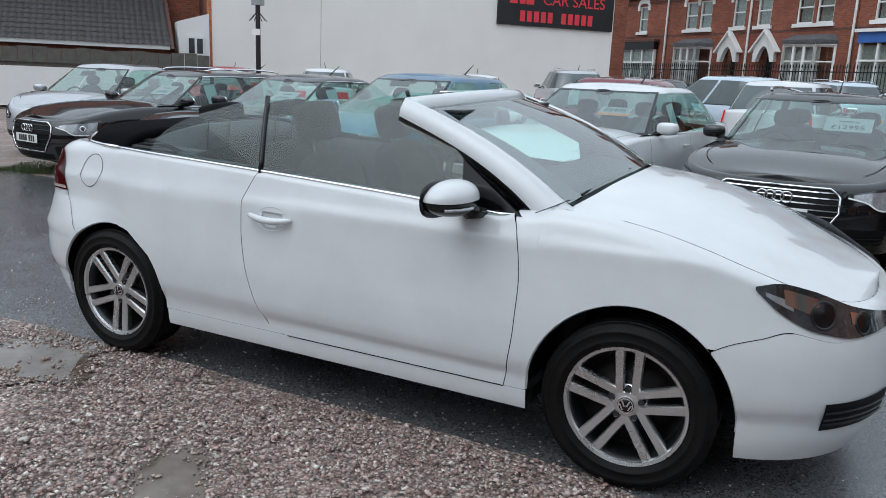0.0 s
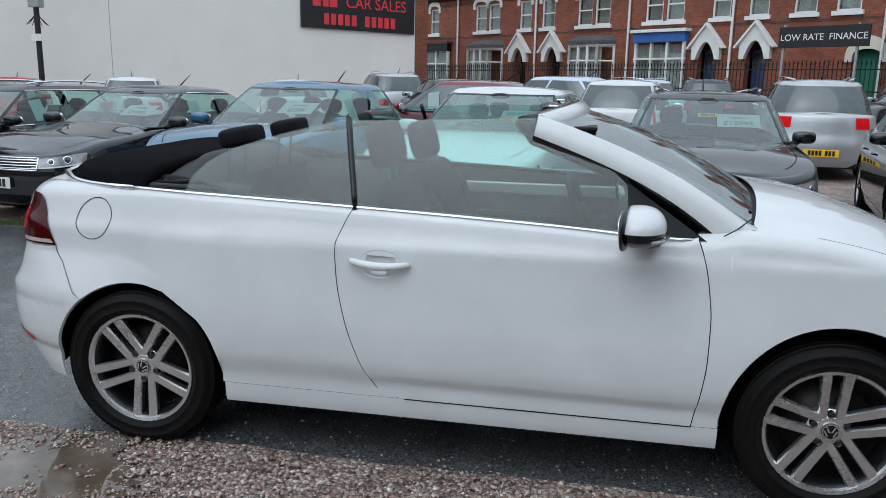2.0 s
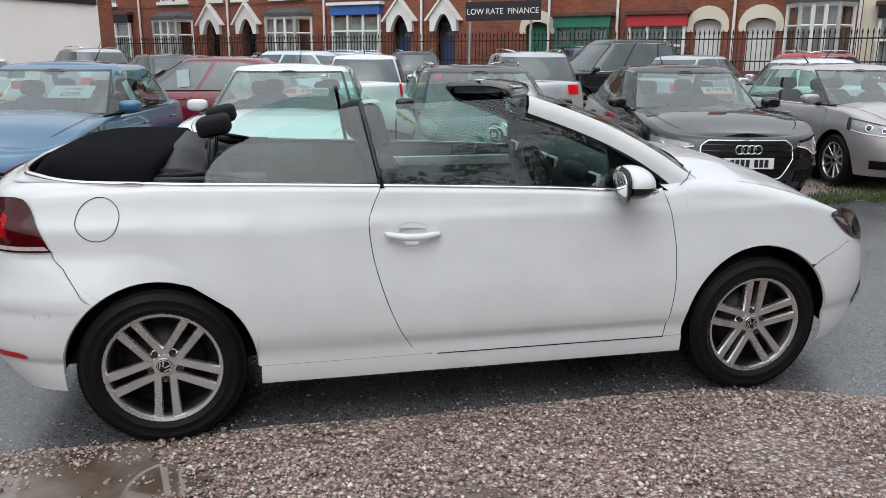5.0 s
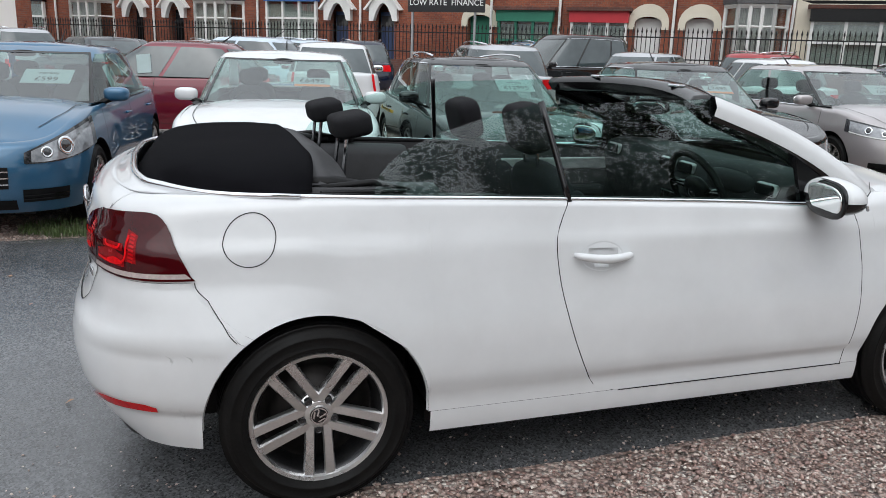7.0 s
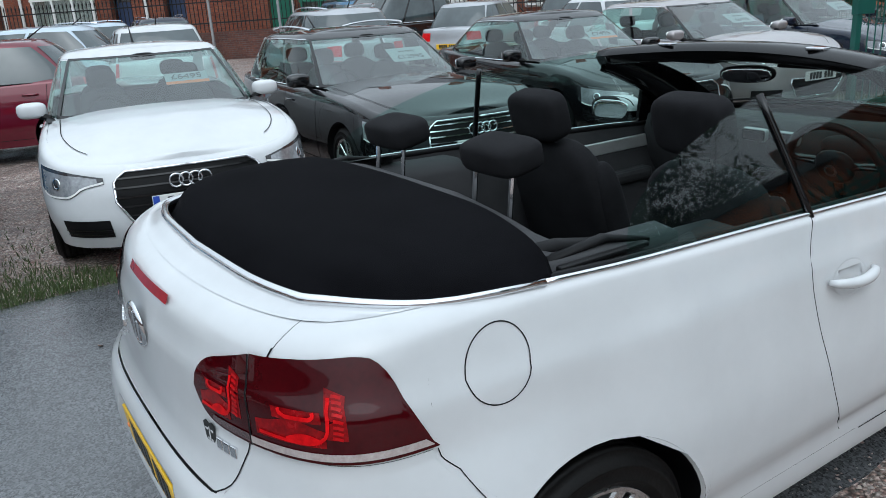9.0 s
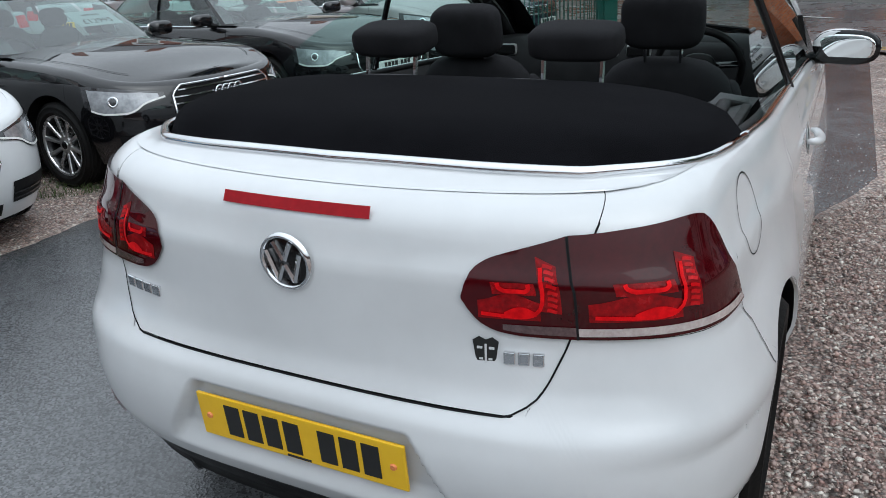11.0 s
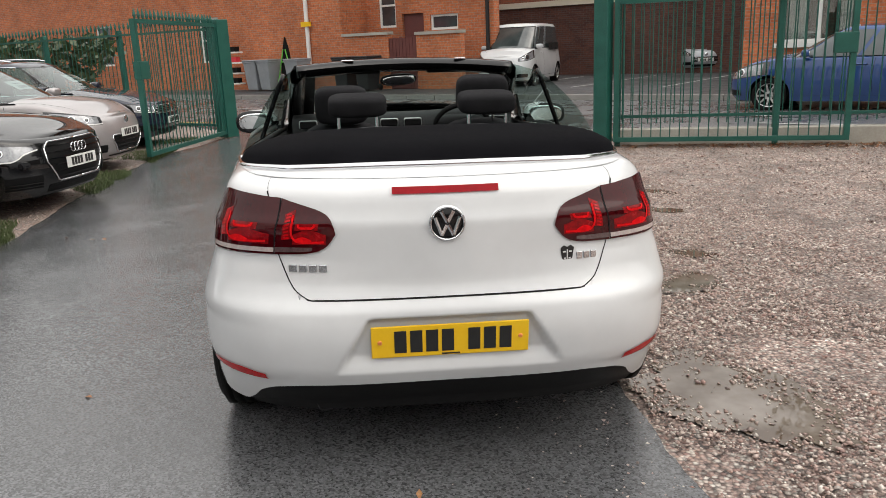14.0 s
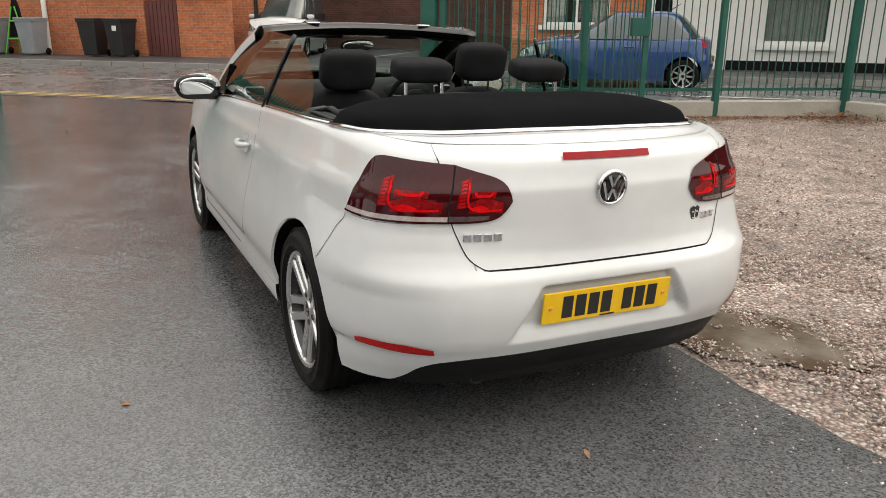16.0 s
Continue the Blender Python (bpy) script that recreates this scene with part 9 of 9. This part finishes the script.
def tree(name, at, h, r, seed, label, leaves=9000, leaf=0.09, mat="foliage", bare=False):
    """A tapered trunk with limbs and a ragged crown of small leaves."""
    rg = np.random.default_rng(seed)
    t = thing(name, Matrix.Translation(at), label, "tree")
    bm = bmesh.new()
    pts = [Vector((0.15 * math.sin(k * 0.9 + seed), 0.12 * math.cos(k * 1.3 + seed), h * 0.62 * k / 8)) for k in range(9)]
    tube(bm, pts, [0.22 * (1 - 0.07 * k) for k in range(9)], 10)
    tips = []
    for k in range(26):
        a, z0 = rg.uniform(0, 6.28), h * rg.uniform(0.22, 0.60)
        base = Vector((0, 0, z0))
        q = base + Vector((math.cos(a), math.sin(a), rg.uniform(0.2, 0.9))) * r * rg.uniform(0.5, 0.95)
        mid_ = base.lerp(q, 0.5) + Vector((0, 0, 0.25))
        tube(bm, [base, mid_, q], [0.07, 0.045, 0.015], 6)
        tips += [mid_, q]
        for j in range(3):
            w = q + Vector(rg.normal(0, 0.45 * r * 0.5, 3))
            tube(bm, [mid_, w], [0.025, 0.008], 4)
            tips.append(w)
    part("trunk", bm, "bark", t, smooth=True)
    n = leaves
    cen = np.array([list(tips[i]) for i in rg.integers(0, len(tips), n)]) + rg.normal(0, 0.30, (n, 3)) * (r / 3)
    a, b = rg.normal(0, 1, (n, 3)), rg.normal(0, 1, (n, 3))
    a /= np.linalg.norm(a, axis=1)[:, None]
    b -= (a * b).sum(1)[:, None] * a
    b /= np.linalg.norm(b, axis=1)[:, None]
    sz = leaf * rg.uniform(0.5, 1.3, (n, 1))
    v = np.stack([cen - a * sz, cen + b * sz * 0.5, cen + a * sz, cen - b * sz * 0.5], 1).reshape(-1, 3)
    part("crown", (v.tolist(), [(4 * i, 4 * i + 1, 4 * i + 2, 4 * i + 3) for i in range(n)]), mat, t, kind="stuff")
    return t


# trees behind the camera, mirrored in the car's glass
tree("evergreen_tree", (5.5, -17.0, 0), 11.0, 4.2, 5, "dark evergreen tree at the yard's edge", 30000, 0.12)
tree("evergreen_tree", (12.0, -18.0, 0), 16.0, 6.0, 8, "tall bushy evergreen tree beyond the side fence", 42000, 0.13)
tree("evergreen_tree", (20.0, -19.0, 0), 11.0, 4.5, 11, "low thin evergreen tree beyond the side fence", 14000, 0.11)
# Unseen walls and roof, added so the lacquer mirrors a dark skyline.
cw = thing("unseen_skyline_wall", Matrix.Identity(4), "unseen brick wall and roof added to darken the mirrored skyline", "wall", kind="structure")
part("wall", boxed(-24.0, -23.7, -26.0, 24.0, -0.5, 3.6), "dark_brick", cw)
part("wall", boxed(-23.6, 26.0, -26.0, -25.7, -0.5, 4.2), "dark_brick", cw)
part("skyline_roof", ([(-24.3, -26, 3.5), (-24.3, 24, 3.5), (-28.5, 24, 6.0), (-28.5, -26, 6.0)], [(0, 1, 2, 3)]), "slate", cw)
hedge_rng = np.random.default_rng(3)
n = 4000
cen = np.stack([hedge_rng.uniform(-0.9, 0.9, n), hedge_rng.uniform(13, 24, n), hedge_rng.uniform(0.0, 1.0, n) ** 0.7 * 2.0], 1)
cen = np.array([[*(SN(float(s), 7.1 + float(x) * 0.4).to_2d()), z] for x, s, z in cen])
a, b = hedge_rng.normal(0, 1, (n, 3)) * 0.07, hedge_rng.normal(0, 1, (n, 3)) * 0.05
keep_h = np.array([noise.noise((p[0] * 0.5, p[1] * 0.5, p[2])) > 0.12 for p in cen])
cen, a, b = cen[keep_h], a[keep_h], b[keep_h]
v = np.stack([cen - a, cen + b, cen + a, cen - b], 1).reshape(-1, 3)
tagged(part("ivy_hedge", (v.tolist(), [(4 * i, 4 * i + 1, 4 * i + 2, 4 * i + 3) for i in range(len(cen))]), "foliage"), "patchy green ivy growing through the fence", "hedge", kind="stuff")

# ---- gravel, grass and leaves ----
def in_puddle(x, y, grow=1.0):
    hit = np.zeros(len(x), bool)
    for cx_, cy_, rx, ry, turn, seed in PUDDLES:
        dx, dy = x - cx_, y - cy_
        u, w = dx * math.cos(turn) + dy * math.sin(turn), -dx * math.sin(turn) + dy * math.cos(turn)
        hit |= (u / (rx * grow)) ** 2 + (w / (ry * grow)) ** 2 < 1
    return hit


def stones(name, x, y, size, seed, label, z=0.0, flat=0.6):
    """Loose stones, eight faces each, in one mesh."""
    rg = np.random.default_rng(seed)
    n = len(x)
    base = np.array([(1, 0, 0), (0, 1, 0), (-1, 0, 0), (0, -1, 0), (0, 0, 1), (0, 0, -1)], float)
    tris = np.array([(0, 1, 4), (1, 2, 4), (2, 3, 4), (3, 0, 4), (1, 0, 5), (2, 1, 5), (3, 2, 5), (0, 3, 5)])
    v = base[None] * (size[:, None, None] * rg.uniform(0.6, 1.25, (n, 6, 1)))
    v[:, :, 2] *= flat
    v += rg.normal(0, 0.18, (n, 6, 3)) * size[:, None, None]
    ang = rg.uniform(0, 6.28, n)
    c, s = np.cos(ang)[:, None], np.sin(ang)[:, None]
    v = np.stack([v[:, :, 0] * c - v[:, :, 1] * s, v[:, :, 0] * s + v[:, :, 1] * c, v[:, :, 2]], 2)
    v += np.stack([x, y, z - 0.014 + size * flat * 0.45], 1)[:, None]
    f = (tris[None] + 6 * np.arange(n)[:, None, None]).reshape(-1, 3)
    me = bpy.data.meshes.new(name)
    me.vertices.add(6 * n)
    me.vertices.foreach_set("co", v.astype(np.float32).ravel())
    me.loops.add(24 * n)
    me.loops.foreach_set("vertex_index", f.astype(np.int32).ravel())
    me.polygons.add(8 * n)
    me.polygons.foreach_set("loop_start", np.arange(0, 24 * n, 3, dtype=np.int32))
    me.update(calc_edges=True)
    me.materials.append(M["stones"])
    return tagged(new(name, me), label, "gravel", kind="stuff")


def south_edge(x):
    return np.array([curve_at(EDGE_S, float(q)) for q in np.linspace(-12, 9, 400)])[np.clip(((x + 12) / 21 * 399).astype(int), 0, 399)]


def scatter(n, x0, x1, y0, y1, seed):
    rg = np.random.default_rng(seed)
    x, y = rg.uniform(x0, x1, n), rg.uniform(y0, y1, n)
    e = south_edge(x)
    depth = e - y
    k = (depth > -0.03 + rg.normal(0, 0.025, n)) & ~(in_puddle(x, y, 0.30) & (rg.uniform(0, 1, n) < 0.93))
    wet = np.array([noise.noise((float(a) * 7, float(b) * 7, 2.0)) for a, b in zip(x, y)])
    k &= ~(in_puddle(x, y, 0.75) & (rg.uniform(0, 1, n) < 0.82 - 0.9 * wet)) & ~(in_puddle(x, y, 1.15) & (rg.uniform(0, 1, n) < 0.42 - 0.9 * wet))
    return x[k], y[k], rg


x, y, rg = scatter(115000, -4.4, 4.6, -3.2, -0.75, 21)
bare = np.array([noise.noise((float(a) * 1.1, float(b) * 1.1, 4.0)) for a, b in zip(x, y)])
k = bare < 0.22 + rg.normal(0, 0.08, len(x))
k &= rg.uniform(0, 1, len(x)) < np.clip(np.minimum((y + 3.2) / 1.3, np.minimum((x + 4.4) / 1.2, (4.6 - x) / 1.2)), 0, 1)
x, y = x[k], y[k]
stones("gravel", x, y, np.clip(rg.lognormal(-5.05, 0.42, len(x)), 0.003, 0.016), 22, "loose pinkish gravel lying beside the tarmac")
x, y, rg = scatter(52000, -9.0, 8.5, -9.5, -1.6, 31)
stones("gravel_far", x, y, np.clip(rg.lognormal(-4.85, 0.4, len(x)), 0.004, 0.02), 32, "loose gravel across the open yard")
rg = np.random.default_rng(41)
n = 1500
x = rg.uniform(-5, 6, n)
y = south_edge(x) + rg.exponential(0.28, n)
k = (y < 3.2)
stones("stray_gravel", x[k], y[k], np.clip(rg.lognormal(-5.4, 0.4, k.sum()), 0.002, 0.009), 42, "stray gravel stones on the wet tarmac", 0.008)
n = 26000
x, y = rg.uniform(-10, 9, n), 3.25 + rg.exponential(0.9, n)
stones("verge_gravel", x, y, np.clip(rg.lognormal(-4.9, 0.4, n), 0.004, 0.018), 43, "dirty gravel between the parked cars", np.array([gz(float(a), float(b)) for a, b in zip(x, y)]))


def blades(name, x, y, h, seed, label):
    rg = np.random.default_rng(seed)
    n = len(x)
    ang, lean_ = rg.uniform(0, 6.28, n), rg.normal(0, 0.45, (n, 2))
    w = 0.0022 + 0.0022 * rg.uniform(0, 1, n)
    dx, dy = np.cos(ang) * w, np.sin(ang) * w
    z0, g0 = np.zeros(n), np.array([gz(float(a), float(b)) for a, b in zip(x, y)])
    p0, p1 = np.stack([x - dx, y - dy, g0], 1), np.stack([x + dx, y + dy, g0], 1)
    m_ = np.stack([x + lean_[:, 0] * h * 0.4, y + lean_[:, 1] * h * 0.4, g0 + h * 0.6], 1)
    tip = np.stack([x + lean_[:, 0] * h, y + lean_[:, 1] * h, g0 + h * (1 - 0.3 * np.abs(lean_[:, 0]))], 1)
    q0, q1 = m_ - np.stack([dx, dy, z0], 1) * 0.7, m_ + np.stack([dx, dy, z0], 1) * 0.7
    v = np.stack([p0, p1, q1, q0, tip], 1).reshape(-1, 3)
    f = []
    for i in range(n):
        f += [(5 * i, 5 * i + 1, 5 * i + 2, 5 * i + 3), (5 * i + 3, 5 * i + 2, 5 * i + 4)]
    return tagged(part(name, (v.tolist(), f), "grass"), label, "grass", kind="stuff")


n = 60000
x, y = rg.uniform(-9, 10.2, n), 3.28 + rg.exponential(0.42, n)
dens = np.array([noise.noise((float(a) * 0.7, float(b) * 0.9, 8.0)) for a, b in zip(x, y)])
k = (dens + 0.25 * (x > 5.5) + 0.15 * (x < -1.5) > 0.18) & (y < 5.5)
blades("grass_verge", x[k], y[k], rg.uniform(0.015, 0.07, k.sum()), 51, "thin wet grass along the tarmac's edge")


def fallen(name, x, y, z, size, seed, label):
    rg = np.random.default_rng(seed)
    n = len(x)
    c = np.stack([x, y, z - 0.006 + rg.uniform(0, 0.012, n)], 1)
    a = rg.normal(0, 1, (n, 3)) * (1, 1, 0.25)
    a /= np.linalg.norm(a, axis=1)[:, None]
    b = np.cross(a, np.array([0.1, 0.05, 1.0]))
    s = size * rg.uniform(0.6, 1.3, (n, 1))
    v = np.stack([c - a * s, c + b * s * 0.6 + (0, 0, 0.006), c + a * s, c - b * s * 0.6 + (0, 0, 0.004)], 1).reshape(-1, 3)
    return tagged(part(name, (v.tolist(), [(4 * i, 4 * i + 1, 4 * i + 2, 4 * i + 3) for i in range(n)]), "leaves"), label, "leaves", kind="stuff")


f_ = rg.uniform(0, 1, 1500) ** 1.0
ex, ey = FP.x + (CORNER[0] - FP.x) * f_, FP.y + (CORNER[1] - FP.y) * f_
off = rg.exponential(0.16, 1500)
fallen("fallen_leaves", ex - 0.05 - off, ey + rg.normal(0, 0.1, 1500), np.zeros(1500), 0.03, 61, "brown fallen leaves drifted along the fence wall")
n = 500
fallen("fallen_leaves", rg.normal(3.75, 0.35, n), rg.normal(-8.6, 0.35, n), np.abs(rg.normal(0, 0.05, n)), 0.032, 62, "heap of brown leaves in the fence corner")
n = 46
fallen("scattered_leaves", rg.uniform(-4, 9, n), rg.uniform(-0.6, 3.2, n), np.full(n, 0.008), 0.022, 63, "a few brown leaves on the wet tarmac")
n = 140
fallen("gate_leaves", rg.normal(10.0, 0.25, n), rg.normal(2.9, 0.25, n), np.zeros(n), 0.028, 64, "brown leaves round the gate post")
